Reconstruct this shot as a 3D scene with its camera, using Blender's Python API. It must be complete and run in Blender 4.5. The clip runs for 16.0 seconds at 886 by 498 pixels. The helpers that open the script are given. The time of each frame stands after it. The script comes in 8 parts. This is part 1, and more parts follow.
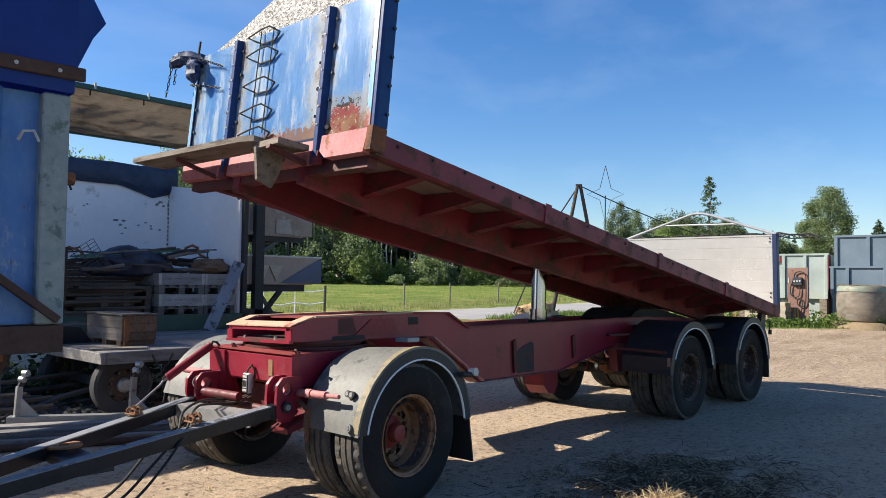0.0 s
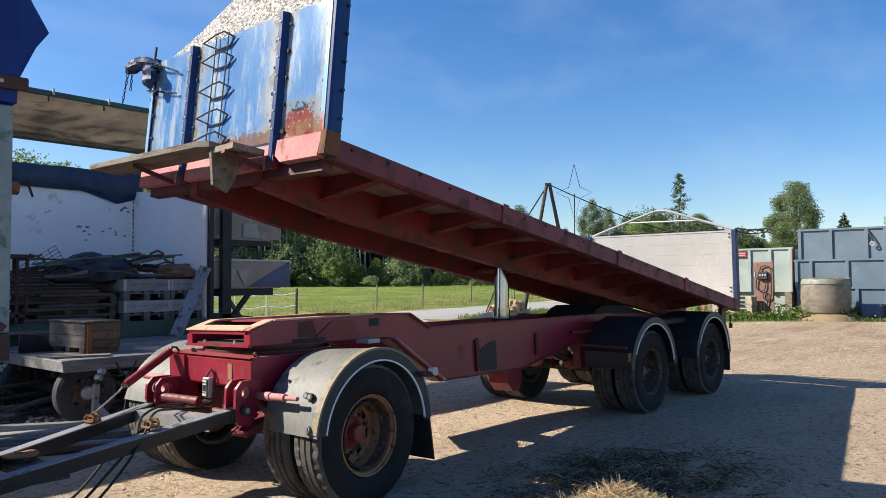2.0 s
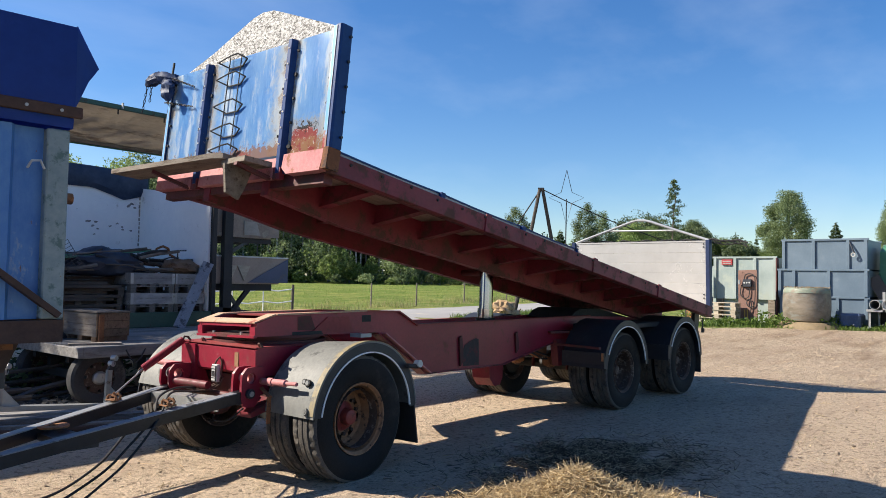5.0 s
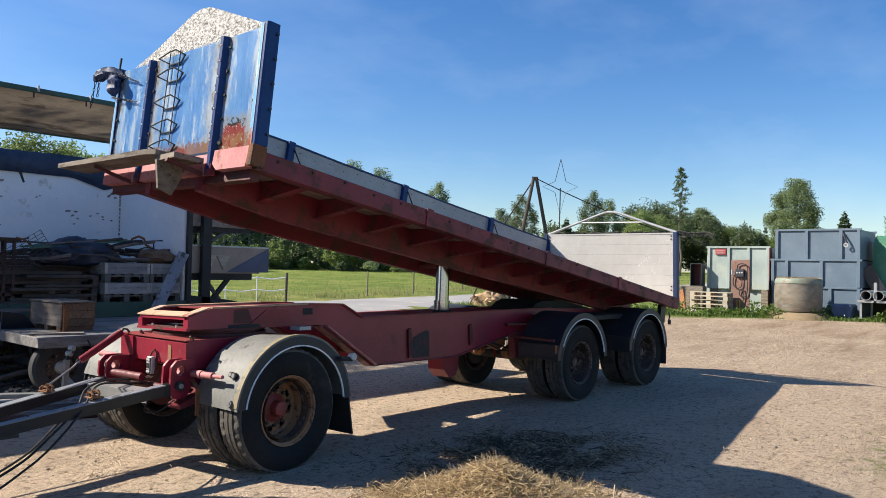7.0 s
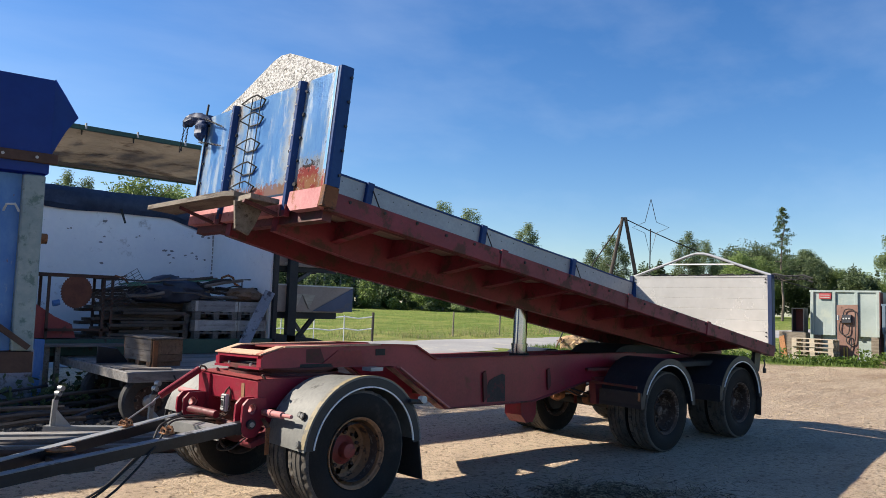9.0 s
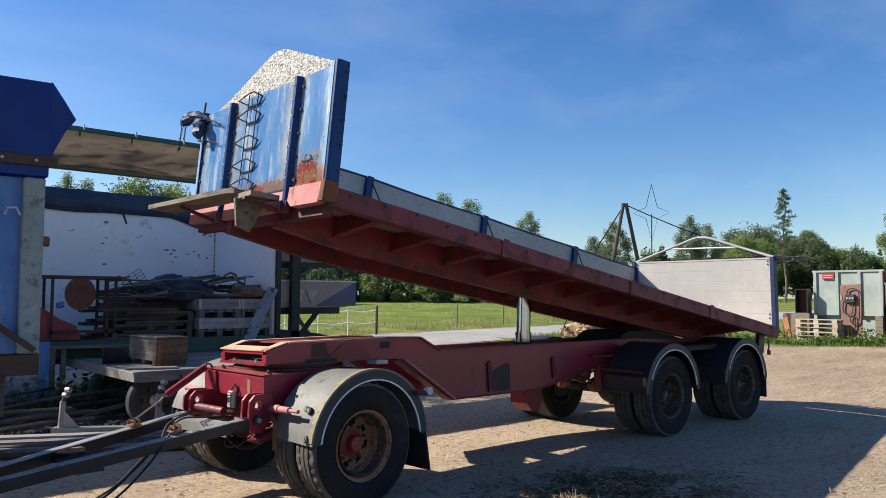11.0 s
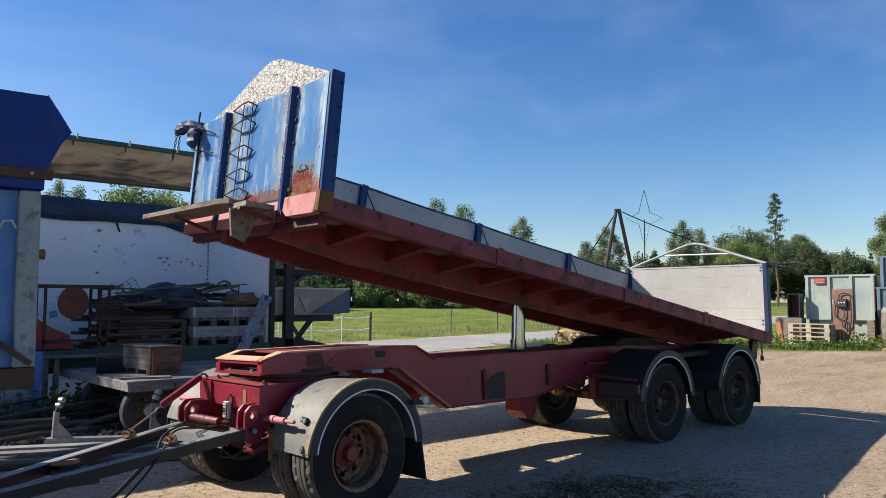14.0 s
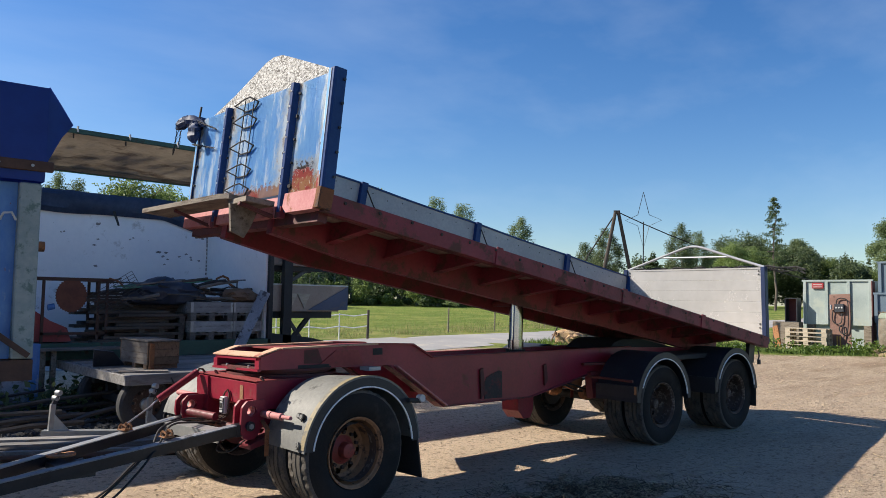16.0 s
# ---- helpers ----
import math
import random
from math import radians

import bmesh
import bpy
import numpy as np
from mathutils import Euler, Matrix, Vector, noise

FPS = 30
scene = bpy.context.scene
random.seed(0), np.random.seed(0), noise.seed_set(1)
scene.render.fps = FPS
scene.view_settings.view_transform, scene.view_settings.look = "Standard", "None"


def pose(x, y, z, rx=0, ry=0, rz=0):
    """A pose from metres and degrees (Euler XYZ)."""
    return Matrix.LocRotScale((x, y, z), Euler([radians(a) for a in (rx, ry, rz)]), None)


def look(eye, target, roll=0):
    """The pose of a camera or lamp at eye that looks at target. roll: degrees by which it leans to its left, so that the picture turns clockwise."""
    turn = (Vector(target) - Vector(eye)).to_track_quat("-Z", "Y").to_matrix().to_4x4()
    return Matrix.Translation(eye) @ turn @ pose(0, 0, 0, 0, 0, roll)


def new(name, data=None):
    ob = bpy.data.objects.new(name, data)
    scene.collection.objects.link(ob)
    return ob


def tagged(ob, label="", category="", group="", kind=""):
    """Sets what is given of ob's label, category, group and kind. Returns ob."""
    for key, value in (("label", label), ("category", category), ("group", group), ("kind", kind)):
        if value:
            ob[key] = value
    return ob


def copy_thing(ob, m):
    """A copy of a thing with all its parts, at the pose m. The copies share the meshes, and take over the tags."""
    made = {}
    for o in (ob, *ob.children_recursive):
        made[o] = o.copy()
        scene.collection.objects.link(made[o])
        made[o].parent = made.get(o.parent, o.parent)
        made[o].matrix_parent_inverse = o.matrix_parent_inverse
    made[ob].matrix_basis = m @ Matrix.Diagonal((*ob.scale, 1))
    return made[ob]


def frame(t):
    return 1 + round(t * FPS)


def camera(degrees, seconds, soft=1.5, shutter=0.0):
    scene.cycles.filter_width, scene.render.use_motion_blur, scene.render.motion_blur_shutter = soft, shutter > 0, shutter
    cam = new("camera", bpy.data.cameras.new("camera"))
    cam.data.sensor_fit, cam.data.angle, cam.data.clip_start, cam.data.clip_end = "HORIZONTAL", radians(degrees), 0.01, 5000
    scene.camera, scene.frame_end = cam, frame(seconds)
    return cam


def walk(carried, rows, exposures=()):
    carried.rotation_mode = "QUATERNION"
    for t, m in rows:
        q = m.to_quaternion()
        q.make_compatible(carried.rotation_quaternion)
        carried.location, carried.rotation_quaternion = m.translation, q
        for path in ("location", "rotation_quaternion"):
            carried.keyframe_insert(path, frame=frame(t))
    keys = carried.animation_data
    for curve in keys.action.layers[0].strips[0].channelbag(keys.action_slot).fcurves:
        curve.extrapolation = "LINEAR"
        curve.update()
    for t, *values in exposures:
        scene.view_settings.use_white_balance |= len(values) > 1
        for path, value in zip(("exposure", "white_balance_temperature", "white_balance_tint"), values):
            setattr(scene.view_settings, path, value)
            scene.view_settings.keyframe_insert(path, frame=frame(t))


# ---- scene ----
cam = camera(61.0, 16.0, 0.6)
PATH = [
    (0, (-3.93, -5.138, 1.633), (-2.455, -3.789, 1.716), 0.8),
    (0.5, (-3.907, -5.242, 1.633), (-2.423, -3.903, 1.714), 0.7),
    (1, (-3.902, -5.278, 1.637), (-2.411, -3.948, 1.715), 0.5),
    (1.5, (-3.891, -5.285, 1.636), (-2.389, -3.967, 1.715), 0.1),
    (2, (-3.894, -5.293, 1.637), (-2.375, -3.994, 1.721), -0.3),
    (2.5, (-3.931, -5.293, 1.614), (-2.392, -4.019, 1.708), -0.5),
    (3, (-4.042, -5.297, 1.614), (-2.49, -4.04, 1.712), -0.4),
    (3.5, (-4.179, -5.356, 1.627), (-2.627, -4.097, 1.725), -0.1),
    (5.8, (-4.381, -6.089, 1.709), (-2.861, -4.791, 1.779), 1.5),
    (6, (-4.297, -6.155, 1.725), (-2.773, -4.861, 1.79), 1.4),
    (6.5, (-4.056, -6.323, 1.738), (-2.533, -5.028, 1.791), 1.3),
    (7, (-3.974, -6.395, 1.747), (-2.467, -5.081, 1.794), 1.3),
    (7.5, (-3.833, -6.409, 1.77), (-2.36, -5.057, 1.832), 1.5),
    (8, (-3.768, -6.412, 1.77), (-2.34, -5.015, 1.865), 1.7),
    (8.5, (-3.755, -6.413, 1.766), (-2.378, -4.968, 1.892), 1.9),
    (9, (-3.783, -6.432, 1.76), (-2.449, -4.95, 1.908), 2.0),
    (11.5, (-3.787, -6.442, 1.758), (-2.449, -4.96, 1.878), 0.0),
    (12, (-3.793, -6.445, 1.765), (-2.45, -4.967, 1.878), -0.3),
    (12.5, (-3.793, -6.444, 1.769), (-2.447, -4.969, 1.878), -0.5),
    (13, (-3.792, -6.444, 1.761), (-2.445, -4.971, 1.875), -0.6),
    (13.5, (-3.81, -6.447, 1.778), (-2.463, -4.974, 1.904), -0.4),
    (14, (-3.811, -6.439, 1.793), (-2.466, -4.966, 1.932), 0.1),
    (14.5, (-3.817, -6.434, 1.799), (-2.472, -4.962, 1.947), 0.6),
    (15, (-3.815, -6.438, 1.789), (-2.47, -4.965, 1.935), 1.0),
    (15.5, (-3.816, -6.434, 1.79), (-2.469, -4.961, 1.931), 1.1),
    (16, (-3.818, -6.441, 1.791), (-2.47, -4.97, 1.927), 1.0),
]
walk(cam, [(t, look(eye, target, roll)) for t, eye, target, roll in PATH], [(0.0, 0.94), (6.5, 0.90), (9.0, 0.86), (12.0, 0.77), (16.0, 0.72)])

# ---------------------------------------------------------------- light
SUN_DIR = Vector((-0.80, 1.01, 1.0)).normalized()          # towards the sun
world = bpy.data.worlds.new("sky")
scene.world = world
world.use_nodes = True
wn, wl = world.node_tree.nodes, world.node_tree.links
sky = wn.new("ShaderNodeTexSky")
sky.sky_type = 'NISHITA'
sky.sun_disc = False
sky.sun_elevation = math.asin(SUN_DIR.z)
sky.sun_rotation = math.atan2(SUN_DIR.x, SUN_DIR.y)
sky.altitude = 100
sky.air_density, sky.dust_density, sky.ozone_density = 1.0, 0.5, 3.2
wco = wn.new("ShaderNodeTexCoord")
wmap = wn.new("ShaderNodeMapping")
wmap.inputs["Scale"].default_value = (0.55, 3.2, 6.0)
wmap.inputs["Rotation"].default_value = (0.12, 0.42, -0.55)
wno = wn.new("ShaderNodeTexNoise")
wno.inputs["Scale"].default_value = 1.6
wno.inputs["Detail"].default_value = 7
wno.inputs["Roughness"].default_value = 0.55
wra = wn.new("ShaderNodeValToRGB")
wra.color_ramp.elements[0].position, wra.color_ramp.elements[0].color = 0.47, (0, 0, 0, 1)
wra.color_ramp.elements[1].position, wra.color_ramp.elements[1].color = 0.85, (0.13, 0.13, 0.13, 1)
wmix = wn.new("ShaderNodeMix")
wmix.data_type = 'RGBA'
wmix.inputs["B"].default_value = (7.0, 7.6, 8.4, 1)
wl.new(wco.outputs["Generated"], wmap.inputs["Vector"])
wl.new(wmap.outputs["Vector"], wno.inputs["Vector"])
wl.new(wno.outputs["Fac"], wra.inputs["Fac"])
wl.new(wra.outputs["Color"], wmix.inputs["Factor"])
whs = wn.new("ShaderNodeHueSaturation")
whs.inputs["Saturation"].default_value = 1.3
whs.inputs["Hue"].default_value = 0.508
wl.new(sky.outputs["Color"], whs.inputs["Color"])
wl.new(whs.outputs["Color"], wmix.inputs["A"])
wl.new(wmix.outputs["Result"], wn["Background"].inputs["Color"])
wn["Background"].inputs["Strength"].default_value = 0.084

sun_data = bpy.data.lights.new("sun", 'SUN')
sun_data.energy, sun_data.angle, sun_data.color = 5.0, radians(0.53), (1.0, 0.91, 0.78)
sun = new("sun", sun_data)
sun.matrix_basis = look(SUN_DIR * 60, (0, 0, 0))


# ---------------------------------------------------------------- materials
def mat(name, a, b, rough=0.6, metal=0.0, big=1.5, fine=30.0, bump=0.15, wear=None, wear_at=0.6, wear_scale=4.0,
        stretch=(1, 1, 1), spots=None, spots_at=0.68, spots_scale=30.0, vary=0.0, rough_wear=0.85, contrast=0.16):
    """A weathered surface: two tones at two scales, patches of wear, small spots, fine relief."""
    wear_at, spots_at = wear_at - 0.035, spots_at - 0.03
    m = bpy.data.materials.new(name)
    m.use_nodes = True
    n, l = m.node_tree.nodes, m.node_tree.links
    bs = n["Principled BSDF"]
    co = n.new("ShaderNodeTexCoord")
    mp = n.new("ShaderNodeMapping")
    mp.inputs["Scale"].default_value = stretch
    l.new(co.outputs["Object"], mp.inputs["Vector"])

    def noise_tex(scale, detail, roughness=0.6):
        t = n.new("ShaderNodeTexNoise")
        t.inputs["Scale"].default_value, t.inputs["Detail"].default_value, t.inputs["Roughness"].default_value = scale, detail, roughness
        l.new(mp.outputs["Vector"], t.inputs["Vector"])
        return t

    def ramp(src, lo, hi):
        r = n.new("ShaderNodeMapRange")
        r.inputs["From Min"].default_value, r.inputs["From Max"].default_value = lo, hi
        l.new(src, r.inputs["Value"])
        return r.outputs["Result"]

    def blend(fac, x, y):
        k = n.new("ShaderNodeMix")
        k.data_type = 'RGBA'
        l.new(fac, k.inputs["Factor"])
        for sock, v in (("A", x), ("B", y)):
            if isinstance(v, tuple):
                k.inputs[sock].default_value = (*v, 1)
            else:
                l.new(v, k.inputs[sock])
        return k.outputs["Result"]

    nb, nf = noise_tex(big, 5), noise_tex(fine, 6, 0.7)
    add = n.new("ShaderNodeMath")
    add.operation = 'MULTIPLY_ADD'
    l.new(nf.outputs["Fac"], add.inputs[0])
    add.inputs[1].default_value = 0.6
    l.new(nb.outputs["Fac"], add.inputs[2])
    col = blend(ramp(add.outputs[0], 0.8 - contrast, 0.8 + contrast), a, b)
    rg = None
    if wear:
        nw = noise_tex(wear_scale, 9, 0.72)
        mask = ramp(nw.outputs["Fac"], wear_at - 0.03, wear_at + 0.05)
        col = blend(mask, col, wear)
        rr = n.new("ShaderNodeMapRange")
        rr.inputs["To Min"].default_value, rr.inputs["To Max"].default_value = rough, rough_wear
        l.new(mask, rr.inputs["Value"])
        rg = rr.outputs["Result"]
    if spots:
        ns = noise_tex(spots_scale, 4, 0.8)
        col = blend(ramp(ns.outputs["Fac"], spots_at, spots_at + 0.05), col, spots)
    if vary:
        oi = n.new("ShaderNodeObjectInfo")
        hs = n.new("ShaderNodeHueSaturation")
        mr = n.new("ShaderNodeMapRange")
        mr.inputs["To Min"].default_value, mr.inputs["To Max"].default_value = 1 - vary, 1 + vary
        l.new(oi.outputs["Random"], mr.inputs["Value"])
        l.new(mr.outputs["Result"], hs.inputs["Value"])
        l.new(col, hs.inputs["Color"])
        col = hs.outputs["Color"]
    l.new(col, bs.inputs["Base Color"])
    bs.inputs["Roughness"].default_value, bs.inputs["Metallic"].default_value = rough, metal
    if rg:
        l.new(rg, bs.inputs["Roughness"])
    if bump:
        bp = n.new("ShaderNodeBump")
        bp.inputs["Strength"].default_value, bp.inputs["Distance"].default_value = bump, 0.01
        l.new(nf.outputs["Fac"], bp.inputs["Height"])
        l.new(bp.outputs["Normal"], bs.inputs["Normal"])
    return m


RUST = (0.16, 0.06, 0.025)
M_RED = mat("red_paint", (0.195, 0.010, 0.026), (0.285, 0.018, 0.040), 0.38, wear=(0.17, 0.05, 0.04), wear_at=0.66, wear_scale=5, spots=(0.06, 0.03, 0.025), spots_at=0.70, bump=0.08)
M_RED_OLD = mat("faded_red_paint", (0.20, 0.024, 0.024), (0.28, 0.042, 0.04), 0.6, wear=(0.15, 0.05, 0.035), wear_at=0.62, wear_scale=5, spots=(0.05, 0.03, 0.02), spots_at=0.69)
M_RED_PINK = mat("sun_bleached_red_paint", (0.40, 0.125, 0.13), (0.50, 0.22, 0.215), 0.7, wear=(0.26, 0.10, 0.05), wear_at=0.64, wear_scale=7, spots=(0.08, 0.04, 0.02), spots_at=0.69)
# darker red for cross members, floors, lower frame and other inner parts
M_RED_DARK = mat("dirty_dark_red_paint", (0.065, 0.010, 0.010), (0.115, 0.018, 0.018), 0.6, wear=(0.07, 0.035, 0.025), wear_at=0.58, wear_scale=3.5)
M_BLUE_DARK = mat("deep_blue_paint", (0.006, 0.032, 0.125), (0.010, 0.048, 0.17), 0.45, wear=(0.20, 0.22, 0.24), wear_at=0.70, wear_scale=6, spots=(0.05, 0.03, 0.03), spots_at=0.71)
M_BLUE_DARK.node_tree.nodes["Principled BSDF"].inputs["Specular IOR Level"].default_value = 0.25
M_ALU = mat("dull_aluminium", (0.52, 0.51, 0.485), (0.61, 0.60, 0.575), 0.26, metal=0.25, big=0.8, fine=5, bump=0.14, wear=(0.46, 0.45, 0.42), wear_at=0.62, wear_scale=1.4, rough_wear=0.45)
M_BOARD_GREY = mat("grey_side_board", (0.27, 0.28, 0.30), (0.37, 0.38, 0.40), 0.5, metal=0.2, big=0.8, bump=0.05, wear=(0.3, 0.3, 0.3), wear_at=0.67, wear_scale=3)
M_NAVY_POST = mat("worn_navy_paint", (0.006, 0.018, 0.062), (0.012, 0.030, 0.095), 0.5, wear=(0.10, 0.11, 0.13), wear_at=0.66, wear_scale=8)
M_TYRE = mat("tyre_rubber", (0.010, 0.010, 0.011), (0.020, 0.0195, 0.019), 0.75, wear=(0.036, 0.033, 0.029), wear_at=0.63, wear_scale=3, fine=60, bump=0.25)
M_TYRE.node_tree.nodes["Principled BSDF"].inputs["Specular IOR Level"].default_value = 0.2
M_TREAD = mat("dusty_tread_rubber", (0.06, 0.055, 0.05), (0.14, 0.125, 0.105), 0.9, wear=(0.03, 0.03, 0.03), wear_at=0.6, wear_scale=9, fine=70, bump=0.5)
M_RIM = mat("rusty_rim", (0.19, 0.095, 0.045), (0.31, 0.165, 0.085), 0.75, wear=(0.05, 0.03, 0.022), wear_at=0.6, wear_scale=10, spots=(0.3, 0.2, 0.13), spots_at=0.70)
M_RIM_DARK = mat("dark_rusty_rim", (0.045, 0.028, 0.022), (0.10, 0.064, 0.048), 0.8, wear=(0.22, 0.18, 0.15), wear_at=0.60, wear_scale=14)
M_HUB = mat("red_hub", (0.19, 0.025, 0.02), (0.26, 0.045, 0.035), 0.55, wear=(0.07, 0.035, 0.025), wear_at=0.62, wear_scale=16)
M_FENDER = mat("weathered_grey_fender", (0.115, 0.12, 0.115), (0.19, 0.19, 0.178), 0.6, big=2.5, wear=(0.075, 0.075, 0.072), wear_at=0.60, wear_scale=3, spots=(0.36, 0.36, 0.33), spots_at=0.72, spots_scale=18)
M_FENDER_EDGE = mat("ochre_fender_edge", (0.20, 0.165, 0.10), (0.33, 0.265, 0.14), 0.65, wear=(0.15, 0.145, 0.13), wear_at=0.60, wear_scale=6)
M_FENDER_DARK = mat("dark_plastic_fender", (0.012, 0.015, 0.022), (0.025, 0.028, 0.036), 0.5, wear=(0.06, 0.06, 0.06), wear_at=0.66, wear_scale=6)
M_BLACK = mat("black_rubber", (0.012, 0.012, 0.013), (0.028, 0.027, 0.027), 0.7)
M_TRIM = mat("pale_edge_trim", (0.38, 0.38, 0.37), (0.48, 0.48, 0.465), 0.4)
M_TRIM_WHITE = mat("white_rubber_trim", (0.70, 0.71, 0.72), (0.80, 0.80, 0.79), 0.45, wear=(0.5, 0.5, 0.48), wear_at=0.66, wear_scale=9)
M_CHROME = mat("chromed_steel", (0.46, 0.47, 0.50), (0.54, 0.55, 0.58), 0.18, metal=1.0, bump=0.0)
M_TYRE_DUSTY = mat("dusty_old_tyre", (0.030, 0.030, 0.033), (0.055, 0.055, 0.058), 0.85, wear=(0.10, 0.098, 0.095), wear_at=0.62, wear_scale=4, fine=50, bump=0.3)
M_STEEL = mat("dark_painted_steel", (0.016, 0.018, 0.024), (0.036, 0.039, 0.047), 0.42, wear=(0.16, 0.15, 0.14), wear_at=0.69, wear_scale=8)
M_ARM = mat("black_blue_drawbar_paint", (0.007, 0.008, 0.012), (0.020, 0.022, 0.029), 0.30, wear=(0.09, 0.085, 0.08), wear_at=0.70, wear_scale=8, rough_wear=0.5)
M_STEEL_LIGHT = mat("galvanised_steel", (0.33, 0.34, 0.34), (0.45, 0.45, 0.44), 0.45, metal=0.6, fine=14, wear=(0.2, 0.15, 0.11), wear_at=0.68)
M_RED_BED = mat("grimy_red_bed_paint", (0.125, 0.011, 0.020), (0.20, 0.019, 0.032), 0.55, big=0.9, wear=(0.085, 0.035, 0.028), wear_at=0.575, wear_scale=4.5, spots=(0.03, 0.018, 0.015), spots_at=0.685)
M_PEACH = mat("bleached_primer", (0.46, 0.27, 0.17), (0.55, 0.36, 0.25), 0.75, wear=(0.30, 0.10, 0.07), wear_at=0.62, wear_scale=6)
M_RUST_DARK = mat("dark_brown_rust", (0.045, 0.024, 0.018), (0.085, 0.045, 0.032), 0.85, bump=0.25)
M_RUST = mat("bare_rust", (0.15, 0.06, 0.026), (0.26, 0.11, 0.045), 0.9, wear=(0.06, 0.03, 0.02), wear_at=0.6, wear_scale=9, bump=0.3)
M_RUST_BRIGHT = mat("orange_rust", (0.36, 0.15, 0.06), (0.46, 0.22, 0.10), 0.85, wear=(0.12, 0.05, 0.03), wear_at=0.6, wear_scale=20, bump=0.3)
M_STEEL_TOP = mat("worn_grey_steel", (0.18, 0.19, 0.215), (0.29, 0.30, 0.325), 0.45, metal=0.15, wear=(0.07, 0.07, 0.08), wear_at=0.6, wear_scale=7)
M_PATCH = mat("dark_grimy_patch", (0.03, 0.022, 0.022), (0.07, 0.045, 0.042), 0.7, wear=(0.12, 0.03, 0.03), wear_at=0.60, wear_scale=9)
M_GALV = mat("dull_galvanised_pipe", (0.30, 0.31, 0.32), (0.42, 0.43, 0.44), 0.4, metal=0.2, fine=20, wear=(0.22, 0.21, 0.20), wear_at=0.62, wear_scale=6)
M_SAW_RUST = mat("brown_orange_rust", (0.20, 0.085, 0.035), (0.30, 0.14, 0.06), 0.85, wear=(0.08, 0.04, 0.025), wear_at=0.58, wear_scale=25, bump=0.3)
M_WOOD = mat("weathered_grey_wood", (0.15, 0.125, 0.095), (0.25, 0.21, 0.165), 0.85, big=2, fine=22, stretch=(8, 1.2, 8), bump=0.35, wear=(0.09, 0.065, 0.045), wear_at=0.60, wear_scale=2.5, vary=0.2)
M_WOOD_X = mat("weathered_grey_plank", (0.105, 0.090, 0.080), (0.205, 0.180, 0.158), 0.85, big=2, fine=22, stretch=(1.2, 8, 8), bump=0.35, wear=(0.09, 0.065, 0.045), wear_at=0.60, wear_scale=2.5, vary=0.25)
M_WOOD_WARM = mat("brown_wood", (0.12, 0.072, 0.042), (0.20, 0.125, 0.075), 0.8, big=2, fine=22, stretch=(1.2, 8, 8), bump=0.3, wear=(0.08, 0.045, 0.025), wear_at=0.61, wear_scale=3, vary=0.25)
M_DECK = mat("deck_underside_ply", (0.20, 0.15, 0.12), (0.29, 0.23, 0.18), 0.85, big=1.2, fine=18, stretch=(0.6, 9, 4), bump=0.2, vary=0.2)

# ---------------------------------------------------------------- mesh helpers
def box(bm, x0, x1, y0, y1, z0, z1, m=None, bevel=0.0):
    vs = [bm.verts.new((x, y, z)) for x in (x0, x1) for y in (y0, y1) for z in (z0, z1)]
    fs = [bm.faces.new([vs[i] for i in f]) for f in ((0, 1, 3, 2), (4, 6, 7, 5), (0, 4, 5, 1), (2, 3, 7, 6), (0, 2, 6, 4), (1, 5, 7, 3))]
    if bevel:
        es = list({e for f in fs for e in f.edges})
        r = bmesh.ops.bevel(bm, geom=es, offset=bevel, segments=1, affect='EDGES')
        vs = list({v for f in r["faces"] for v in f.verts} | {v for v in vs if v.is_valid})
    if m is not None:
        bmesh.ops.transform(bm, matrix=m, verts=vs)
    return bm


def prism(bm, pts, a, b, axis="y", m=None):
    """A plate of the outline pts, from a to b along an axis; pts are the two other coordinates in order."""
    def place(p, k):
        return {"x": (k, p[0], p[1]), "y": (p[0], k, p[1]), "z": (p[0], p[1], k)}[axis]
    lo, hi = [bm.verts.new(place(p, a)) for p in pts], [bm.verts.new(place(p, b)) for p in pts]
    bm.faces.new(lo)
    bm.faces.new(hi[::-1])
    for i in range(len(pts)):
        j = (i + 1) % len(pts)
        bm.faces.new((lo[i], hi[i], hi[j], lo[j]))
    if m is not None:
        bmesh.ops.transform(bm, matrix=m, verts=lo + hi)
    return bm


def tube(bm, pts, r, seg=8, caps=True, r2=None):
    """A round bar through the points."""
    pts = [Vector(p) for p in pts]
    rings, side = [], None
    for i, p in enumerate(pts):
        d = (pts[min(i + 1, len(pts) - 1)] - pts[max(i - 1, 0)]).normalized()
        if side is None:
            side = d.orthogonal().normalized()
        side = (side - d * side.dot(d)).normalized()
        up = d.cross(side)
        rr = r if r2 is None else r + (r2 - r) * i / (len(pts) - 1)
        rings.append([bm.verts.new(p + rr * (math.cos(2 * math.pi * k / seg) * side + math.sin(2 * math.pi * k / seg) * up)) for k in range(seg)])
    for q, s in zip(rings, rings[1:]):
        for k in range(seg):
            bm.faces.new((q[k], q[(k + 1) % seg], s[(k + 1) % seg], s[k]))
    if caps:
        bm.faces.new(rings[0][::-1])
        bm.faces.new(rings[-1])
    return bm


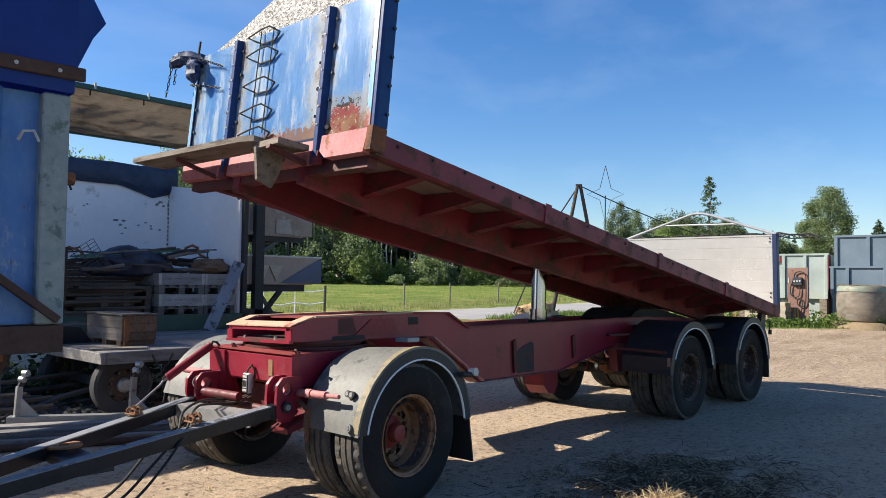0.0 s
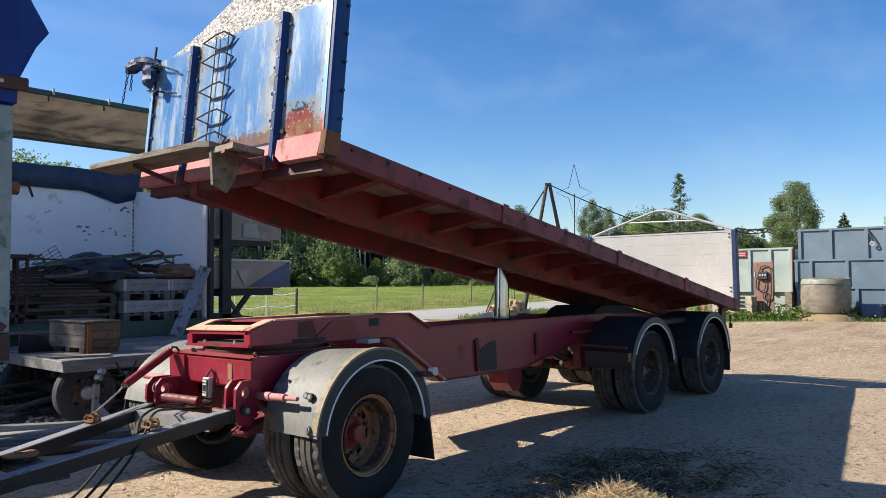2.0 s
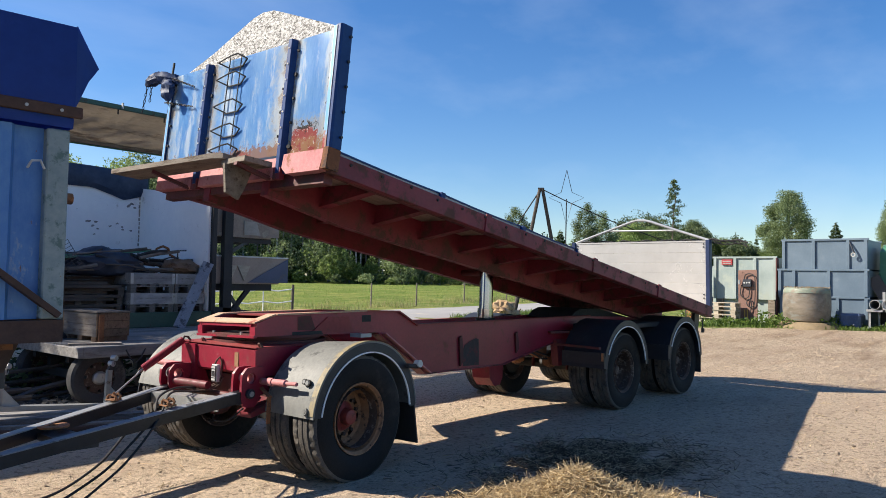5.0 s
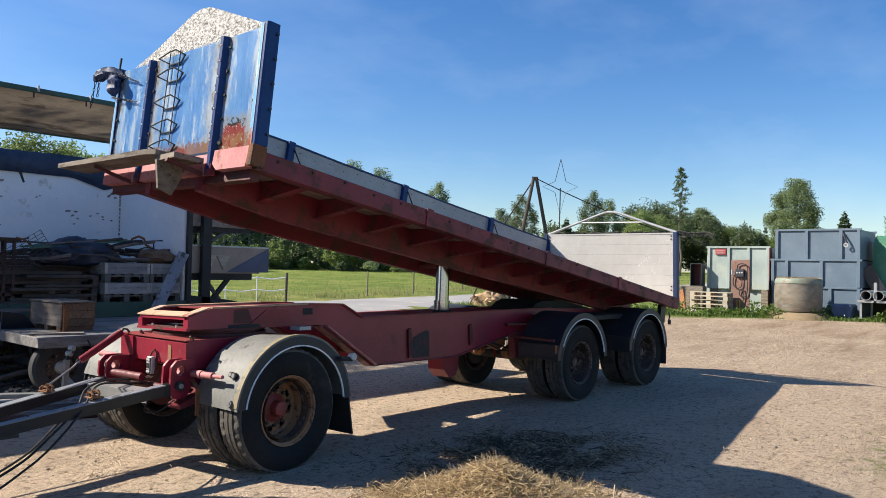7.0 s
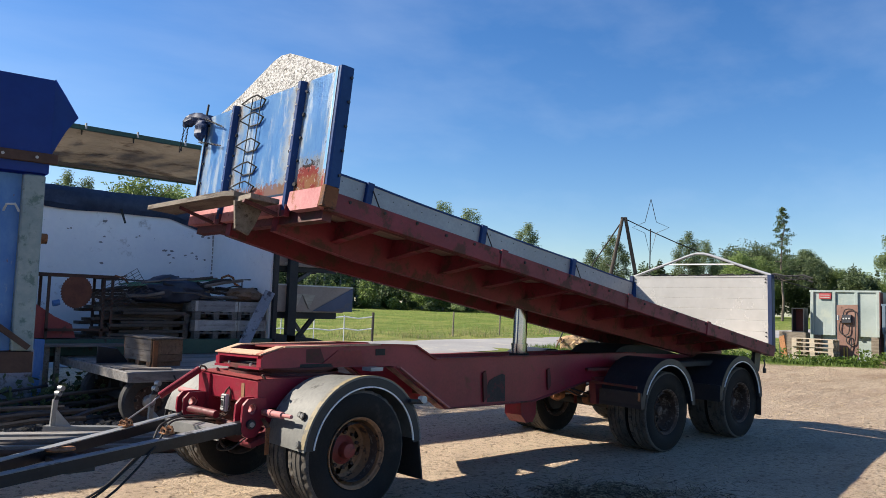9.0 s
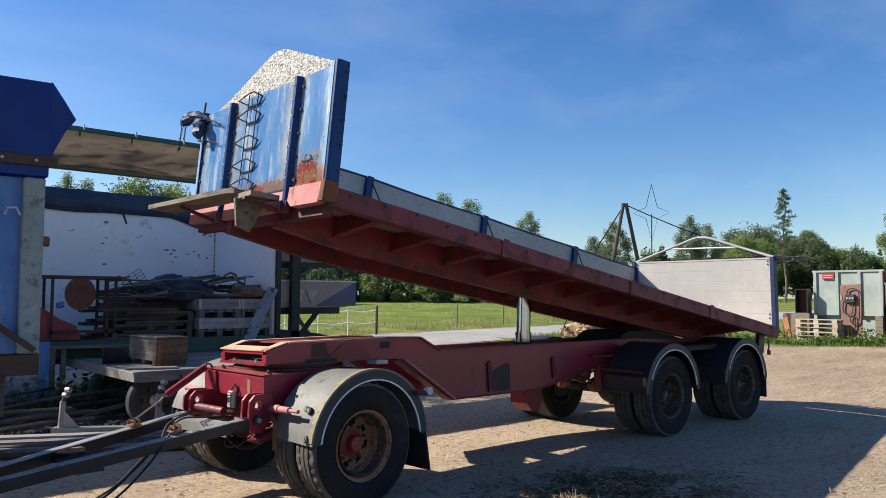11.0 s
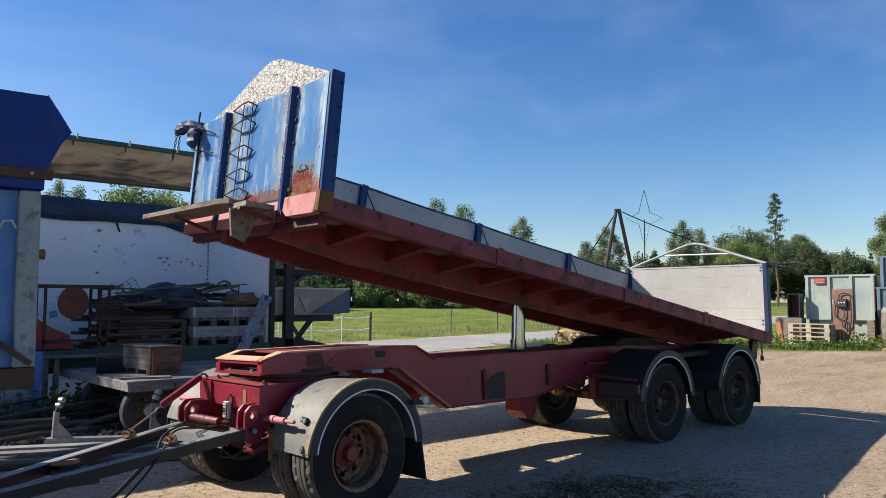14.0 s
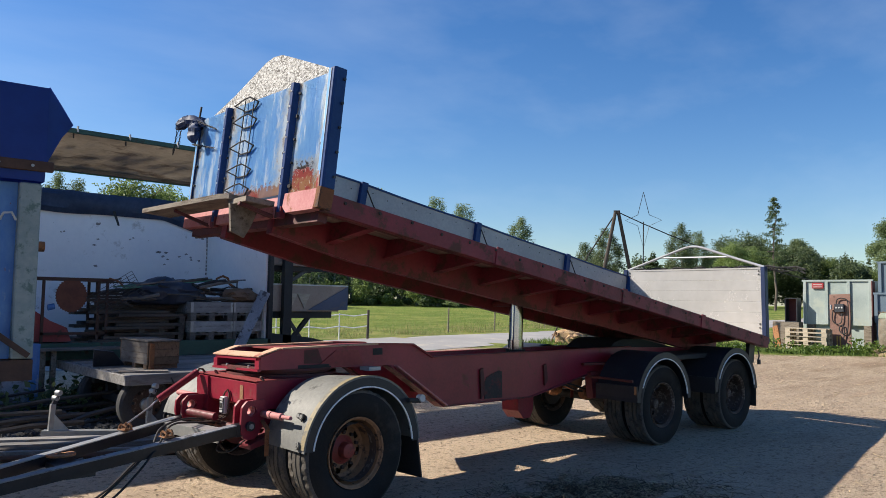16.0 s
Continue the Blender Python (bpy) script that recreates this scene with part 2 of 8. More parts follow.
def lathe(bm, profile, seg=40, gaps=(), closed=False, start=0.0, sweep=360.0):
    """Turns (radius, y) pairs round the y axis; gaps: (profile step, test of the segment) left open as holes."""
    full = abs(sweep - 360) < 1e-6
    count = seg if full else seg + 1
    rings = []
    for r, y in profile:
        rings.append([bm.verts.new((r * math.cos(radians(start + sweep * k / seg)), y, r * math.sin(radians(start + sweep * k / seg)))) for k in range(count)])
    steps = len(profile) if closed else len(profile) - 1
    for i in range(steps):
        q, s = rings[i], rings[(i + 1) % len(profile)]
        for k in range(seg):
            if any(i == g and test(k) for g, test in gaps):
                continue
            j = (k + 1) % count
            bm.faces.new((q[k], s[k], s[j], q[j]))
    if closed and not full:
        bm.faces.new([r[0] for r in rings])
        bm.faces.new([r[-1] for r in rings][::-1])
    return bm


def shade(bm, angle=0.55):
    bmesh.ops.recalc_face_normals(bm, faces=bm.faces)
    for f in bm.faces:
        f.smooth = True
    for e in bm.edges:
        if len(e.link_faces) == 2 and e.calc_face_angle(0) > angle:
            e.smooth = False


def mesh_of(name, bm, material):
    shade(bm)
    me = bpy.data.meshes.new(name)
    bm.to_mesh(me)
    bm.free()
    me.materials.append(material)
    return me


def part(name, bm, material, parent=None, label="", m=None):
    """Links a bmesh (or a mesh made before) as one object under a thing or a part."""
    me = bm if isinstance(bm, bpy.types.Mesh) else mesh_of(name, bm, material)
    ob = new(name, me)
    ob.parent = parent
    if m is not None:
        ob.matrix_basis = m
    if label:
        ob["label"] = label
    return ob


def thing(name, label, category, m=None, group="", kind=""):
    ob = new(name)
    ob.empty_display_size = 0.1
    if m is not None:
        ob.matrix_basis = m
    return tagged(ob, label, category, group, kind)


def solid(name, bm, material, label, category="", m=None, group="", kind=""):
    """A thing of one mesh."""
    return tagged(part(name, bm, material, None, "", m), label, category, group, kind)


def nb():
    return bmesh.new()


def slab(bm, p0, p1, width, height, up=(0, 0, 1), p2=None):
    """A square bar from p0 to p1."""
    p0, p1 = Vector(p0), Vector(p1)
    d = (p1 - p0).normalized()
    s = d.cross(Vector(up)).normalized()
    u = s.cross(d)
    rot = Matrix((s, d, u)).transposed().to_4x4()
    return box(bm, -width / 2, width / 2, 0, (p1 - p0).length, -height / 2, height / 2, Matrix.Translation(p0) @ rot)


T, ROT = Matrix.Translation, Matrix.Rotation


def rot(axis, deg):
    return Matrix.Rotation(radians(deg), 4, axis)


def ground_height(x, y):
    r = math.hypot(x, y)
    s = min(1, max(0, (r - 12) / 13))
    return 0.3 * s * s * (3 - 2 * s) + min(max(0, r - 25), 90) * 0.0147


def ground_point(az, dist):
    """A place on the ground by compass angle and distance from the middle of the yard's near side."""
    x, y = -3.97 + dist * math.sin(radians(az)), -6.4 + dist * math.cos(radians(az))
    return Vector((x, y, ground_height(x, y)))


# ---------------------------------------------------------------- ground
def ground_material():
    m = bpy.data.materials.new("yard_dirt_and_grass")
    m.use_nodes = True
    n, l = m.node_tree.nodes, m.node_tree.links
    bs = n["Principled BSDF"]
    bs.inputs["Roughness"].default_value = 0.95
    bs.inputs["Specular IOR Level"].default_value = 0.15
    co = n.new("ShaderNodeTexCoord")
    sp = n.new("ShaderNodeSeparateXYZ")
    l.new(co.outputs["Object"], sp.inputs[0])

    def tex(scale, detail, rough=0.6, stretch=None):
        t = n.new("ShaderNodeTexNoise")
        t.inputs["Scale"].default_value, t.inputs["Detail"].default_value, t.inputs["Roughness"].default_value = scale, detail, rough
        if stretch:
            mp = n.new("ShaderNodeMapping")
            mp.inputs["Scale"].default_value = stretch
            mp.inputs["Rotation"].default_value = (0, 0, 0.15)
            l.new(co.outputs["Object"], mp.inputs["Vector"])
            l.new(mp.outputs["Vector"], t.inputs["Vector"])
        else:
            l.new(co.outputs["Object"], t.inputs["Vector"])
        return t.outputs["Fac"]

    def calc(op, a, b=None, c=None):
        k = n.new("ShaderNodeMath")
        k.operation = op
        for i, v in enumerate((a, b, c)):
            if v is None:
                continue
            if isinstance(v, (int, float)):
                k.inputs[i].default_value = v
            else:
                l.new(v, k.inputs[i])
        return k.outputs[0]

    def span(v, lo, hi):
        r = n.new("ShaderNodeMapRange")
        r.inputs["From Min"].default_value, r.inputs["From Max"].default_value = lo, hi
        l.new(v, r.inputs["Value"])
        return r.outputs["Result"]

    def blend(f, a, b):
        k = n.new("ShaderNodeMix")
        k.data_type = 'RGBA'
        l.new(f, k.inputs["Factor"])
        for s, v in (("A", a), ("B", b)):
            if isinstance(v, tuple):
                k.inputs[s].default_value = (*v, 1)
            else:
                l.new(v, k.inputs[s])
        return k.outputs["Result"]

    X, Y = sp.outputs["X"], sp.outputs["Y"]
    fine, mid, wide = tex(38, 8, 0.72), tex(5, 6), tex(0.5, 4)
    track = tex(1.3, 5, 0.6, (0.35, 1.5, 1))
    dirt = blend(span(fine, 0.38, 0.63), (0.25, 0.185, 0.125), (0.61, 0.48, 0.34))
    dirt = blend(span(mid, 0.45, 0.75), dirt, (0.52, 0.40, 0.28))
    dry = span(calc('ADD', calc('MULTIPLY', X, -1), calc('MULTIPLY', wide, 8.0)), -12.0, 2.0)
    dry = calc('MULTIPLY', dry, calc('MULTIPLY_ADD', span(Y, -5.5, -1.0), 0.6, 0.4))
    dirt = blend(calc('MULTIPLY', span(track, 0.50, 0.64), calc('MULTIPLY_ADD', dry, -0.45, 0.75)), dirt, (0.27, 0.19, 0.12))
    dirt = blend(calc('MULTIPLY', dry, calc('MULTIPLY_ADD', span(fine, 0.38, 0.60), 0.50, 0.38)), dirt, (0.86, 0.675, 0.50))
    dirt = blend(calc('MULTIPLY', span(wide, 0.45, 0.7), 0.5), dirt, (0.62, 0.50, 0.36))
    soil, clod = tex(1.05, 7, 0.68, (0.6, 1.25, 1)), tex(12, 7, 0.72)
    dirt = blend(calc('MULTIPLY', span(soil, 0.49, 0.63), 0.40), dirt, (0.41, 0.295, 0.21))
    # pits between the clods: their shade is put into the dirt's colour
    dirt = blend(calc('MULTIPLY', span(calc('MULTIPLY', clod, -1), -0.475, -0.39), 0.70), dirt, (0.20, 0.14, 0.10))
    peb = n.new("ShaderNodeTexVoronoi")
    peb.inputs["Scale"].default_value = 26
    l.new(co.outputs["Object"], peb.inputs["Vector"])
    stone = calc('MULTIPLY', calc('LESS_THAN', peb.outputs["Distance"], 0.23), calc('GREATER_THAN', mid, 0.52))
    dirt = blend(calc('MULTIPLY', stone, 0.6), dirt, (0.52, 0.47, 0.40))
    straw = tex(24, 3, 0.5, (0.5, 3.0, 1))
    dirt = blend(calc('MULTIPLY', span(straw, 0.64, 0.69), span(wide, 0.42, 0.6)), dirt, (0.46, 0.36, 0.19))
    wob = calc('MULTIPLY', calc('SUBTRACT', mid, 0.5), 2.6)
    g1 = calc('SUBTRACT', calc('ADD', Y, wob), 17.0)
    g2 = calc('ADD', calc('SUBTRACT', X, 20.4), calc('ADD', calc('MULTIPLY', calc('SUBTRACT', Y, 4.2), 0.72), wob))
    g3 = calc('MINIMUM', calc('SUBTRACT', calc('ADD', X, wob), 17.6), calc('SUBTRACT', calc('ADD', Y, wob), 9.6))
    g4 = calc('MINIMUM', calc('SUBTRACT', calc('ADD', X, wob), 3.6), calc('SUBTRACT', calc('MULTIPLY', Y, -1), calc('ADD', calc('MULTIPLY', wob, 1.2), 5.0)))
    grass_mask = span(calc('MAXIMUM', calc('MAXIMUM', g1, g2), calc('MAXIMUM', g3, g4)), -0.25, 0.35)
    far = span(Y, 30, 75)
    grass = blend(span(fine, 0.35, 0.65), (0.085, 0.135, 0.020), (0.18, 0.25, 0.045))
    grass = blend(span(tex(0.35, 6, 0.65), 0.45, 0.62), grass, (0.28, 0.29, 0.075))
    grass = blend(calc('MULTIPLY', span(tex(1.1, 6, 0.65, (0.5, 1.6, 1)), 0.52, 0.66), 0.5), grass, (0.33, 0.27, 0.12))
    verge = span(calc('SUBTRACT', 27.0, calc('ADD', Y, calc('MULTIPLY', wob, 1.5))), 0.0, 8.0)
    grass = blend(calc('MULTIPLY', calc('MULTIPLY', verge, 0.6), span(tex(0.9, 7, 0.7), 0.46, 0.62)), grass, (0.34, 0.29, 0.13))
    grass = blend(calc('MULTIPLY', span(tex(2.2, 7, 0.72), 0.46, 0.60), 0.6), grass, (0.10, 0.155, 0.028))
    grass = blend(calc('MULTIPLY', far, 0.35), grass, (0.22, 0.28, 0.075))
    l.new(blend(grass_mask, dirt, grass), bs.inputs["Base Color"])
    h = calc('ADD', calc('MULTIPLY_ADD', clod, 0.8, calc('MULTIPLY', fine, 0.6)), calc('ADD', calc('MULTIPLY_ADD', mid, 0.8, calc('MULTIPLY', track, 1.3)), calc('MULTIPLY', stone, 0.3)))
    bp = n.new("ShaderNodeBump")
    bp.inputs["Strength"].default_value, bp.inputs["Distance"].default_value = 1.0, 0.085
    l.new(h, bp.inputs["Height"])
    l.new(bp.outputs["Normal"], bs.inputs["Normal"])
    return m


def build_ground():
    seg, radii, r = 160, [], 0.25
    while r < 3000:
        radii.append(r)
        r = r + 0.22 if r < 12 else r * 1.07
    verts, faces = [(0, 0, 0)], []
    for r in radii:
        for k in range(seg):
            a = 2 * math.pi * k / seg
            x, y = r * math.cos(a), r * math.sin(a)
            z = ground_height(x, y)
            if r > 2.0:
                amp = 0.012 if r < 14 else (0.05 if r < 120 else 0)
                z += amp * (noise.noise((x * 0.9, y * 0.9, 3)) + 0.5 * noise.noise((x * 3.1, y * 3.1, 7))) * (1 if r > 3 else r - 2)
            verts.append((x, y, z))
    for k in range(seg):
        faces.append((0, 1 + k, 1 + (k + 1) % seg))
    for i in range(len(radii) - 1):
        a, b = 1 + i * seg, 1 + (i + 1) * seg
        for k in range(seg):
            j = (k + 1) % seg
            faces.append((a + k, b + k, b + j, a + j))
    me = bpy.data.meshes.new("ground")
    me.from_pydata(verts, [], faces)
    me.polygons.foreach_set("use_smooth", [True] * len(me.polygons))
    me.materials.append(ground_material())
    tagged(new("ground", me), "packed sandy gravel farmyard running into a green meadow", "ground", kind="structure")


build_ground()

M_ROAD = mat("pale_asphalt", (0.26, 0.25, 0.24), (0.34, 0.33, 0.31), 0.9, big=0.3, fine=12, wear=(0.42, 0.37, 0.29), wear_at=0.62, wear_scale=0.6)


def build_road():
    bm, rows = nb(), []
    for i in range(81):
        x = -70 + i * 2.5
        mid = 14.7 + 0.0009 * (x - 15) ** 2
        row = []
        for dy in (-2.4, -1.2, 0, 1.2, 2.4):
            y = mid + dy
            row.append(bm.verts.new((x, y, ground_height(x, y) + 0.045 - 0.006 * dy * dy)))
        rows.append(row)
    for p, q in zip(rows, rows[1:]):
        for k in range(4):
            bm.faces.new((p[k], q[k], q[k + 1], p[k + 1]))
    solid("road", bm, M_ROAD, "narrow pale asphalt country road beside the meadow", "road", kind="structure")


build_road()

# ---------------------------------------------------------------- tipping trailer
trailer = thing("tipping_trailer", "red three-axle tipping trailer with its blue-fronted bed half raised", "trailer")
BED = T((0, 0, 2.592)) @ rot("X", -0.1) @ rot("Y", 9.4)
HB = BED @ T((-0.44, 0, 0.03)) @ rot("Y", -3.9)
TG = BED @ T((7.80, 0, 0.03)) @ rot("Y", -11.5)
DOL = T((-0.068, 0, 0)) @ rot("Z", 3.5)


def chassis():
    prof = [(-0.49, 1.15), (-0.49, 1.262), (-0.29, 1.325), (0.80, 1.338), (1.25, 1.325), (1.53, 1.178), (5.2, 1.185), (7.35, 1.12), (7.35, 0.90), (4.20, 0.87), (3.08, 0.668), (1.66, 0.672), (0.95, 1.13)]
    for s in (-1, 1):
        bm = nb()
        prism(bm, prof, 0.345 if s > 0 else -0.405, 0.405 if s > 0 else -0.465)
        part("chassis_beam", bm, M_RED, trailer)
        # flanges along the lower and upper edges
        bm = nb()
        for p, q in zip(prof[9:], prof[10:]):
            slab(bm, (p[0], s * 0.425, p[1] - 0.007), (q[0], s * 0.425, q[1] - 0.007), 0.13, 0.014)
        part("lower_flange", bm, M_RED_BED, trailer)
        bm = nb()
        for p, q in zip(prof[3:7], prof[4:7]):
            slab(bm, (p[0], s * 0.42, p[1] + 0.008), (q[0], s * 0.42, q[1] + 0.008), 0.14, 0.016)
        part("upper_flange", bm, M_RED_OLD, trailer)
        part("upper_flange", slab(nb(), (-0.28, -0.425 if s < 0 else 0.365, 1.334), (0.80, -0.425 if s < 0 else 0.365, 1.347), 0.11, 0.014), M_PEACH, trailer, "sun-bleached upper flange")
    s = -1
    # plates welded to the outside of the near beam
    # flat plate whose dark colour stands in for a recessed panel
    part("side_plate", prism(nb(), [(2.31, 0.695), (2.305, 0.86), (2.34, 0.93), (2.42, 0.965), (2.55, 1.0), (2.60, 0.985), (2.60, 0.69)], -0.470, -0.4655), M_PATCH, trailer, "dark plate in place of a recessed panel")
    for x in (4.22, 5.72, 6.18):
        for s2 in (-1, 1):
            part("spring_hanger", prism(nb(), [(x, 0.90), (x + 0.04, 0.56), (x + 0.16, 0.56), (x + 0.30, 0.90)], s2 * 0.52, s2 * 0.42), M_RED_BED, trailer)
    for x, z0, z1 in ((2.24, 0.70, 1.02), (3.34, 0.78, 1.02)):
        bm = nb()
        prism(bm, [(x, z0), (x - 0.015, z1), (x + 0.03, z1 + 0.02), (x + 0.05, z1 - 0.1), (x + 0.05, z0 + 0.05)], -0.49, -0.4655)
        part("stake_pocket", bm, M_RED_DARK, trailer)
    part("bracket_plate", prism(nb(), [(0.58, 1.10), (0.58, 1.135), (0.72, 1.135), (0.72, 1.10)], -0.62, -0.47), M_TRIM, trailer, "small pale bracket plate")
    part("access_hole", prism(nb(), [(0.74, 1.24), (0.74, 1.305), (0.86, 1.305), (0.86, 1.24)], -0.468, -0.4655), M_BLACK, trailer)
    part("gusset_plate", prism(nb(), [(0.10, 1.16), (0.30, 1.30), (0.55, 1.30), (0.62, 1.15)], -0.476, -0.4655), M_RED_OLD, trailer)
    # nose: a hollow cross box with a ramped bare top
    bm = nb()
    box(bm, -0.505, -0.487, -0.405, 0.345, 1.235, 1.262)
    box(bm, -0.520, -0.487, -0.465, 0.405, 1.138, 1.158)
    for y in (-0.467, 0.332):
        box(bm, -0.508, -0.492, y, y + 0.075, 1.160, 1.233)
    part("nose_frame", bm, M_RED, trailer)
    for y in (-0.22, 0.20):
        part("nose_eye", tube(nb(), [(-0.47, y, 1.155), (-0.47, y, 1.185)], 0.014, 8), M_STEEL_LIGHT, trailer)
    bm = nb()
    ramp = [(-0.515, 1.264), (-0.515, 1.274), (-0.42, 1.303), (-0.42, 1.293)]
    prism(bm, ramp, -0.472, 0.412)
    for y0, y1 in ((-0.472, -0.35), (0.30, 0.412)):
        prism(bm, [(-0.42, 1.293), (-0.42, 1.303), (-0.29, 1.342), (-0.29, 1.332)], y0, y1)
    part("nose_plate", bm, M_PEACH, trailer, "sun-bleached steel nose plate")
    part("nose_deck", box(nb(), -0.16, 1.22, -0.40, 0.40, 1.316, 1.330), M_RED_OLD, trailer)
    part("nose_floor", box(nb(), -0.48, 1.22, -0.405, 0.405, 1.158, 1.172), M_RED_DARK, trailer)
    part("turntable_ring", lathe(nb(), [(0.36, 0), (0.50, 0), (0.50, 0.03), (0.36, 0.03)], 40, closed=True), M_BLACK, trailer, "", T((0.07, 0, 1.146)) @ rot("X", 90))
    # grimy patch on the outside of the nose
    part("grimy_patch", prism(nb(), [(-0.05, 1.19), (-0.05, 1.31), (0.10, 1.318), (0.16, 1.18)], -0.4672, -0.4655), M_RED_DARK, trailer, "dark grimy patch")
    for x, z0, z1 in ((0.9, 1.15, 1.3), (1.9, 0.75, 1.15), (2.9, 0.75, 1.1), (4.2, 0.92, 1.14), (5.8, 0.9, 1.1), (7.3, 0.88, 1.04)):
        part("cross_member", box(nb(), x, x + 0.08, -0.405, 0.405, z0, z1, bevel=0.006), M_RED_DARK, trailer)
    for s in (-1, 1):
        bm = nb()
        for a, b in zip([(1.01, 1.12), (1.69, 0.667)], [(1.69, 0.667)]):
            slab(bm, (a[0], s * 0.50, a[1]), (b[0], s * 0.50, b[1] + 0.01), 0.07, 0.014)
        # near strip: bare bleached edge, with its sunlight put into the paler colour
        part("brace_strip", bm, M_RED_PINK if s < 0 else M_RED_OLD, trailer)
    # hoist cradle under the frame
    part("hoist_cradle", prism(nb(), [(3.20, 0.70), (3.21, 0.46), (3.30, 0.36), (3.42, 0.36), (3.48, 0.45), (3.50, 0.70)], -0.17, 0.10), M_RED, trailer)


chassis()
# the chassis leans a little to its far side
LEAN = T((0, -0.465, 1.3)) @ rot("X", -1.7) @ T((0, 0.465, -1.3))
for ob in trailer.children:
    ob.matrix_basis = LEAN @ ob.matrix_basis


def hoist():
    bm = nb()
    tube(bm, [(3.36, 0, 0.8), (3.36, 0, 1.30)], 0.100, 28)
    base = part("hoist_cylinder", bm, M_CHROME, trailer, "chromed telescopic hoist cylinder")
    part("stage", tube(nb(), [(3.36, 0, 1.29), (3.375, 0, 1.84)], 0.088, 28), M_CHROME, base)
    part("collar", tube(nb(), [(3.36, 0, 1.285), (3.36, 0, 1.31)], 0.104, 28), M_CHROME, base)
    part("collar", tube(nb(), [(3.36, 0, 1.14), (3.36, 0, 1.19)], 0.125, 28), M_BLACK, base)
    part("pivot_pin", tube(nb(), [(3.378, -0.42, 1.76), (3.378, 0.42, 1.76)], 0.04, 14), M_RED_DARK, base)


hoist()
part("pivot_frame", prism(nb(), [(4.80, 1.16), (4.95, 1.25), (5.1, 1.29), (5.6, 1.285), (6.4, 1.16), (7.3, 1.0), (7.3, 0.95)], -0.385, 0.33), M_BLACK, trailer, "dark tipping sub-frame")


# added plate that blacks out the gap between bed and rear fenders
part("underbody_plate", box(nb(), 4.75, 7.38, -0.99, 0.93, 1.03, 1.10, bevel=0.01), M_BLACK, trailer, "added black plate that darkens the gap over the rear fenders")
part("rear_crossbar", box(nb(), 7.40, 7.48, -1.12, 1.12, 0.86, 1.02, bevel=0.008), M_STEEL, trailer, "dark rear lamp bar")


def brake_gear():
    """Air brake cans, levers and pipes beside the rear axles."""
    for x in (4.45, 6.40):
        for y in (-0.30, 0.26):
            can = part("brake_chamber", lathe(nb(), [(0.0005, -0.09), (0.07, -0.09), (0.085, -0.05), (0.10, -0.012), (0.10, 0.012), (0.085, 0.05), (0.07, 0.09), (0.0005, 0.09)], 20), M_RUST, trailer, "rusty brown air brake can", T((x, y, 0.60)) @ rot("Z", 72))
            part("push_rod", tube(nb(), [(0, -0.30, 0), (0, -0.09, 0)], 0.012, 8), M_STEEL_LIGHT, can)
            part("lever", slab(nb(), (0.0, -0.30, 0.02), (0.0, -0.30, -0.14), 0.02, 0.04, (0, 1, 0)), M_RED_DARK, can)
    for k, (z, y) in enumerate(((0.80, -0.38), (0.77, -0.36))):
        pts = [(3.5, y, z), (3.9, y, z - 0.03), (4.2, y + 0.03, z - 0.10 - 0.03 * k), (4.42, y + 0.06, z - 0.15)]
        part("air_pipe", tube(nb(), pts, 0.011, 7), M_BLACK, trailer)
    part("axle_bracket", prism(nb(), [(3.98, 0.86), (4.02, 0.70), (4.20, 0.64), (4.34, 0.70), (4.36, 0.88)], -0.30, -0.24), M_RUST, trailer, "rusty spring bracket")


brake_gear()


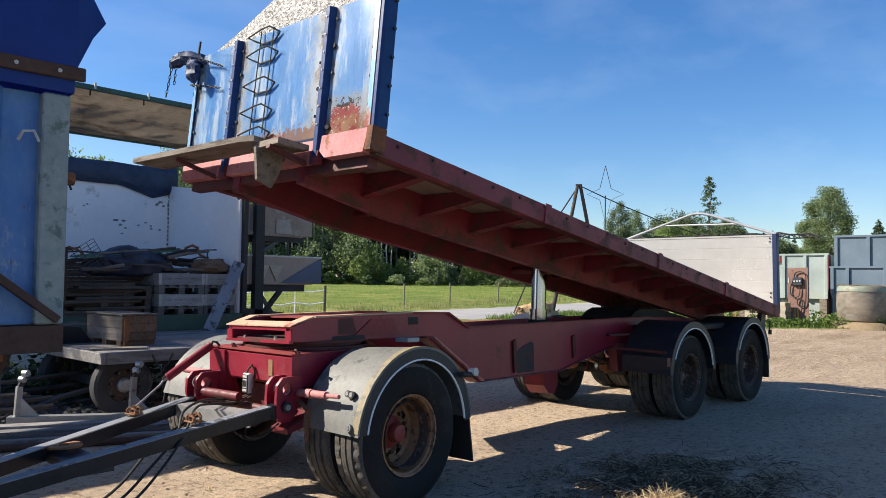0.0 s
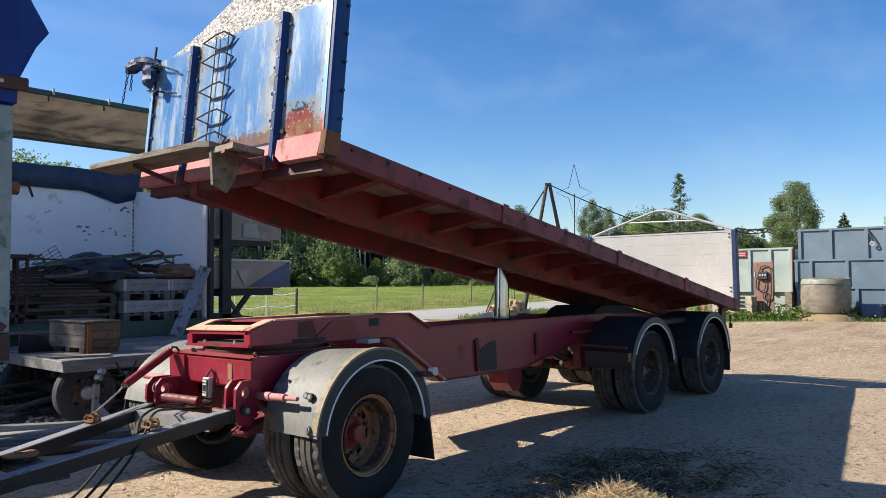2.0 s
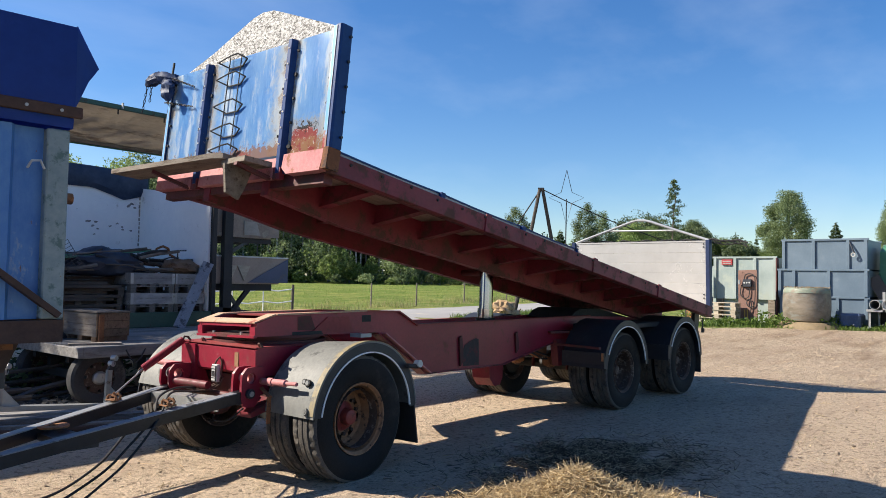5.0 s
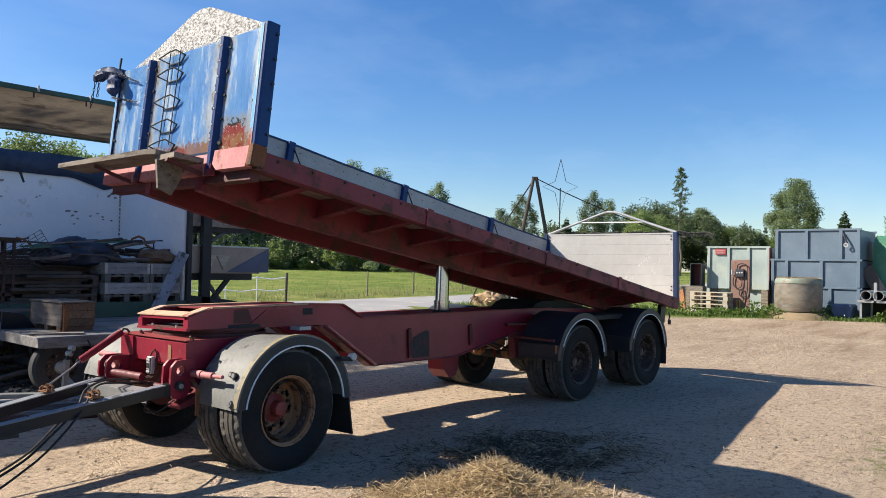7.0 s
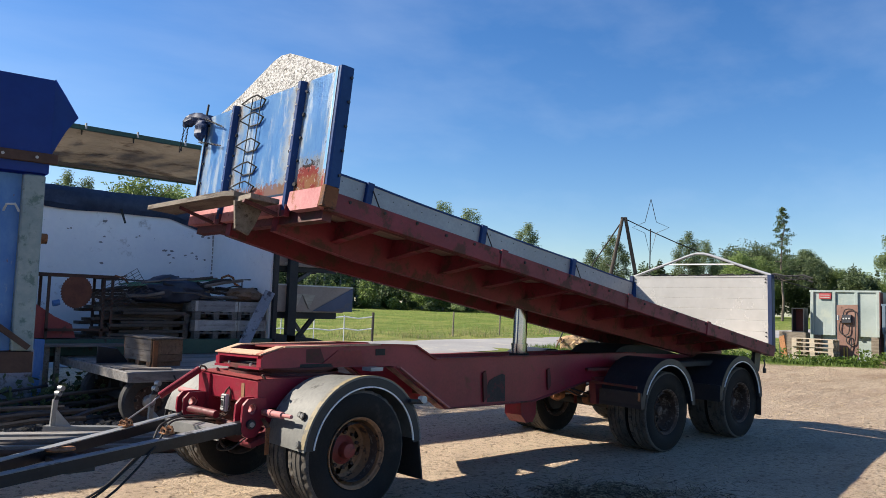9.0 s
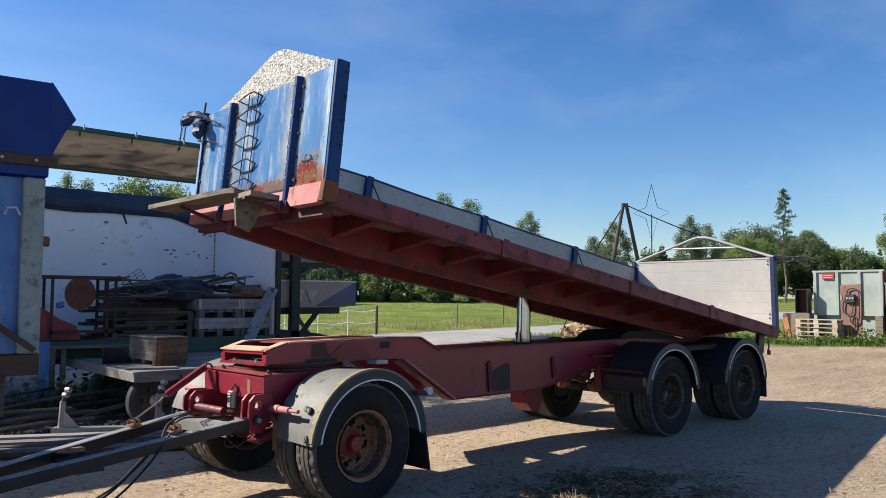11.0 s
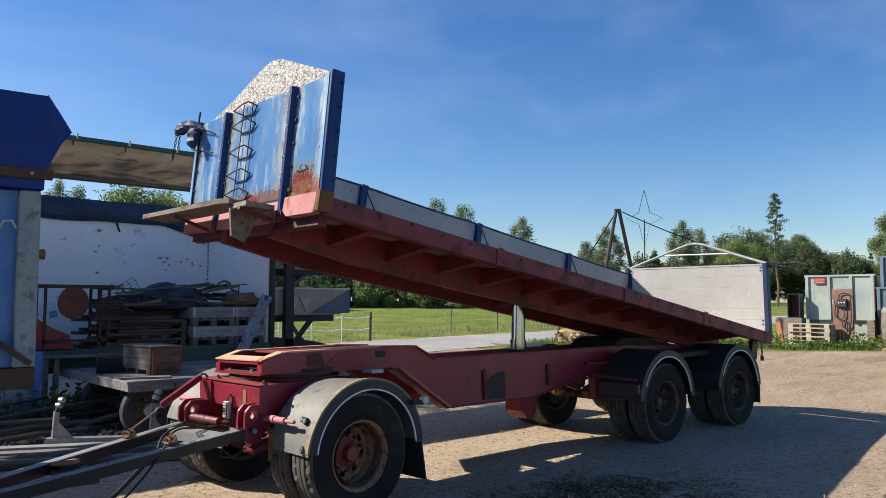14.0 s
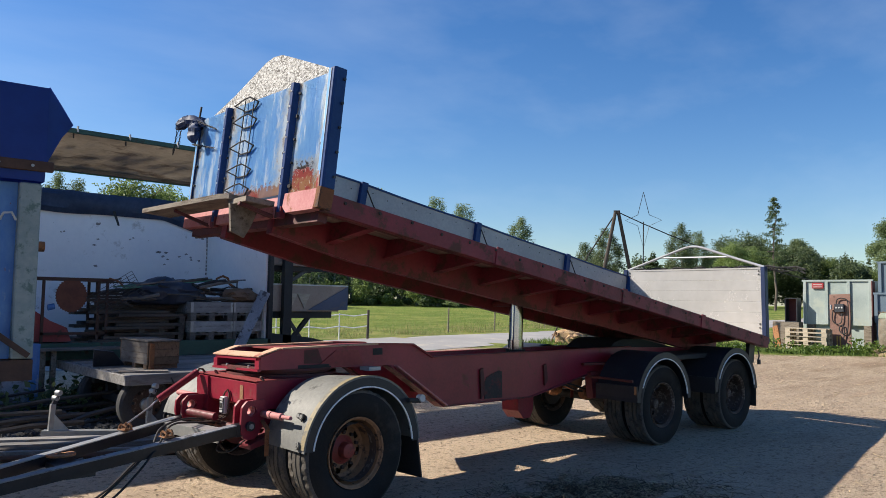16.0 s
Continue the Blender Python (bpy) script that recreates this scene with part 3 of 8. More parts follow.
# ---- wheels
def wheel_meshes():
    tyre = nb()
    prof = [(0.290, 0.105), (0.315, 0.128), (0.37, 0.142), (0.43, 0.142), (0.475, 0.132), (0.492, 0.120)]
    groove = [(0.500, 0.112), (0.501, 0.070), (0.488, 0.066), (0.488, 0.054), (0.502, 0.050), (0.502, 0.008), (0.489, 0.005)]
    whole = prof + groove
    whole = whole + [(r, -y) for r, y in reversed(whole)] + [(0.28, -0.09), (0.28, 0.09)]
    lathe(tyre, whole, 104, closed=True)
    # slots across the shoulders of the tread
    for v in tyre.verts:
        r = math.hypot(v.co.x, v.co.z)
        if r > 0.499 and abs(v.co.y) > 0.06:
            k = round(math.degrees(math.atan2(v.co.z, v.co.x)) / 360 * 104)
            if k % 3 == 0:
                v.co.x *= 0.975
                v.co.z *= 0.975
    for v in tyre.verts:
        r = math.hypot(v.co.x, v.co.z)
        if r > 0.30:
            f = (0.30 + (r - 0.30) * 1.12) / r
            v.co.x *= f
            v.co.z *= f
    me_t = mesh_of("tyre", tyre, M_TYRE)
    me_t.materials.append(M_TREAD)
    for p in me_t.polygons:
        c = p.center
        if math.hypot(c.x, c.z) > 0.50:
            p.material_index = 1
    outer = nb()
    lathe(outer, [(0.285, -0.125), (0.298, -0.128), (0.298, -0.112), (0.272, -0.100), (0.262, -0.04), (0.248, 0.0), (0.232, 0.075), (0.205, 0.088), (0.160, 0.078), (0.135, 0.070), (0.090, 0.070), (0.088, 0.09)], 40,
          gaps=[(7, lambda k: k % 5 in (1, 2))])
    back = nb()
    lathe(back, [(0.285, 0.125), (0.297, 0.126), (0.262, 0.09), (0.25, 0.02), (0.24, -0.1)], 32)
    dish = [(0.285, -0.125), (0.298, -0.128), (0.27, -0.1), (0.25, -0.02), (0.24, 0.08)]
    inner = nb()
    lathe(inner, dish, 32)
    hub = nb()
    lathe(hub, [(0.128, 0.072), (0.100, 0.060), (0.072, 0.04), (0.068, -0.010), (0.060, -0.026), (0.034, -0.034), (0.0005, -0.034)], 24)
    nuts = nb()
    tube(nuts, [(0.147, 0.075, 0), (0.147, 0.045, 0)], 0.016, 6)
    return me_t, outer, inner, hub, nuts, back


def make_wheels():
    me_t, outer, inner, hub, nuts, back = wheel_meshes()
    me_o, me_d = mesh_of("wheel", outer, M_RIM), None
    me_d = me_o.copy()
    me_d.materials.clear()
    me_d.materials.append(M_RIM_DARK)
    me_i = mesh_of("wheel", inner, M_RIM_DARK)
    me_h, me_n = mesh_of("hub", hub, M_HUB), mesh_of("wheel_nut", nuts, M_RIM_DARK)
    me_hd = me_h.copy()
    me_hd.materials.clear()
    me_hd.materials.append(M_RIM_DARK)
    me_b = mesh_of("rim_back", back, M_RIM_DARK)

    def dual(m, front):
        inset = 0.10 if front else 0.0
        size = Matrix.Identity(4) if front else Matrix.Diagonal((0.965, 1, 0.965, 1))
        outer_y, inner_y = (-1.115, -0.795) if front else (-1.045, -0.735)
        for s in (-1, 1):
            side = m @ (T((0, outer_y, 0.5)) if s < 0 else rot("Z", 180) @ T((0, outer_y + inset, 0.5)))
            w = part("wheel", me_o if front else me_d, None, trailer, "rusty brown dished wheel rim" if front else "dark rusty wheel rim", side @ size @ rot("Y", 17 * s))
            part("tyre", me_t, None, w)
            part("hub", me_h if front else me_hd, None, w, "red hub" if front else "")
            for k in range(10):
                part("wheel_nut", me_n, None, w, "", rot("Y", 36 * k))
            part("rim_back", me_b, None, w)
            side = m @ (T((0, inner_y, 0.5)) if s < 0 else rot("Z", 180) @ T((0, inner_y + inset, 0.5)))
            w = part("wheel", me_i, None, trailer, "", side @ size @ rot("Y", 41 * s))
            part("tyre", me_t, None, w)
            part("rim_back", me_b, None, w)
        bm = nb()
        tube(bm, [(0, -1.0, 0.5), (0, 1.0, 0.5)], 0.065, 16)
        for s in (-1, 1):
            tube(bm, [(0, s * 0.62, 0.5), (0, s * 0.72, 0.5)], 0.19, 20)
        part("axle", bm, M_RED_DARK if front else M_BLACK, trailer, "", m)
        for s in (-1, 1):
            bm = nb()
            for k in range(4):
                h = 0.52 - 0.09 * k
                pts = [(-h + 2 * h * i / 8, 0.60 + 0.018 * k + 0.07 * ((-1 + i / 4) ** 2) - 0.028 * k * 0) for i in range(9)]
                prism(bm, pts + [(x, z - 0.015) for x, z in reversed(pts)], s * 0.47 - 0.035, s * 0.47 + 0.035)
            part("leaf_spring", bm, M_RED_DARK if front else M_BLACK, trailer, "", m)

    dual(DOL, True)
    dual(T((4.89, 0, 0)), False)
    dual(T((6.86, 0, 0)), False)


make_wheels()


def fenders():
    def skin(R, a0, a1, y0, y1, thick=0.012, seg=28, fall=0.0):
        bm = nb()
        lathe(bm, [(R, y0), (R + thick, y0), (R + thick - fall, y1), (R - fall, y1)], seg, closed=True, start=a0, sweep=a1 - a0)
        return bm

    for s in (-1, 1):
        m = DOL @ T((0.075, 0 if s < 0 else -0.10, 0.5 if s < 0 else 0.455))
        y0, y1 = (-1.265, -0.655) if s < 0 else (0.655, 1.265)
        f = part("front_fender", skin(0.625, 4, 174 if s < 0 else 165, y0, y1, fall=0.04 if s < 0 else 0.0), M_FENDER, trailer, "weathered grey front fender", m)
        ye = y0 if s < 0 else y1
        if s < 0:
            part("edge_band", skin(0.638, 20, 172, ye - 0.03 * s * -1 if s > 0 else ye, ye if s > 0 else ye + 0.06, 0.005, fall=0.004), M_FENDER_EDGE, f, "ochre-stained edge band")
        part("edge_trim", skin(0.540, 5, 172, ye - 0.006, ye + 0.008, 0.011), M_TRIM_WHITE, f)
        part("edge_skirt", skin(0.550, 3, 173, ye + (0.002 if s < 0 else -0.012), ye + (0.012 if s < 0 else -0.002), 0.076), M_FENDER_DARK, f)
        part("mudflap", prism(nb(), [(0.612, 0.10), (0.628, 0.10), (0.70, -0.32), (0.684, -0.32)], y0 + 0.02, y1 - 0.03), M_BLACK, f, "black rubber mudflap")
        if s < 0:
            for dy, dz, r, mt, lab in ((-1.125, 0.325, 0.027, M_BLACK, "round dark marker reflector"), (-1.085, 0.33, 0.024, M_BLACK, ""), (-1.175, 0.115, 0.030, M_FENDER, "grey rubber plug")):
                ang = math.asin(dz / 0.637)
                x = -0.637 * math.cos(ang)
                rf = part("reflector", tube(nb(), [(x + 0.005, dy, dz), (x - 0.022, dy, dz + 0.008)], r, 18), mt, f, lab)
                part("lens", tube(nb(), [(x - 0.02, dy, dz + 0.008), (x - 0.026, dy, dz + 0.009)], r * 0.62, 16), M_STEEL_LIGHT if mt is M_BLACK else M_FENDER, rf)
            bm = nb()
            tube(bm, [(-0.60, -0.56, 0.30), (-0.625, -0.94, 0.315)], 0.028, 14)
            tube(bm, [(-0.625, -0.93, 0.315), (-0.63, -1.07, 0.32)], 0.016, 10)
            tube(bm, [(-0.61, -0.72, 0.306), (-0.615, -0.78, 0.309)], 0.034, 14)
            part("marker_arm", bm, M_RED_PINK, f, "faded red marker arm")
            bm = nb()
            slab(bm, (-0.60, -0.60, 0.255), (-0.665, -0.80, 0.195), 0.035, 0.010)
            slab(bm, (-0.665, -0.79, 0.195), (-0.655, -0.775, -0.02), 0.035, 0.010, (0, 1, 0))
            part("fender_bracket", bm, M_RUST, f, "rusty angle bracket")
            bm = nb()
            tube(bm, [(0.45, -1.30, 0.40), (0.60, -1.30, 0.385)], 0.022, 12)
            part("lamp_arm", bm, M_BLACK, f)
            bm = nb()
            tube(bm, [(0.60, -1.335, 0.41), (0.60, -1.28, 0.405)], 0.033, 18)
            part("marker_lamp", bm, M_TRIM, f, "white rubber-armed marker lamp")
        # rear pair
        for x in (4.90, 6.77):
            m2 = T((x - (0.11 if x < 5 else 0.06), 0, 0.545))
            f = part("rear_fender", skin(0.622, 2, 176, y0, y1), M_FENDER_DARK, trailer, "dark plastic rear fender", m2)
            part("edge_trim", skin(0.546, 8, 157, ye - 0.006, ye + 0.008, 0.012), M_TRIM_WHITE, f)
            part("edge_skirt", skin(0.556, 2, 176, ye + (0.003 if s < 0 else -0.012), ye + (0.012 if s < 0 else -0.003), 0.066), M_FENDER_DARK, f)
            part("skirt", box(nb(), -0.632, -0.618, y0, y1, 0.09 if x < 5 else 0.02, 0.02 + 0.22), M_FENDER_DARK, f)
            if x > 5:
                part("mudflap", box(nb(), 0.636, 0.65, y0 + 0.02, y1 - 0.03, -0.25, 0.06), M_BLACK, f)
            elif s < 0:
                part("reflector", box(nb(), -0.656, -0.645, -1.262, -1.235, 0.14, 0.24), M_RUST_BRIGHT, f, "small orange reflector")
                bm = nb()
                slab(bm, (-0.66, -0.55, 0.31), (-0.66, -1.22, 0.30), 0.03, 0.03)
                slab(bm, (-0.69, -0.47, 0.46), (-0.2, -0.62, 0.46), 0.12, 0.03)
                part("fender_bracket", bm, M_RED_DARK, f)


fenders()


def dolly():
    m = DOL
    bm = nb()
    prism(bm, [(-0.56, 0.86), (-0.565, 1.05), (-0.54, 1.068), (0.55, 1.06), (0.55, 0.82), (0.1, 0.80), (-0.50, 0.83)], -0.575, 0.445)
    frame_ob = part("turning_frame", bm, M_RED, trailer, "red turning frame of the front axle", m)
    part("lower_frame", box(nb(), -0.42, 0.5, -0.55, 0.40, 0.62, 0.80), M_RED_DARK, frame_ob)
    for y in (-0.44, 0.30):
        part("front_plate", prism(nb(), [(-0.575, 0.66), (-0.585, 1.055), (-0.55, 1.06), (-0.43, 0.72)], y - 0.16 if y < 0 else y - 0.08, y - 0.145 if y < 0 else y + 0.12), M_RED, frame_ob)
    part("top_lip", box(nb(), -0.574, 0.2, -0.585, 0.455, 1.069, 1.077), M_RED_OLD, frame_ob)
    bm = nb()
    lathe(bm, [(0.40, 0), (0.52, 0), (0.52, 0.022), (0.47, 0.022), (0.47, 0.050), (0.53, 0.050), (0.53, 0.072), (0.40, 0.072)], 48, closed=True)
    part("turntable_ring", bm, M_RED_DARK, trailer, "", m @ T((0.07, 0, 1.076)) @ rot("X", 90))
    # cable connector hanging on the front, with unreadable bars
    tag = part("connector_box", box(nb(), -0.625, -0.585, -0.155, -0.075, 0.755, 0.905, bevel=0.007), M_TRIM, frame_ob, "pale cable connector box hanging on the front")
    bm = nb()
    box(bm, -0.629, -0.6245, -0.145, -0.085, 0.765, 0.895)
    part("dark_frame", bm, M_STEEL, tag)
    part("inset", box(nb(), -0.633, -0.6295, -0.138, -0.092, 0.795, 0.862), M_TRIM, tag)
    bm = nb()
    for k in range(3):
        box(bm, -0.636, -0.6335, -0.132 + k * 0.014, -0.125 + k * 0.014, 0.805, 0.852)
    part("dark_bars", bm, M_BLACK, tag)
    part("cap_strip", box(nb(), -0.634, -0.6295, -0.14, -0.09, 0.872, 0.89), M_TRIM, tag)
    part("cap_strip", box(nb(), -0.634, -0.6295, -0.14, -0.09, 0.769, 0.786), M_TRIM, tag)
    part("connector_cord", tube(nb(), [(-0.60, -0.09, 0.90), (-0.59, -0.105, 0.94), (-0.58, -0.13, 0.965), (-0.575, -0.15, 0.93), (-0.59, -0.17, 0.86), (-0.60, -0.18, 0.80)], 0.008, 7), M_RUST_DARK, frame_ob)
    part("sticker", box(nb(), -0.5675, -0.5635, -0.36, -0.31, 0.90, 1.02), M_RIM, frame_ob, "worn brown sticker")
    # hinge lugs: plates with a bored eye above the pin
    def lug(y, shift, z0, hole, pin):
        bm = nb()
        cx, cz, r = hole
        ring = [(cx + r * math.cos(2 * math.pi * k / 40), cz + r * math.sin(2 * math.pi * k / 40)) for k in range(40)]
        zt = cz + 0.085
        shape = [(cx + 0.13, cz), (cx + 0.13, zt), (cx + 0.02, zt + 0.004), (cx - 0.045, zt), (cx - 0.092, cz + 0.035), (cx - 0.098, cz - 0.05), (cx - 0.098, z0 + 0.06), (cx - 0.065, z0), (cx + 0.045, z0), (cx + 0.095, z0 + 0.08)]
        outer = []
        for k in range(40):
            # the outline's point in the direction of each point of the bore
            d = Vector((math.cos(2 * math.pi * k / 40), math.sin(2 * math.pi * k / 40)))
            best = None
            for p, q in zip(shape, shape[1:] + shape[:1]):
                p, q = Vector(p) - Vector((cx, cz)), Vector(q) - Vector((cx, cz))
                den = d.x * (q.y - p.y) - d.y * (q.x - p.x)
                if abs(den) < 1e-9:
                    continue
                t = (p.x * (q.y - p.y) - p.y * (q.x - p.x)) / den
                s = (p.x * d.y - p.y * d.x) / den
                if t > 0 and -1e-6 <= s <= 1 + 1e-6 and (best is None or t > best):
                    best = t
            outer.append((cx + d.x * best, cz + d.y * best))
        grid = [[bm.verts.new((px, yy, pz)) for px, pz in loop] for yy in (y - 0.013, y + 0.013) for loop in (ring, outer)]
        for k in range(40):
            j = (k + 1) % 40
            bm.faces.new((grid[0][k], grid[0][j], grid[1][j], grid[1][k]))
            bm.faces.new((grid[2][k], grid[3][k], grid[3][j], grid[2][j]))
            bm.faces.new((grid[1][k], grid[1][j], grid[3][j], grid[3][k]))
            bm.faces.new((grid[0][k], grid[2][k], grid[2][j], grid[0][j]))
        ob = part("hinge_lug", bm, M_RED, frame_ob, "", T((shift, 0, 0)))
        if pin:
            part("pin_head", tube(nb(), [(pin[0], y - 0.04, pin[1]), (pin[0], y + 0.02, pin[1])], 0.040, 18), M_STEEL, ob, "dark steel pin head")
            part("pin_bolt", tube(nb(), [(pin[0], y - 0.052, pin[1]), (pin[0], y - 0.04, pin[1])], 0.022, 8), M_STEEL_LIGHT, ob)
        return ob
    lug(-0.61, 0.0, 0.60, (-0.635, 0.835, 0.045), (-0.655, 0.712))
    lug(-0.50, 0.0, 0.62, (-0.635, 0.835, 0.045), None)
    lug(0.29, 0.0, 0.66, (-0.70, 0.80, 0.050), None)
    lug(0.41, 0.0, 0.66, (-0.70, 0.80, 0.050), None)
    for y0, y1, x, z in ((-0.62, -0.49, -0.635, 0.835), (0.28, 0.42, -0.70, 0.80)):
        part("eye_sleeve", lathe(nb(), [(0.036, y0 + 0.02), (0.044, y0 + 0.02), (0.044, y1 - 0.02), (0.036, y1 - 0.02)], 20, closed=True), M_RED_PINK, frame_ob, "", T((x, 0, z)))
    part("lower_bar", tube(nb(), [(-0.62, -0.60, 0.66), (-0.60, 0.35, 0.66)], 0.03, 12), M_RED_DARK, frame_ob)
    part("lug_foot", prism(nb(), [(-0.66, 0.52), (-0.66, 0.56), (-0.40, 0.66), (-0.40, 0.58)], -0.66, -0.48), M_RED_BED, frame_ob)
    part("cross_tube", tube(nb(), [(-0.745, 0.26, 0.745), (-0.685, -0.12, 0.735)], 0.034, 16), M_RED_BED, frame_ob, "red cross tube")
    part("side_bar", tube(nb(), [(-0.60, 0.40, 0.86), (-0.60, 0.74, 0.86)], 0.026, 12), M_RED_PINK, frame_ob)
    for y in (0.0, 0.03, -0.03):
        path = [(-0.585, -0.16 + y, 0.80), (-0.60, -0.14 + y, 0.74), (-0.66, -0.08 + 2 * y, 0.70), (-0.76, 0.0 + 2 * y, 0.69)]
        part("air_hose", tube(nb(), path, 0.007, 7), M_RUST_DARK, frame_ob)
    for y in (-0.55, 0.22):
        part("lifting_hook", tube(nb(), [(-0.50, y, 1.075), (-0.52, y - 0.01, 1.105), (-0.53, y - 0.04, 1.105), (-0.52, y - 0.06, 1.078)], 0.010, 8), M_RED_DARK, frame_ob)


dolly()


def drawbar():
    arms = []
    for p, q in (((-0.70, -0.615, 0.690), (-4.15, -0.775, 0.31)), ((-0.80, 0.325, 0.655), (-4.15, -0.80, 0.31))):
        bm = nb()
        slab(bm, p, q, 0.075, 0.082)
        arms.append(part("drawbar_arm", bm, M_ARM, trailer, "dark steel drawbar arm"))
        d = (Vector(q) - Vector(p)).normalized()
        # pale strip on top: the arm's sun glare is put into its colour
        bm = nb()
        slab(bm, Vector(p) + d * 0.1 + Vector((0, 0, 0.045)), Vector(q) + Vector((0, 0, 0.045)), 0.082, 0.008)
        part("top_flange", bm, M_STEEL_LIGHT if p[1] > 0 else M_STEEL_TOP, arms[-1], "pale upper strip that stands in for sun glare" if p[1] > 0 else "")
        bm = nb()
        slab(bm, Vector(p) - d * 0.03, Vector(p) + d * 0.10, 0.08, 0.10)
        part("end_block", bm, M_ARM, arms[-1])
    bm = nb()
    slab(bm, (-2.0, -0.66, 0.50), (-2.0, -0.03, 0.50), 0.20, 0.05)
    part("cross_brace", bm, M_STEEL, trailer)
    bm = nb()
    lathe(bm, [(0.035, 0.0), (0.105, 0.0), (0.105, 0.014), (0.035, 0.014)], 28, closed=True)
    part("ring_plate", bm, M_RUST_BRIGHT, trailer, "orange rusty ring plate", T((-2.0, -0.17, 0.555)) @ rot("X", 90))
    part("coupling_eye", lathe(nb(), [(0.05, -0.025), (0.09, -0.025), (0.09, 0.025), (0.05, 0.025)], 24, closed=True), M_STEEL, trailer, "", T((-4.24, -0.79, 0.30)) @ rot("X", 90))
    # pale plate between the arms, at their root
    bm = nb()
    slab(bm, (-0.98, 0.21, 0.665), (-0.86, -0.60, 0.675), 0.15, 0.012)
    slab(bm, (-1.05, 0.20, 0.625), (-0.93, -0.60, 0.635), 0.012, 0.09)
    part("root_plate", bm, M_STEEL_LIGHT, trailer, "grey steel plate between the drawbar arms")
    # rusty clamps on the arms
    for c, turn in (((-1.42, 0.115, 0.655), 20), ((-1.36, -0.60, 0.69), 4)):
        mm = T(c) @ rot("Z", turn) @ Matrix.Scale(0.8, 4)
        cl = part("clamp", box(nb(), -0.055, 0.055, -0.06, 0.06, -0.006, 0.008, None, 0.004), M_SAW_RUST, trailer, "orange rusty hose clamp", mm)
        for dx, h in ((-0.03, 0.05), (0.03, 0.06)):
            pts = [(dx, -0.045, 0.0), (dx, -0.055, h * 0.6), (dx, -0.03, h), (dx + 0.01, 0.0, h * 0.75), (dx, 0.03, h), (dx, 0.05, h * 0.6), (dx, 0.045, 0.0)]
            part("hook", tube(nb(), pts, 0.013, 8), M_SAW_RUST, cl)
        part("clamp_bolt", tube(nb(), [(-0.05, 0.0, 0.03), (0.055, 0.0, 0.035)], 0.010, 8), M_RUST_DARK, cl)
    # return spring with its rod
    a, b = Vector((-0.70, 0.325, 1.085)), Vector((-1.035, 0.39, 0.848))
    bm = nb()
    tube(bm, [a, b], 0.026, 12)
    d = (b - a).normalized()
    s1 = d.orthogonal().normalized()
    s2 = d.cross(s1)
    tube(bm, [a.lerp(b, i / 480) + 0.030 * (math.cos(i * math.pi / 6) * s1 + math.sin(i * math.pi / 6) * s2) for i in range(481)], 0.0052, 5)
    part("return_spring", bm, M_RED, trailer, "red coil return spring")
    bm = nb()
    tube(bm, [b, (-1.07, 0.385, 0.825), (-1.10, 0.37, 0.80), (-1.40, 0.13, 0.70)], 0.008, 8)
    part("spring_rod", bm, M_STEEL_LIGHT, trailer)
    bm = nb()
    tube(bm, [(-0.64, 0.30, 1.08), (-0.66, 0.31, 1.11), (-0.69, 0.32, 1.115), a, (-0.72, 0.335, 1.06)], 0.010, 8)
    part("spring_hook", bm, M_RUST_DARK, trailer)
    part("spring_ring", tube(nb(), [b + d * 0.02 + Vector((0.02 * math.cos(k), 0.0, 0.02 * math.sin(k))) for k in range(7)], 0.006, 6), M_RUST_DARK, trailer)
    # hoses along the drawbar, sagging to the ground ahead
    for k, (pts, r) in enumerate((
            ([(-0.62, 0.05, 0.66), (-1.0, -0.15, 0.74), (-1.33, -0.42, 0.73), (-1.50, -0.64, 0.62), (-1.70, -0.70, 0.46), (-1.95, -0.76, 0.30), (-2.4, -0.8, 0.14), (-2.9, -0.8, 0.15)], 0.009),
            ([(-0.60, 0.0, 0.64), (-1.0, -0.25, 0.72), (-1.28, -0.48, 0.75), (-1.46, -0.67, 0.63), (-1.64, -0.74, 0.46), (-1.88, -0.80, 0.29), (-2.3, -0.88, 0.12), (-2.9, -0.9, 0.12)], 0.0085),
            ([(-0.62, 0.1, 0.64), (-0.95, 0.15, 0.55), (-1.3, 0.05, 0.42), (-1.7, -0.2, 0.22), (-2.2, -0.4, 0.12), (-2.8, -0.6, 0.3)], 0.010),
            ([(-0.75, -0.35, 0.60), (-0.85, -0.42, 0.50), (-0.80, -0.55, 0.50), (-0.66, -0.55, 0.58)], 0.007))):
        path = []
        P = [Vector(p) for p in pts]
        for i in range(len(P) - 1):
            p0, p1, p2, p3 = P[max(i - 1, 0)], P[i], P[i + 1], P[min(i + 2, len(P) - 1)]
            for j in range(7):
                t = j / 7
                path.append(0.5 * (2 * p1 + (p2 - p0) * t + (2 * p0 - 5 * p1 + 4 * p2 - p3) * t * t + (3 * p1 - p0 - 3 * p2 + p3) * t ** 3))
        path.append(P[-1])
        part("hose", tube(nb(), path, r, 8), M_BLACK, trailer, "black rubber hose")


drawbar()


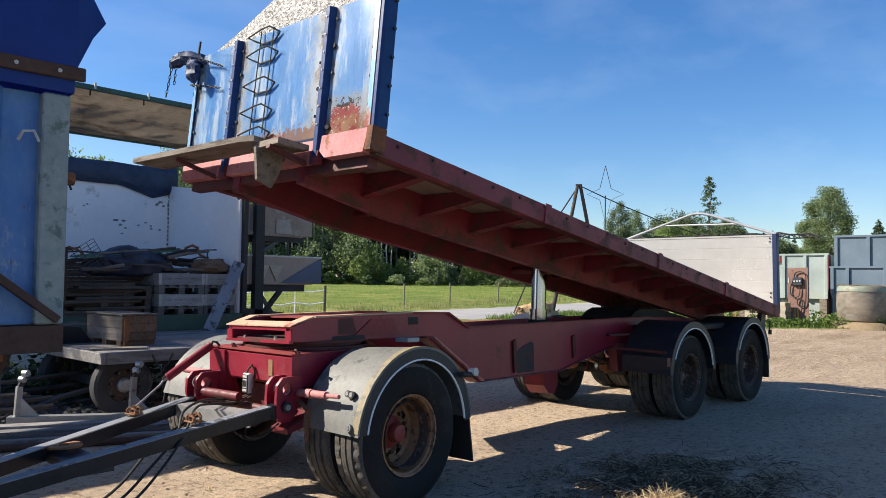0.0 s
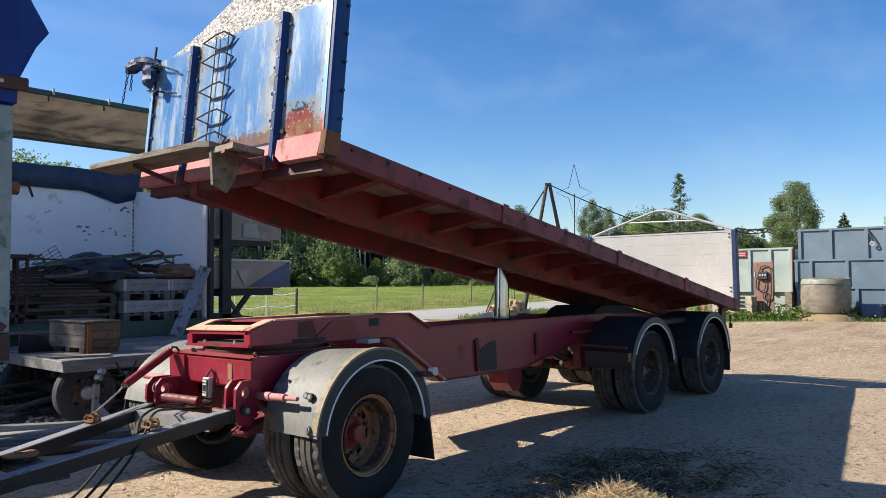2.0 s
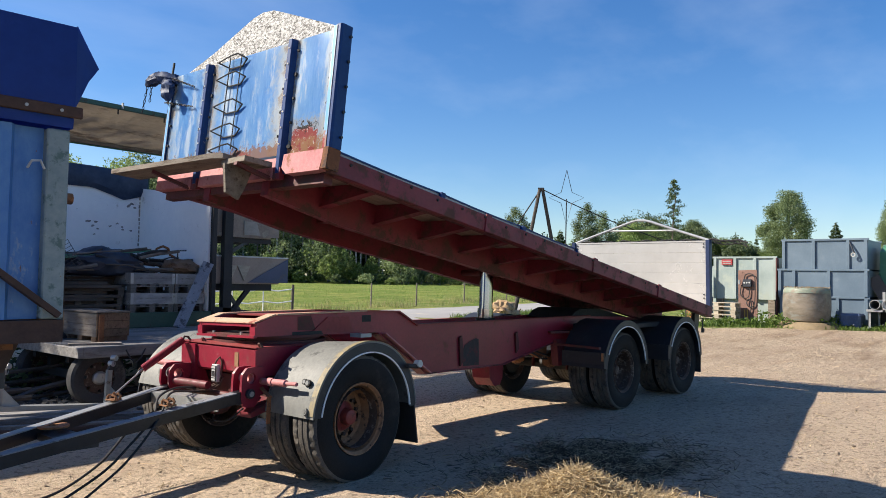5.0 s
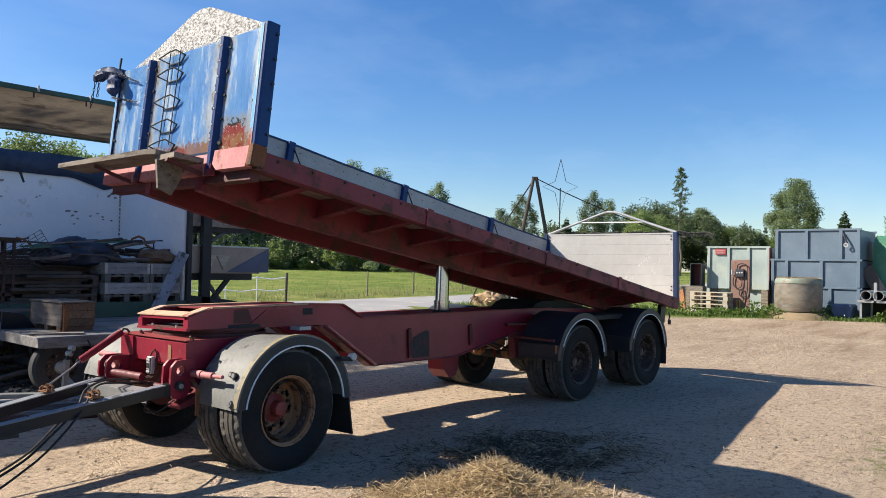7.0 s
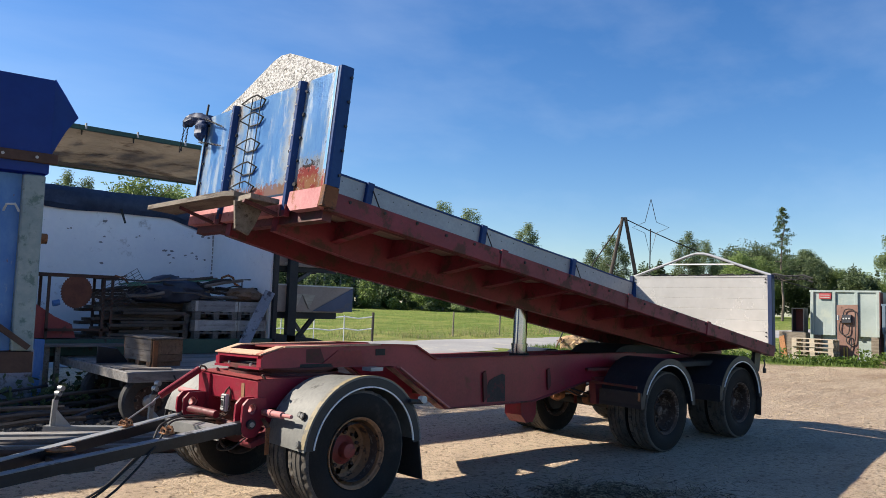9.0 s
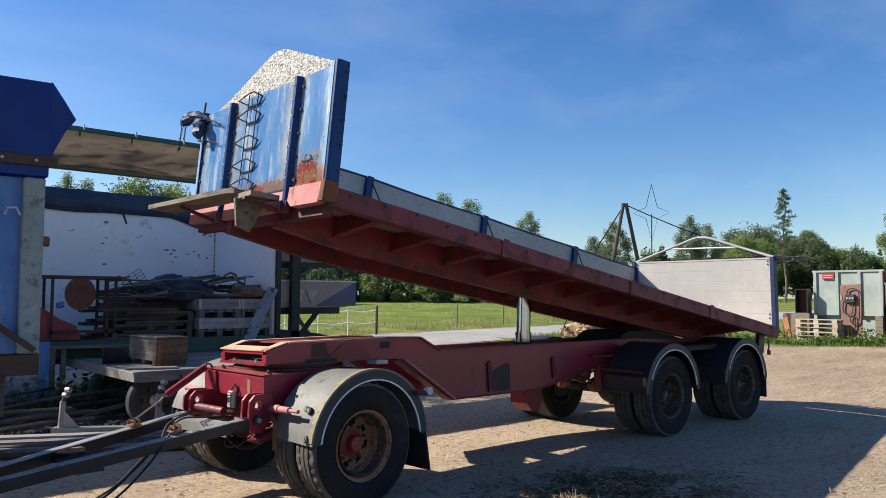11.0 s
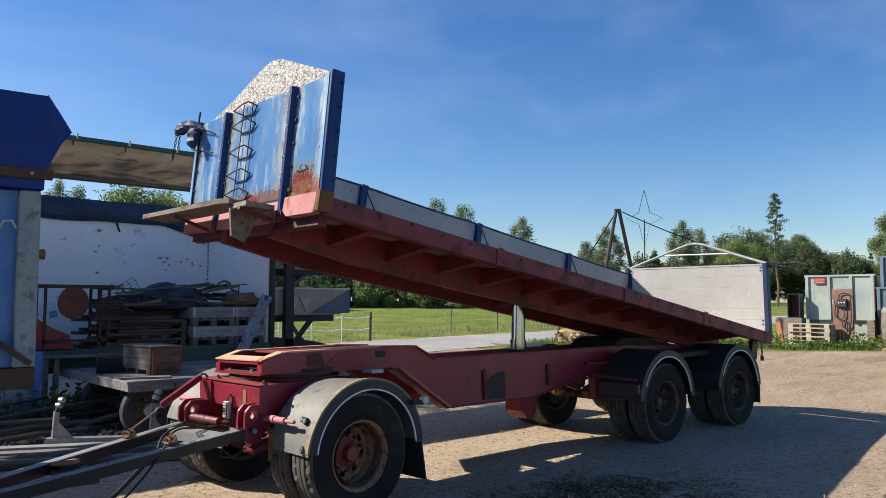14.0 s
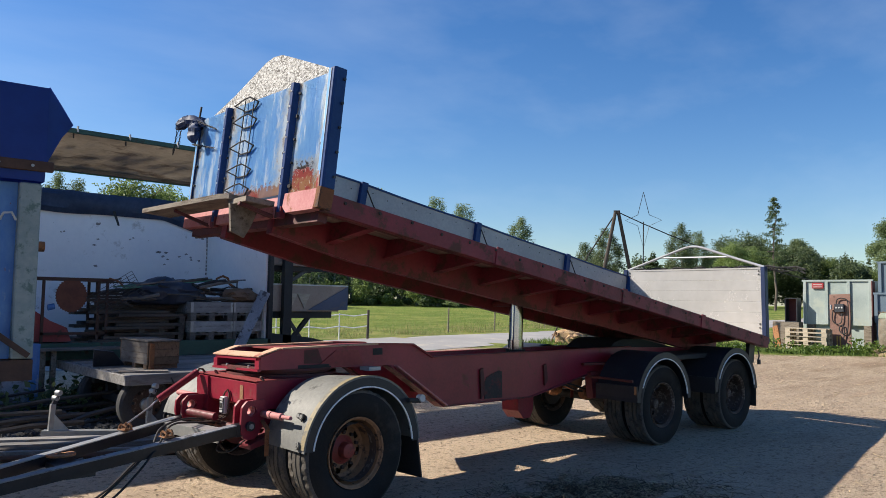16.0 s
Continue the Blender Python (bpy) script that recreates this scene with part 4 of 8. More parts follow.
# ---- bed of the trailer
def panel_material(name, red_foot=False):
    """Old blue sheet paint: washed-out grey margins, pale vertical streaks, rust at the foot."""
    m = mat(name, (0.10, 0.31, 0.66), (0.20, 0.43, 0.72), 0.33, big=1.8, fine=24, stretch=(1, 2.4, 0.5), bump=0.06, wear=(0.46, 0.58, 0.70), wear_at=0.59, wear_scale=2.4,
            spots=(0.20, 0.12, 0.07), spots_at=0.72, spots_scale=14, rough_wear=0.6)
    n, l = m.node_tree.nodes, m.node_tree.links
    bs = n["Principled BSDF"]
    col = bs.inputs["Base Color"].links[0].from_socket
    co = n.new("ShaderNodeTexCoord")
    sp = n.new("ShaderNodeSeparateXYZ")
    l.new(co.outputs["Generated"], sp.inputs[0])
    tn = n.new("ShaderNodeTexNoise")
    tn.inputs["Scale"].default_value, tn.inputs["Detail"].default_value, tn.inputs["Roughness"].default_value = 7.0, 8, 0.7
    l.new(co.outputs["Object"], tn.inputs["Vector"])

    def calc(op, a, b):
        k = n.new("ShaderNodeMath")
        k.operation = op
        for i, v in enumerate((a, b)):
            if isinstance(v, (int, float)):
                k.inputs[i].default_value = v
            else:
                l.new(v, k.inputs[i])
        return k.outputs[0]

    def span(v, lo, hi):
        r = n.new("ShaderNodeMapRange")
        r.inputs["From Min"].default_value, r.inputs["From Max"].default_value = lo, hi
        l.new(v, r.inputs["Value"])
        return r.outputs["Result"]

    def blend(f, a, b):
        k = n.new("ShaderNodeMix")
        k.data_type = 'RGBA'
        l.new(f, k.inputs["Factor"])
        l.new(a, k.inputs["A"])
        k.inputs["B"].default_value = (*b, 1)
        return k.outputs["Result"]

    wob = calc('MULTIPLY', calc('SUBTRACT', tn.outputs["Fac"], 0.5), 0.55)
    side = calc('ADD', calc('ABSOLUTE', calc('SUBTRACT', sp.outputs["Y"], 0.5), 0.0), wob)
    grit = n.new("ShaderNodeTexNoise")
    grit.inputs["Scale"].default_value, grit.inputs["Detail"].default_value, grit.inputs["Roughness"].default_value = 24.0, 6, 0.75
    l.new(co.outputs["Object"], grit.inputs["Vector"])
    rough_edge = calc('MULTIPLY', calc('SUBTRACT', grit.outputs["Fac"], 0.5), 0.32)
    col = blend(calc('MULTIPLY', span(side, 0.30, 0.44), 0.75), col, (0.54, 0.56, 0.54))
    rusty = calc('ADD', side, calc('MULTIPLY', tn.outputs["Fac"], 0.2))
    col = blend(calc('MULTIPLY', span(rusty, 0.545, 0.60), 0.65), col, (0.26, 0.17, 0.10))
    if red_foot:
        low = calc('ADD', calc('SUBTRACT', 1.0, calc('ADD', sp.outputs["Z"], calc('MULTIPLY', wob, 0.35))), rough_edge)
        col = blend(calc('MULTIPLY', span(low, 0.68, 0.76), 0.8), col, (0.40, 0.41, 0.40))
        mid = calc('SUBTRACT', 0.34, calc('ABSOLUTE', calc('SUBTRACT', sp.outputs["Y"], 0.58), 0.0))
        col = blend(calc('MULTIPLY', span(calc('SUBTRACT', low, calc('MULTIPLY', calc('SUBTRACT', 0.34, mid), 0.25)), 0.755, 0.765), span(mid, 0.0, 0.02)), col, (0.34, 0.045, 0.04))
        holes = calc('MULTIPLY', span(calc('SUBTRACT', 0.030, calc('ABSOLUTE', calc('SUBTRACT', low, 0.775), 0.0)), 0.0, 0.006), calc('MULTIPLY', span(tn.outputs["Fac"], 0.50, 0.53), span(mid, 0.0, 0.02)))
        col = blend(holes, col, (0.02, 0.012, 0.01))
        col = blend(calc('MULTIPLY', span(low, 0.86, 0.90), span(tn.outputs["Fac"], 0.42, 0.5)), col, (0.36, 0.18, 0.08))
        col = blend(calc('MULTIPLY', span(low, 0.78, 0.80), span(grit.outputs["Fac"], 0.60, 0.62)), col, (0.62, 0.58, 0.54))
    else:
        low = calc('SUBTRACT', 1.0, calc('ADD', sp.outputs["Z"], calc('MULTIPLY', wob, 0.35)))
        low = calc('ADD', low, rough_edge)
        col = blend(calc('MULTIPLY', span(low, 0.88, 0.90), 0.85), col, (0.33, 0.16, 0.08))
        col = blend(calc('MULTIPLY', span(low, 0.93, 0.94), span(sp.outputs["Y"], 0.35, 0.4)), col, (0.32, 0.05, 0.04))
    l.new(col, bs.inputs["Base Color"])
    return m


def osb_material():
    m = bpy.data.materials.new("weathered_strand_board")
    m.use_nodes = True
    n, l = m.node_tree.nodes, m.node_tree.links
    bs = n["Principled BSDF"]
    bs.inputs["Roughness"].default_value = 0.8
    co = n.new("ShaderNodeTexCoord")
    last = None
    for k, (ang, sx, sy) in enumerate(((0.3, 105, 36), (-0.9, 98, 32), (1.4, 110, 40))):
        mp = n.new("ShaderNodeMapping")
        mp.vector_type = 'TEXTURE'
        mp.inputs["Rotation"].default_value = (ang, 0, 0)
        mp.inputs["Scale"].default_value = (1, 1 / sx, 1 / sy)
        l.new(co.outputs["Object"], mp.inputs["Vector"])
        vo = n.new("ShaderNodeTexVoronoi")
        vo.inputs["Scale"].default_value = 1.0
        l.new(mp.outputs["Vector"], vo.inputs["Vector"])
        rp = n.new("ShaderNodeValToRGB")
        rp.color_ramp.elements[0].color, rp.color_ramp.elements[1].color = (0.055, 0.05, 0.042, 1), (0.64, 0.63, 0.60, 1)
        sep = n.new("ShaderNodeSeparateColor")
        l.new(vo.outputs["Color"], sep.inputs[0])
        l.new(sep.outputs[0], rp.inputs["Fac"])
        if last is None:
            last = rp.outputs["Color"]
        else:
            mx = n.new("ShaderNodeMix")
            mx.data_type = 'RGBA'
            gt = n.new("ShaderNodeMath")
            gt.operation = 'GREATER_THAN'
            gt.inputs[1].default_value = 0.52
            l.new(sep.outputs[1], gt.inputs[0])
            l.new(gt.outputs[0], mx.inputs["Factor"])
            l.new(last, mx.inputs["A"])
            l.new(rp.outputs["Color"], mx.inputs["B"])
            last = mx.outputs["Result"]
    l.new(last, bs.inputs["Base Color"])
    bp = n.new("ShaderNodeBump")
    bp.inputs["Strength"].default_value, bp.inputs["Distance"].default_value = 0.6, 0.006
    l.new(last, bp.inputs["Height"])
    l.new(bp.outputs["Normal"], bs.inputs["Normal"])
    return m


M_NAVY_RAG = mat("navy_blue_pvc", (0.006, 0.014, 0.045), (0.014, 0.032, 0.09), 0.62, bump=0.25, wear=(0.06, 0.08, 0.12), wear_at=0.64, wear_scale=14)
M_PANEL, M_PANEL_RED, M_OSB = panel_material("worn_blue_sheet"), panel_material("worn_blue_sheet_rusted_foot", True), osb_material()


def bed_frame():
    for s in (-1, 1):
        rail = part("side_rail", box(nb(), -0.40, 7.84, s * 1.21, s * 1.28, -0.165, 0.0, bevel=0.006), M_RED_BED, trailer, "dull red side rail", BED)
        bm = nb()
        box(bm, -0.40, 7.84, s * 1.16, s * 1.21, -0.165, -0.145)
        part("rail_lip", bm, M_RED_DARK, rail)
        for u in (1.66, 3.88, 5.76):
            part("hinge_block", box(nb(), u, u + 0.09, s * 1.275, s * 1.294, -0.17, 0.012, bevel=0.004), M_RED_BED, rail)
        for i in range(22):
            u = -0.2 + i * 0.37
            part("bolt", tube(nb(), [(u, s * 1.278, -0.045 + 0.01 * (i % 3)), (u, s * 1.290, -0.045 + 0.01 * (i % 3))], 0.014, 8), M_BLACK, rail)
        bm = nb()
        prism(bm, [(-0.40, -0.30), (-0.40, -0.06), (7.70, -0.06), (7.70, -0.29), (6.9, -0.36), (0.5, -0.365)], s * 0.40, s * 0.50)
        part("bed_beam", bm, M_RED_BED, trailer, "", BED)
        for i in range(11):
            u = 0.22 + i * 0.685
            low = -0.33
            bm = nb()
            prism(bm, [(s * 0.50, -0.06), (s * 0.50, low + 0.08), (s * 1.20, -0.135), (s * 1.20, -0.06)], u - 0.012, u + 0.012, "x")
            slab(bm, (u, s * 0.50, low + 0.075), (u, s * 1.20, -0.139), 0.085, 0.012)
            part("outrigger", bm, M_RED_BED, trailer, "", BED)
        for i in range(4):
            u = 0.9 + 1.7 * i
            bm = nb()
            box(bm, u, u + 0.07, -0.40, 0.40, -0.2, -0.06)
            if s > 0:
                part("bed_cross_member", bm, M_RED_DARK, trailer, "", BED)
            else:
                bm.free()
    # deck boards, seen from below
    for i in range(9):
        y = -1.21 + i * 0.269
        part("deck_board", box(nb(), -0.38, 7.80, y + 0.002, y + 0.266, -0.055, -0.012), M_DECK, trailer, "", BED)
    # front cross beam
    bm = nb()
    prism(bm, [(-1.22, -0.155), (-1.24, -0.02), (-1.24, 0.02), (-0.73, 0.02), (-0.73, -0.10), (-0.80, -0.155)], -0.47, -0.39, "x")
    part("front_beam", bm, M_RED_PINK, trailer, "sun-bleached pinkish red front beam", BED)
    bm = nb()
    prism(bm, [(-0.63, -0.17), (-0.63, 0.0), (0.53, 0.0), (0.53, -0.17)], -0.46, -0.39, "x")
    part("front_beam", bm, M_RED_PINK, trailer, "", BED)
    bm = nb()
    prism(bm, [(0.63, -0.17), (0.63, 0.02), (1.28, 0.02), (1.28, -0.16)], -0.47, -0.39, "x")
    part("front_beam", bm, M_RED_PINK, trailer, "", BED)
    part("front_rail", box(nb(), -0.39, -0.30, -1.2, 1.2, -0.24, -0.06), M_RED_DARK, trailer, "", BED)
    bm = nb()
    prism(bm, [(-0.475, -1.24), (-0.475, -1.30), (-0.34, -1.30), (-0.34, -1.24)], -0.145, 0.03, "z")
    part("corner_casting", bm, M_RUST, trailer, "brown rusty corner piece", BED)


bed_frame()


def headboard():
    for y0, y1, mt, dent in ((-1.235, -0.725, M_PANEL_RED, 1), (-0.635, 0.535, M_PANEL, 2), (0.625, 1.235, M_PANEL, 3)):
        bm = nb()
        ny, nz, grid = 14, 14, []
        for j in range(nz + 1):
            row = []
            for i in range(ny + 1):
                y, z = y0 + (y1 - y0) * i / ny, 1.0 * j / nz
                e = min(i, ny - i, j, nz - j)
                row.append(bm.verts.new((0.012 * noise.noise((y * 3.1, z * 2.3, dent * 5)) * (1 if e > 0 else 0), y, z)))
            grid.append(row)
        for j in range(nz):
            for i in range(ny):
                bm.faces.new((grid[j][i], grid[j + 1][i], grid[j + 1][i + 1], grid[j][i + 1]))
        bmesh.ops.solidify(bm, geom=bm.faces[:], thickness=0.02)
        p = part("front_panel", bm, mt, trailer, "worn blue steel front panel with grey margins and rust", HB)
        random.seed(dent)
        for k in range(9):
            y = y0 + 0.03 if k % 2 else y1 - 0.03
            bm = nb()
            tube(bm, [(-0.018, y + random.uniform(-0.01, 0.01), 0.06 + 0.105 * k), (0.0, y, 0.06 + 0.105 * k)], 0.012 + 0.006 * (k % 3 == 0), 8)
            part("bolt", bm, M_BLACK, p)
    for y in (-0.68, 0.58):
        bm = nb()
        prism(bm, [(-0.055, y - 0.030), (-0.055, y + 0.012), (-0.01, y + 0.050), (0.02, y + 0.050), (0.02, y - 0.050), (-0.01, y - 0.050)], -0.17, 1.0, "z")
        p = part("front_post", bm, M_BLUE_DARK, trailer, "deep blue folded steel post", HB)
        for k in range(7):
            part("bolt", tube(nb(), [(-0.062, y - 0.01, 0.08 + 0.14 * k), (-0.052, y - 0.01, 0.08 + 0.14 * k)], 0.008, 8), M_TRIM, p)
        part("post_foot", box(nb(), -0.05, 0.0, y - 0.045, y + 0.045, -0.22, -0.12), M_RED_BED, p)
    for s in (-1, 1):
        bm = nb()
        prism(bm, [(-0.02, s * 1.235), (-0.02, s * 1.285), (0.0, s * 1.30), (0.098, s * 1.30), (0.098, s * 1.27), (0.02, s * 1.235)], 0.0, 1.03, "z")
        p = part("corner_post", bm, M_BLUE_DARK, trailer, "deep blue corner post", HB)
        part("post_edge", box(nb(), -0.026, -0.019, s * 1.24 - 0.012, s * 1.24 + 0.03, 0.0, 1.02), M_PANEL, p)
        for k in range(5):
            part("bolt", tube(nb(), [(0.078, s * 1.30, 0.1 + 0.21 * k), (0.078, s * 1.318, 0.1 + 0.21 * k)], 0.013, 8), M_STEEL, p)
    # gable board above the panels
    bm = nb()
    random.seed(11)
    edge = [(-1.25, 0.985), (-1.25, 1.02), (-0.42, 1.335), (-0.28, 1.385), (-0.12, 1.40), (0.02, 1.375), (0.30, 1.27), (0.62, 1.15), (0.95, 1.05), (1.16, 0.985)]
    prism(bm, edge + [(0.4, 0.90), (-0.6, 0.90)], 0.032, 0.050, "x")
    part("gable_board", bm, M_OSB, trailer, "weathered strand board gable above the front panels", HB)
    # ladder of bent rods
    for y in (0.06, 0.24):
        bm = nb()
        tube(bm, [(-0.02, y + 0.02, 0.12), (-0.022, y, 1.02)], 0.0055, 6)
        part("ladder_stile", bm, M_BLACK, trailer, "", HB)
    for z in (0.10, 0.29, 0.52, 0.78, 0.95):
        bm = nb()
        tube(bm, [(-0.02, -0.03, z + 0.01), (-0.075, 0.05, z + 0.055), (-0.085, 0.14, z + 0.045), (-0.07, 0.36, z + 0.02), (-0.02, 0.30, z - 0.01), (-0.015, 0.22, z - 0.045), (-0.015, 0.04, z - 0.045), (-0.02, -0.03, z + 0.01)], 0.0075, 6)
        part("ladder_rung", bm, M_BLACK, trailer, "bent dark steel ladder rung", HB)
    # step planks on brackets
    bm = nb()
    pts = [(-0.40, 1.52), (-0.38, -0.20), (-0.34, -0.32), (-0.12, -0.30), (-0.10, 0.4), (-0.10, 1.50)]
    prism(bm, pts, -0.075, -0.030, "z")
    part("step_plank", bm, M_WOOD, trailer, "grey weathered wooden step plank", HB)
    bm = nb()
    prism(bm, [(-0.30, -0.24), (-0.33, -0.62), (-0.06, -0.63), (-0.06, -0.10), (-0.2, -0.12)], -0.12, -0.075, "z")
    part("step_plank", bm, M_WOOD, trailer, "broken end of a rotten plank", HB)
    bm = nb()
    prism(bm, [(-0.34, -0.12), (-0.30, -0.36), (-0.17, -0.40), (-0.12, -0.30), (-0.06, -0.12)], -0.36, -0.33, "y")
    part("step_bracket", bm, M_WOOD, trailer, "", HB)
    bm = nb()
    slab(bm, (-0.33, 0.85, -0.09), (-0.02, 0.70, -0.20), 0.06, 0.03)
    part("step_bracket", slab(nb(), (-0.33, -0.50, -0.13), (-0.02, -0.55, -0.20), 0.06, 0.03), M_RED_DARK, trailer, "", HB)
    part("step_bracket", bm, M_RED_DARK, trailer, "", HB)
    # bent blue bracket with chains on the far top corner
    br = part("corner_bracket", tube(nb(), [(-0.05, 1.24, 0.70), (-0.03, 1.245, 1.14)], 0.012, 8), M_BLACK, trailer, "thin dark rod of the tarpaulin fastening", HB)
    for k, (pts, r) in enumerate((([(-0.03, 1.14, 0.93), (-0.06, 1.22, 0.965), (-0.11, 1.34, 0.975), (-0.14, 1.47, 0.95), (-0.15, 1.53, 0.915)], (0.03, 0.055, 0.062, 0.05, 0.02)),
                                  ([(-0.08, 1.26, 0.96), (-0.10, 1.19, 0.88), (-0.11, 1.15, 0.78), (-0.11, 1.13, 0.70)], (0.04, 0.08, 0.07, 0.025)))):
        bm, rings = nb(), []
        fine = [(Vector(pts[i]).lerp(Vector(pts[i + 1]), j / 5), r[i] + (r[i + 1] - r[i]) * j / 5) for i in range(len(pts) - 1) for j in range(5)] + [(Vector(pts[-1]), r[-1])]
        for c, rr in fine:
            ring = []
            for a in range(18):
                v = Vector((math.cos(a * math.pi / 9) * (0.9 if k == 0 else 0.7), math.sin(a * math.pi / 9) * (0.35 if k == 0 else 1.0), math.sin(a * math.pi / 9) if k == 0 else 0.15 * math.cos(a * math.pi / 9)))
                f = 1 + 0.55 * noise.noise((c + v * 0.12) * 17) + 0.30 * abs(noise.noise((c + v * 0.1) * 41))
                ring.append(bm.verts.new(c + v * rr * f))
            rings.append(ring)
        for p, q in zip(rings, rings[1:]):
            for a in range(18):
                bm.faces.new((p[a], p[(a + 1) % 18], q[(a + 1) % 18], q[a]))
        bm.faces.new(rings[0])
        bm.faces.new(rings[-1])
        part("tarpaulin_rag", bm, M_NAVY_RAG, br, "crumpled dark blue tarpaulin end")
    for p, q in (((-0.15, 1.50, 0.93), (-0.15, 1.55, 0.62)), ((-0.15, 1.42, 0.93), (-0.15, 1.42, 0.72)), ((-0.08, 1.22, 0.97), (-0.03, 0.80, 0.82)), ((-0.06, 1.28, 0.72), (-0.03, 0.80, 0.62))):
        p, q = Vector(p), Vector(q)
        n = max(4, int((q - p).length / 0.032))
        d = (q - p).normalized()
        for k in range(n):
            c = p.lerp(q, (k + 0.5) / n)
            side = d.orthogonal().normalized()
            if k % 2:
                side = d.cross(side)
            bm = nb()
            tube(bm, [c + 0.021 * math.cos(a) * d + 0.010 * math.sin(a) * side for a in [i * math.pi / 4 for i in range(9)]], 0.0038, 5)
            part("chain_link", bm, M_BLACK, br)


headboard()


def bed_sides():
    posts = (1.68, 3.76, 5.86, 7.66)
    segs = [(-0.28, 1.63), (1.73, 3.71), (3.81, 5.81), (5.91, 7.60)]
    for i, (a, b) in enumerate(segs):
        bm = nb()
        sag = 0.012
        n = 10
        top = [(a + (b - a) * k / n, 0.93 - sag * math.sin(math.pi * k / n)) for k in range(n + 1)]
        prism(bm, [(a, 0.02)] + top + [(b, 0.02)], 1.215, 1.245)
        board = part("side_board", bm, M_BOARD_GREY, trailer, "grey metal side board", BED)
        bm = nb()
        prism(bm, [(u, w + 0.001) for u, w in top] + [(u, w + 0.024) for u, w in reversed(top)], 1.205, 1.252)
        part("top_cap", bm, M_BLUE_DARK, board, "blue top cap")
        for k in range(8):
            u = a + 0.12 + (b - a - 0.24) * k / 7
            part("bolt", tube(nb(), [(u, 1.215, 0.86 - 0.03 * (k % 2)), (u, 1.210, 0.86 - 0.03 * (k % 2))], 0.007, 8), M_BLACK, board)
    for u in posts:
        p = part("side_post", box(nb(), u - 0.05, u + 0.05, 1.16, 1.25, -0.05, 0.955, bevel=0.006), M_BLUE_DARK, trailer, "blue side post", BED)
        if u < 7:
            bm = nb()
            pts = [(u + 0.03, 1.15, 0.86), (u + 0.15, 1.13, 0.68), (u + 0.36, 1.12, 0.46), (u + 0.55, 1.16, 0.38)]
            tube(bm, pts, 0.009, 6)
            part("strap", bm, M_BLACK, p)
    # tailgate of aluminium planks
    for i in range(6):
        z = 0.0 + i * 0.168
        part("tail_plank", box(nb(), 0.0, 0.03, -1.20, 1.20, z + 0.0006, z + 0.1674, bevel=0.003), M_ALU, trailer, "dull white aluminium tailgate plank", TG)
    part("tail_cap", box(nb(), -0.006, 0.036, -1.20, 1.20, 1.01, 1.035), M_ALU, trailer, "", TG)
    for s in (-1, 1):
        p = part("tail_post", box(nb(), -0.03, 0.07, s * 1.20, s * 1.27, -0.14, 1.045, bevel=0.006), M_NAVY_POST, trailer, "blue tailgate post", TG)
        for z in (0.1, 0.16, 0.93, 0.98):
            part("bolt", tube(nb(), [(-0.01, s * 1.16, z), (0.0, s * 1.16, z)], 0.012, 8), M_BLACK, p)
    bm = nb()
    bow = [(0.02, 1.22, 1.03), (0.02, 0.62, 1.22), (0.02, 0.10, 1.385), (0.02, 0.0, 1.405), (0.02, -0.12, 1.402), (0.02, -0.24, 1.375), (0.02, -0.75, 1.20), (0.02, -1.24, 1.04)]
    tube(bm, bow, 0.021, 10)
    part("tarpaulin_bow", bm, M_GALV, trailer, "pale pipe bow for the tarpaulin", TG)
    part("bow_tie", tube(nb(), [(0.02, 0.55, 1.235), (0.02, -0.70, 1.215)], 0.013, 8), M_GALV, trailer, "", TG)
    # tail light bracket, coupling and hinge below the bed's end
    part("tail_bracket", box(nb(), 7.55, 7.72, -1.12, -1.06, -0.42, -0.14), M_STEEL, trailer, "", BED)
    part("tail_hinge", tube(nb(), [(7.30, -0.52, -0.12), (7.30, 0.52, -0.12)], 0.055, 14), M_STEEL, trailer, "", BED)
    bm = nb()
    tube(bm, [(7.62, -1.16, 1.10), (7.63, -1.17, 1.02), (7.60, -1.17, 0.97)], 0.012, 8)
    tube(bm, [(7.60, -1.18, 0.97), (7.60, -1.18, 0.90)], 0.026, 10)
    part("tail_coupling", bm, M_STEEL, trailer, "dark hanging hose coupling")


bed_sides()

# net rolled on the tailgate's outer side
def rolled_net():
    bm = nb()
    random.seed(5)
    pts = [(0.10 + 0.015 * math.sin(k * 1.7), 1.15 - 0.142 * k, 1.045 + 0.02 * math.sin(k * 2.3) - 0.0016 * max(0, k - 16) ** 2) for k in range(22)]
    tube(bm, pts, 0.014, 6)
    low = [(x, y, z - 0.055) for x, y, z in pts[15:]]
    tube(bm, low, 0.009, 5)
    for p, q, r in zip(pts[15:], low, low[1:]):
        tube(bm, [p, q], 0.006, 4)
        tube(bm, [p, r], 0.006, 4)
    for k in range(150):
        y = random.uniform(-1.72, 1.1)
        a = random.uniform(0, 6.28)
        p = Vector((0.10, y, 1.04 - (0.03 if y < -1.3 else 0)))
        q = p + Vector((0.06 * math.cos(a), random.uniform(-0.05, 0.05), 0.035 * math.sin(a)))
        tube(bm, [p, q], 0.006, 4)
    part("rolled_net", bm, M_BLACK, trailer, "dark rolled cover net", TG)


rolled_net()

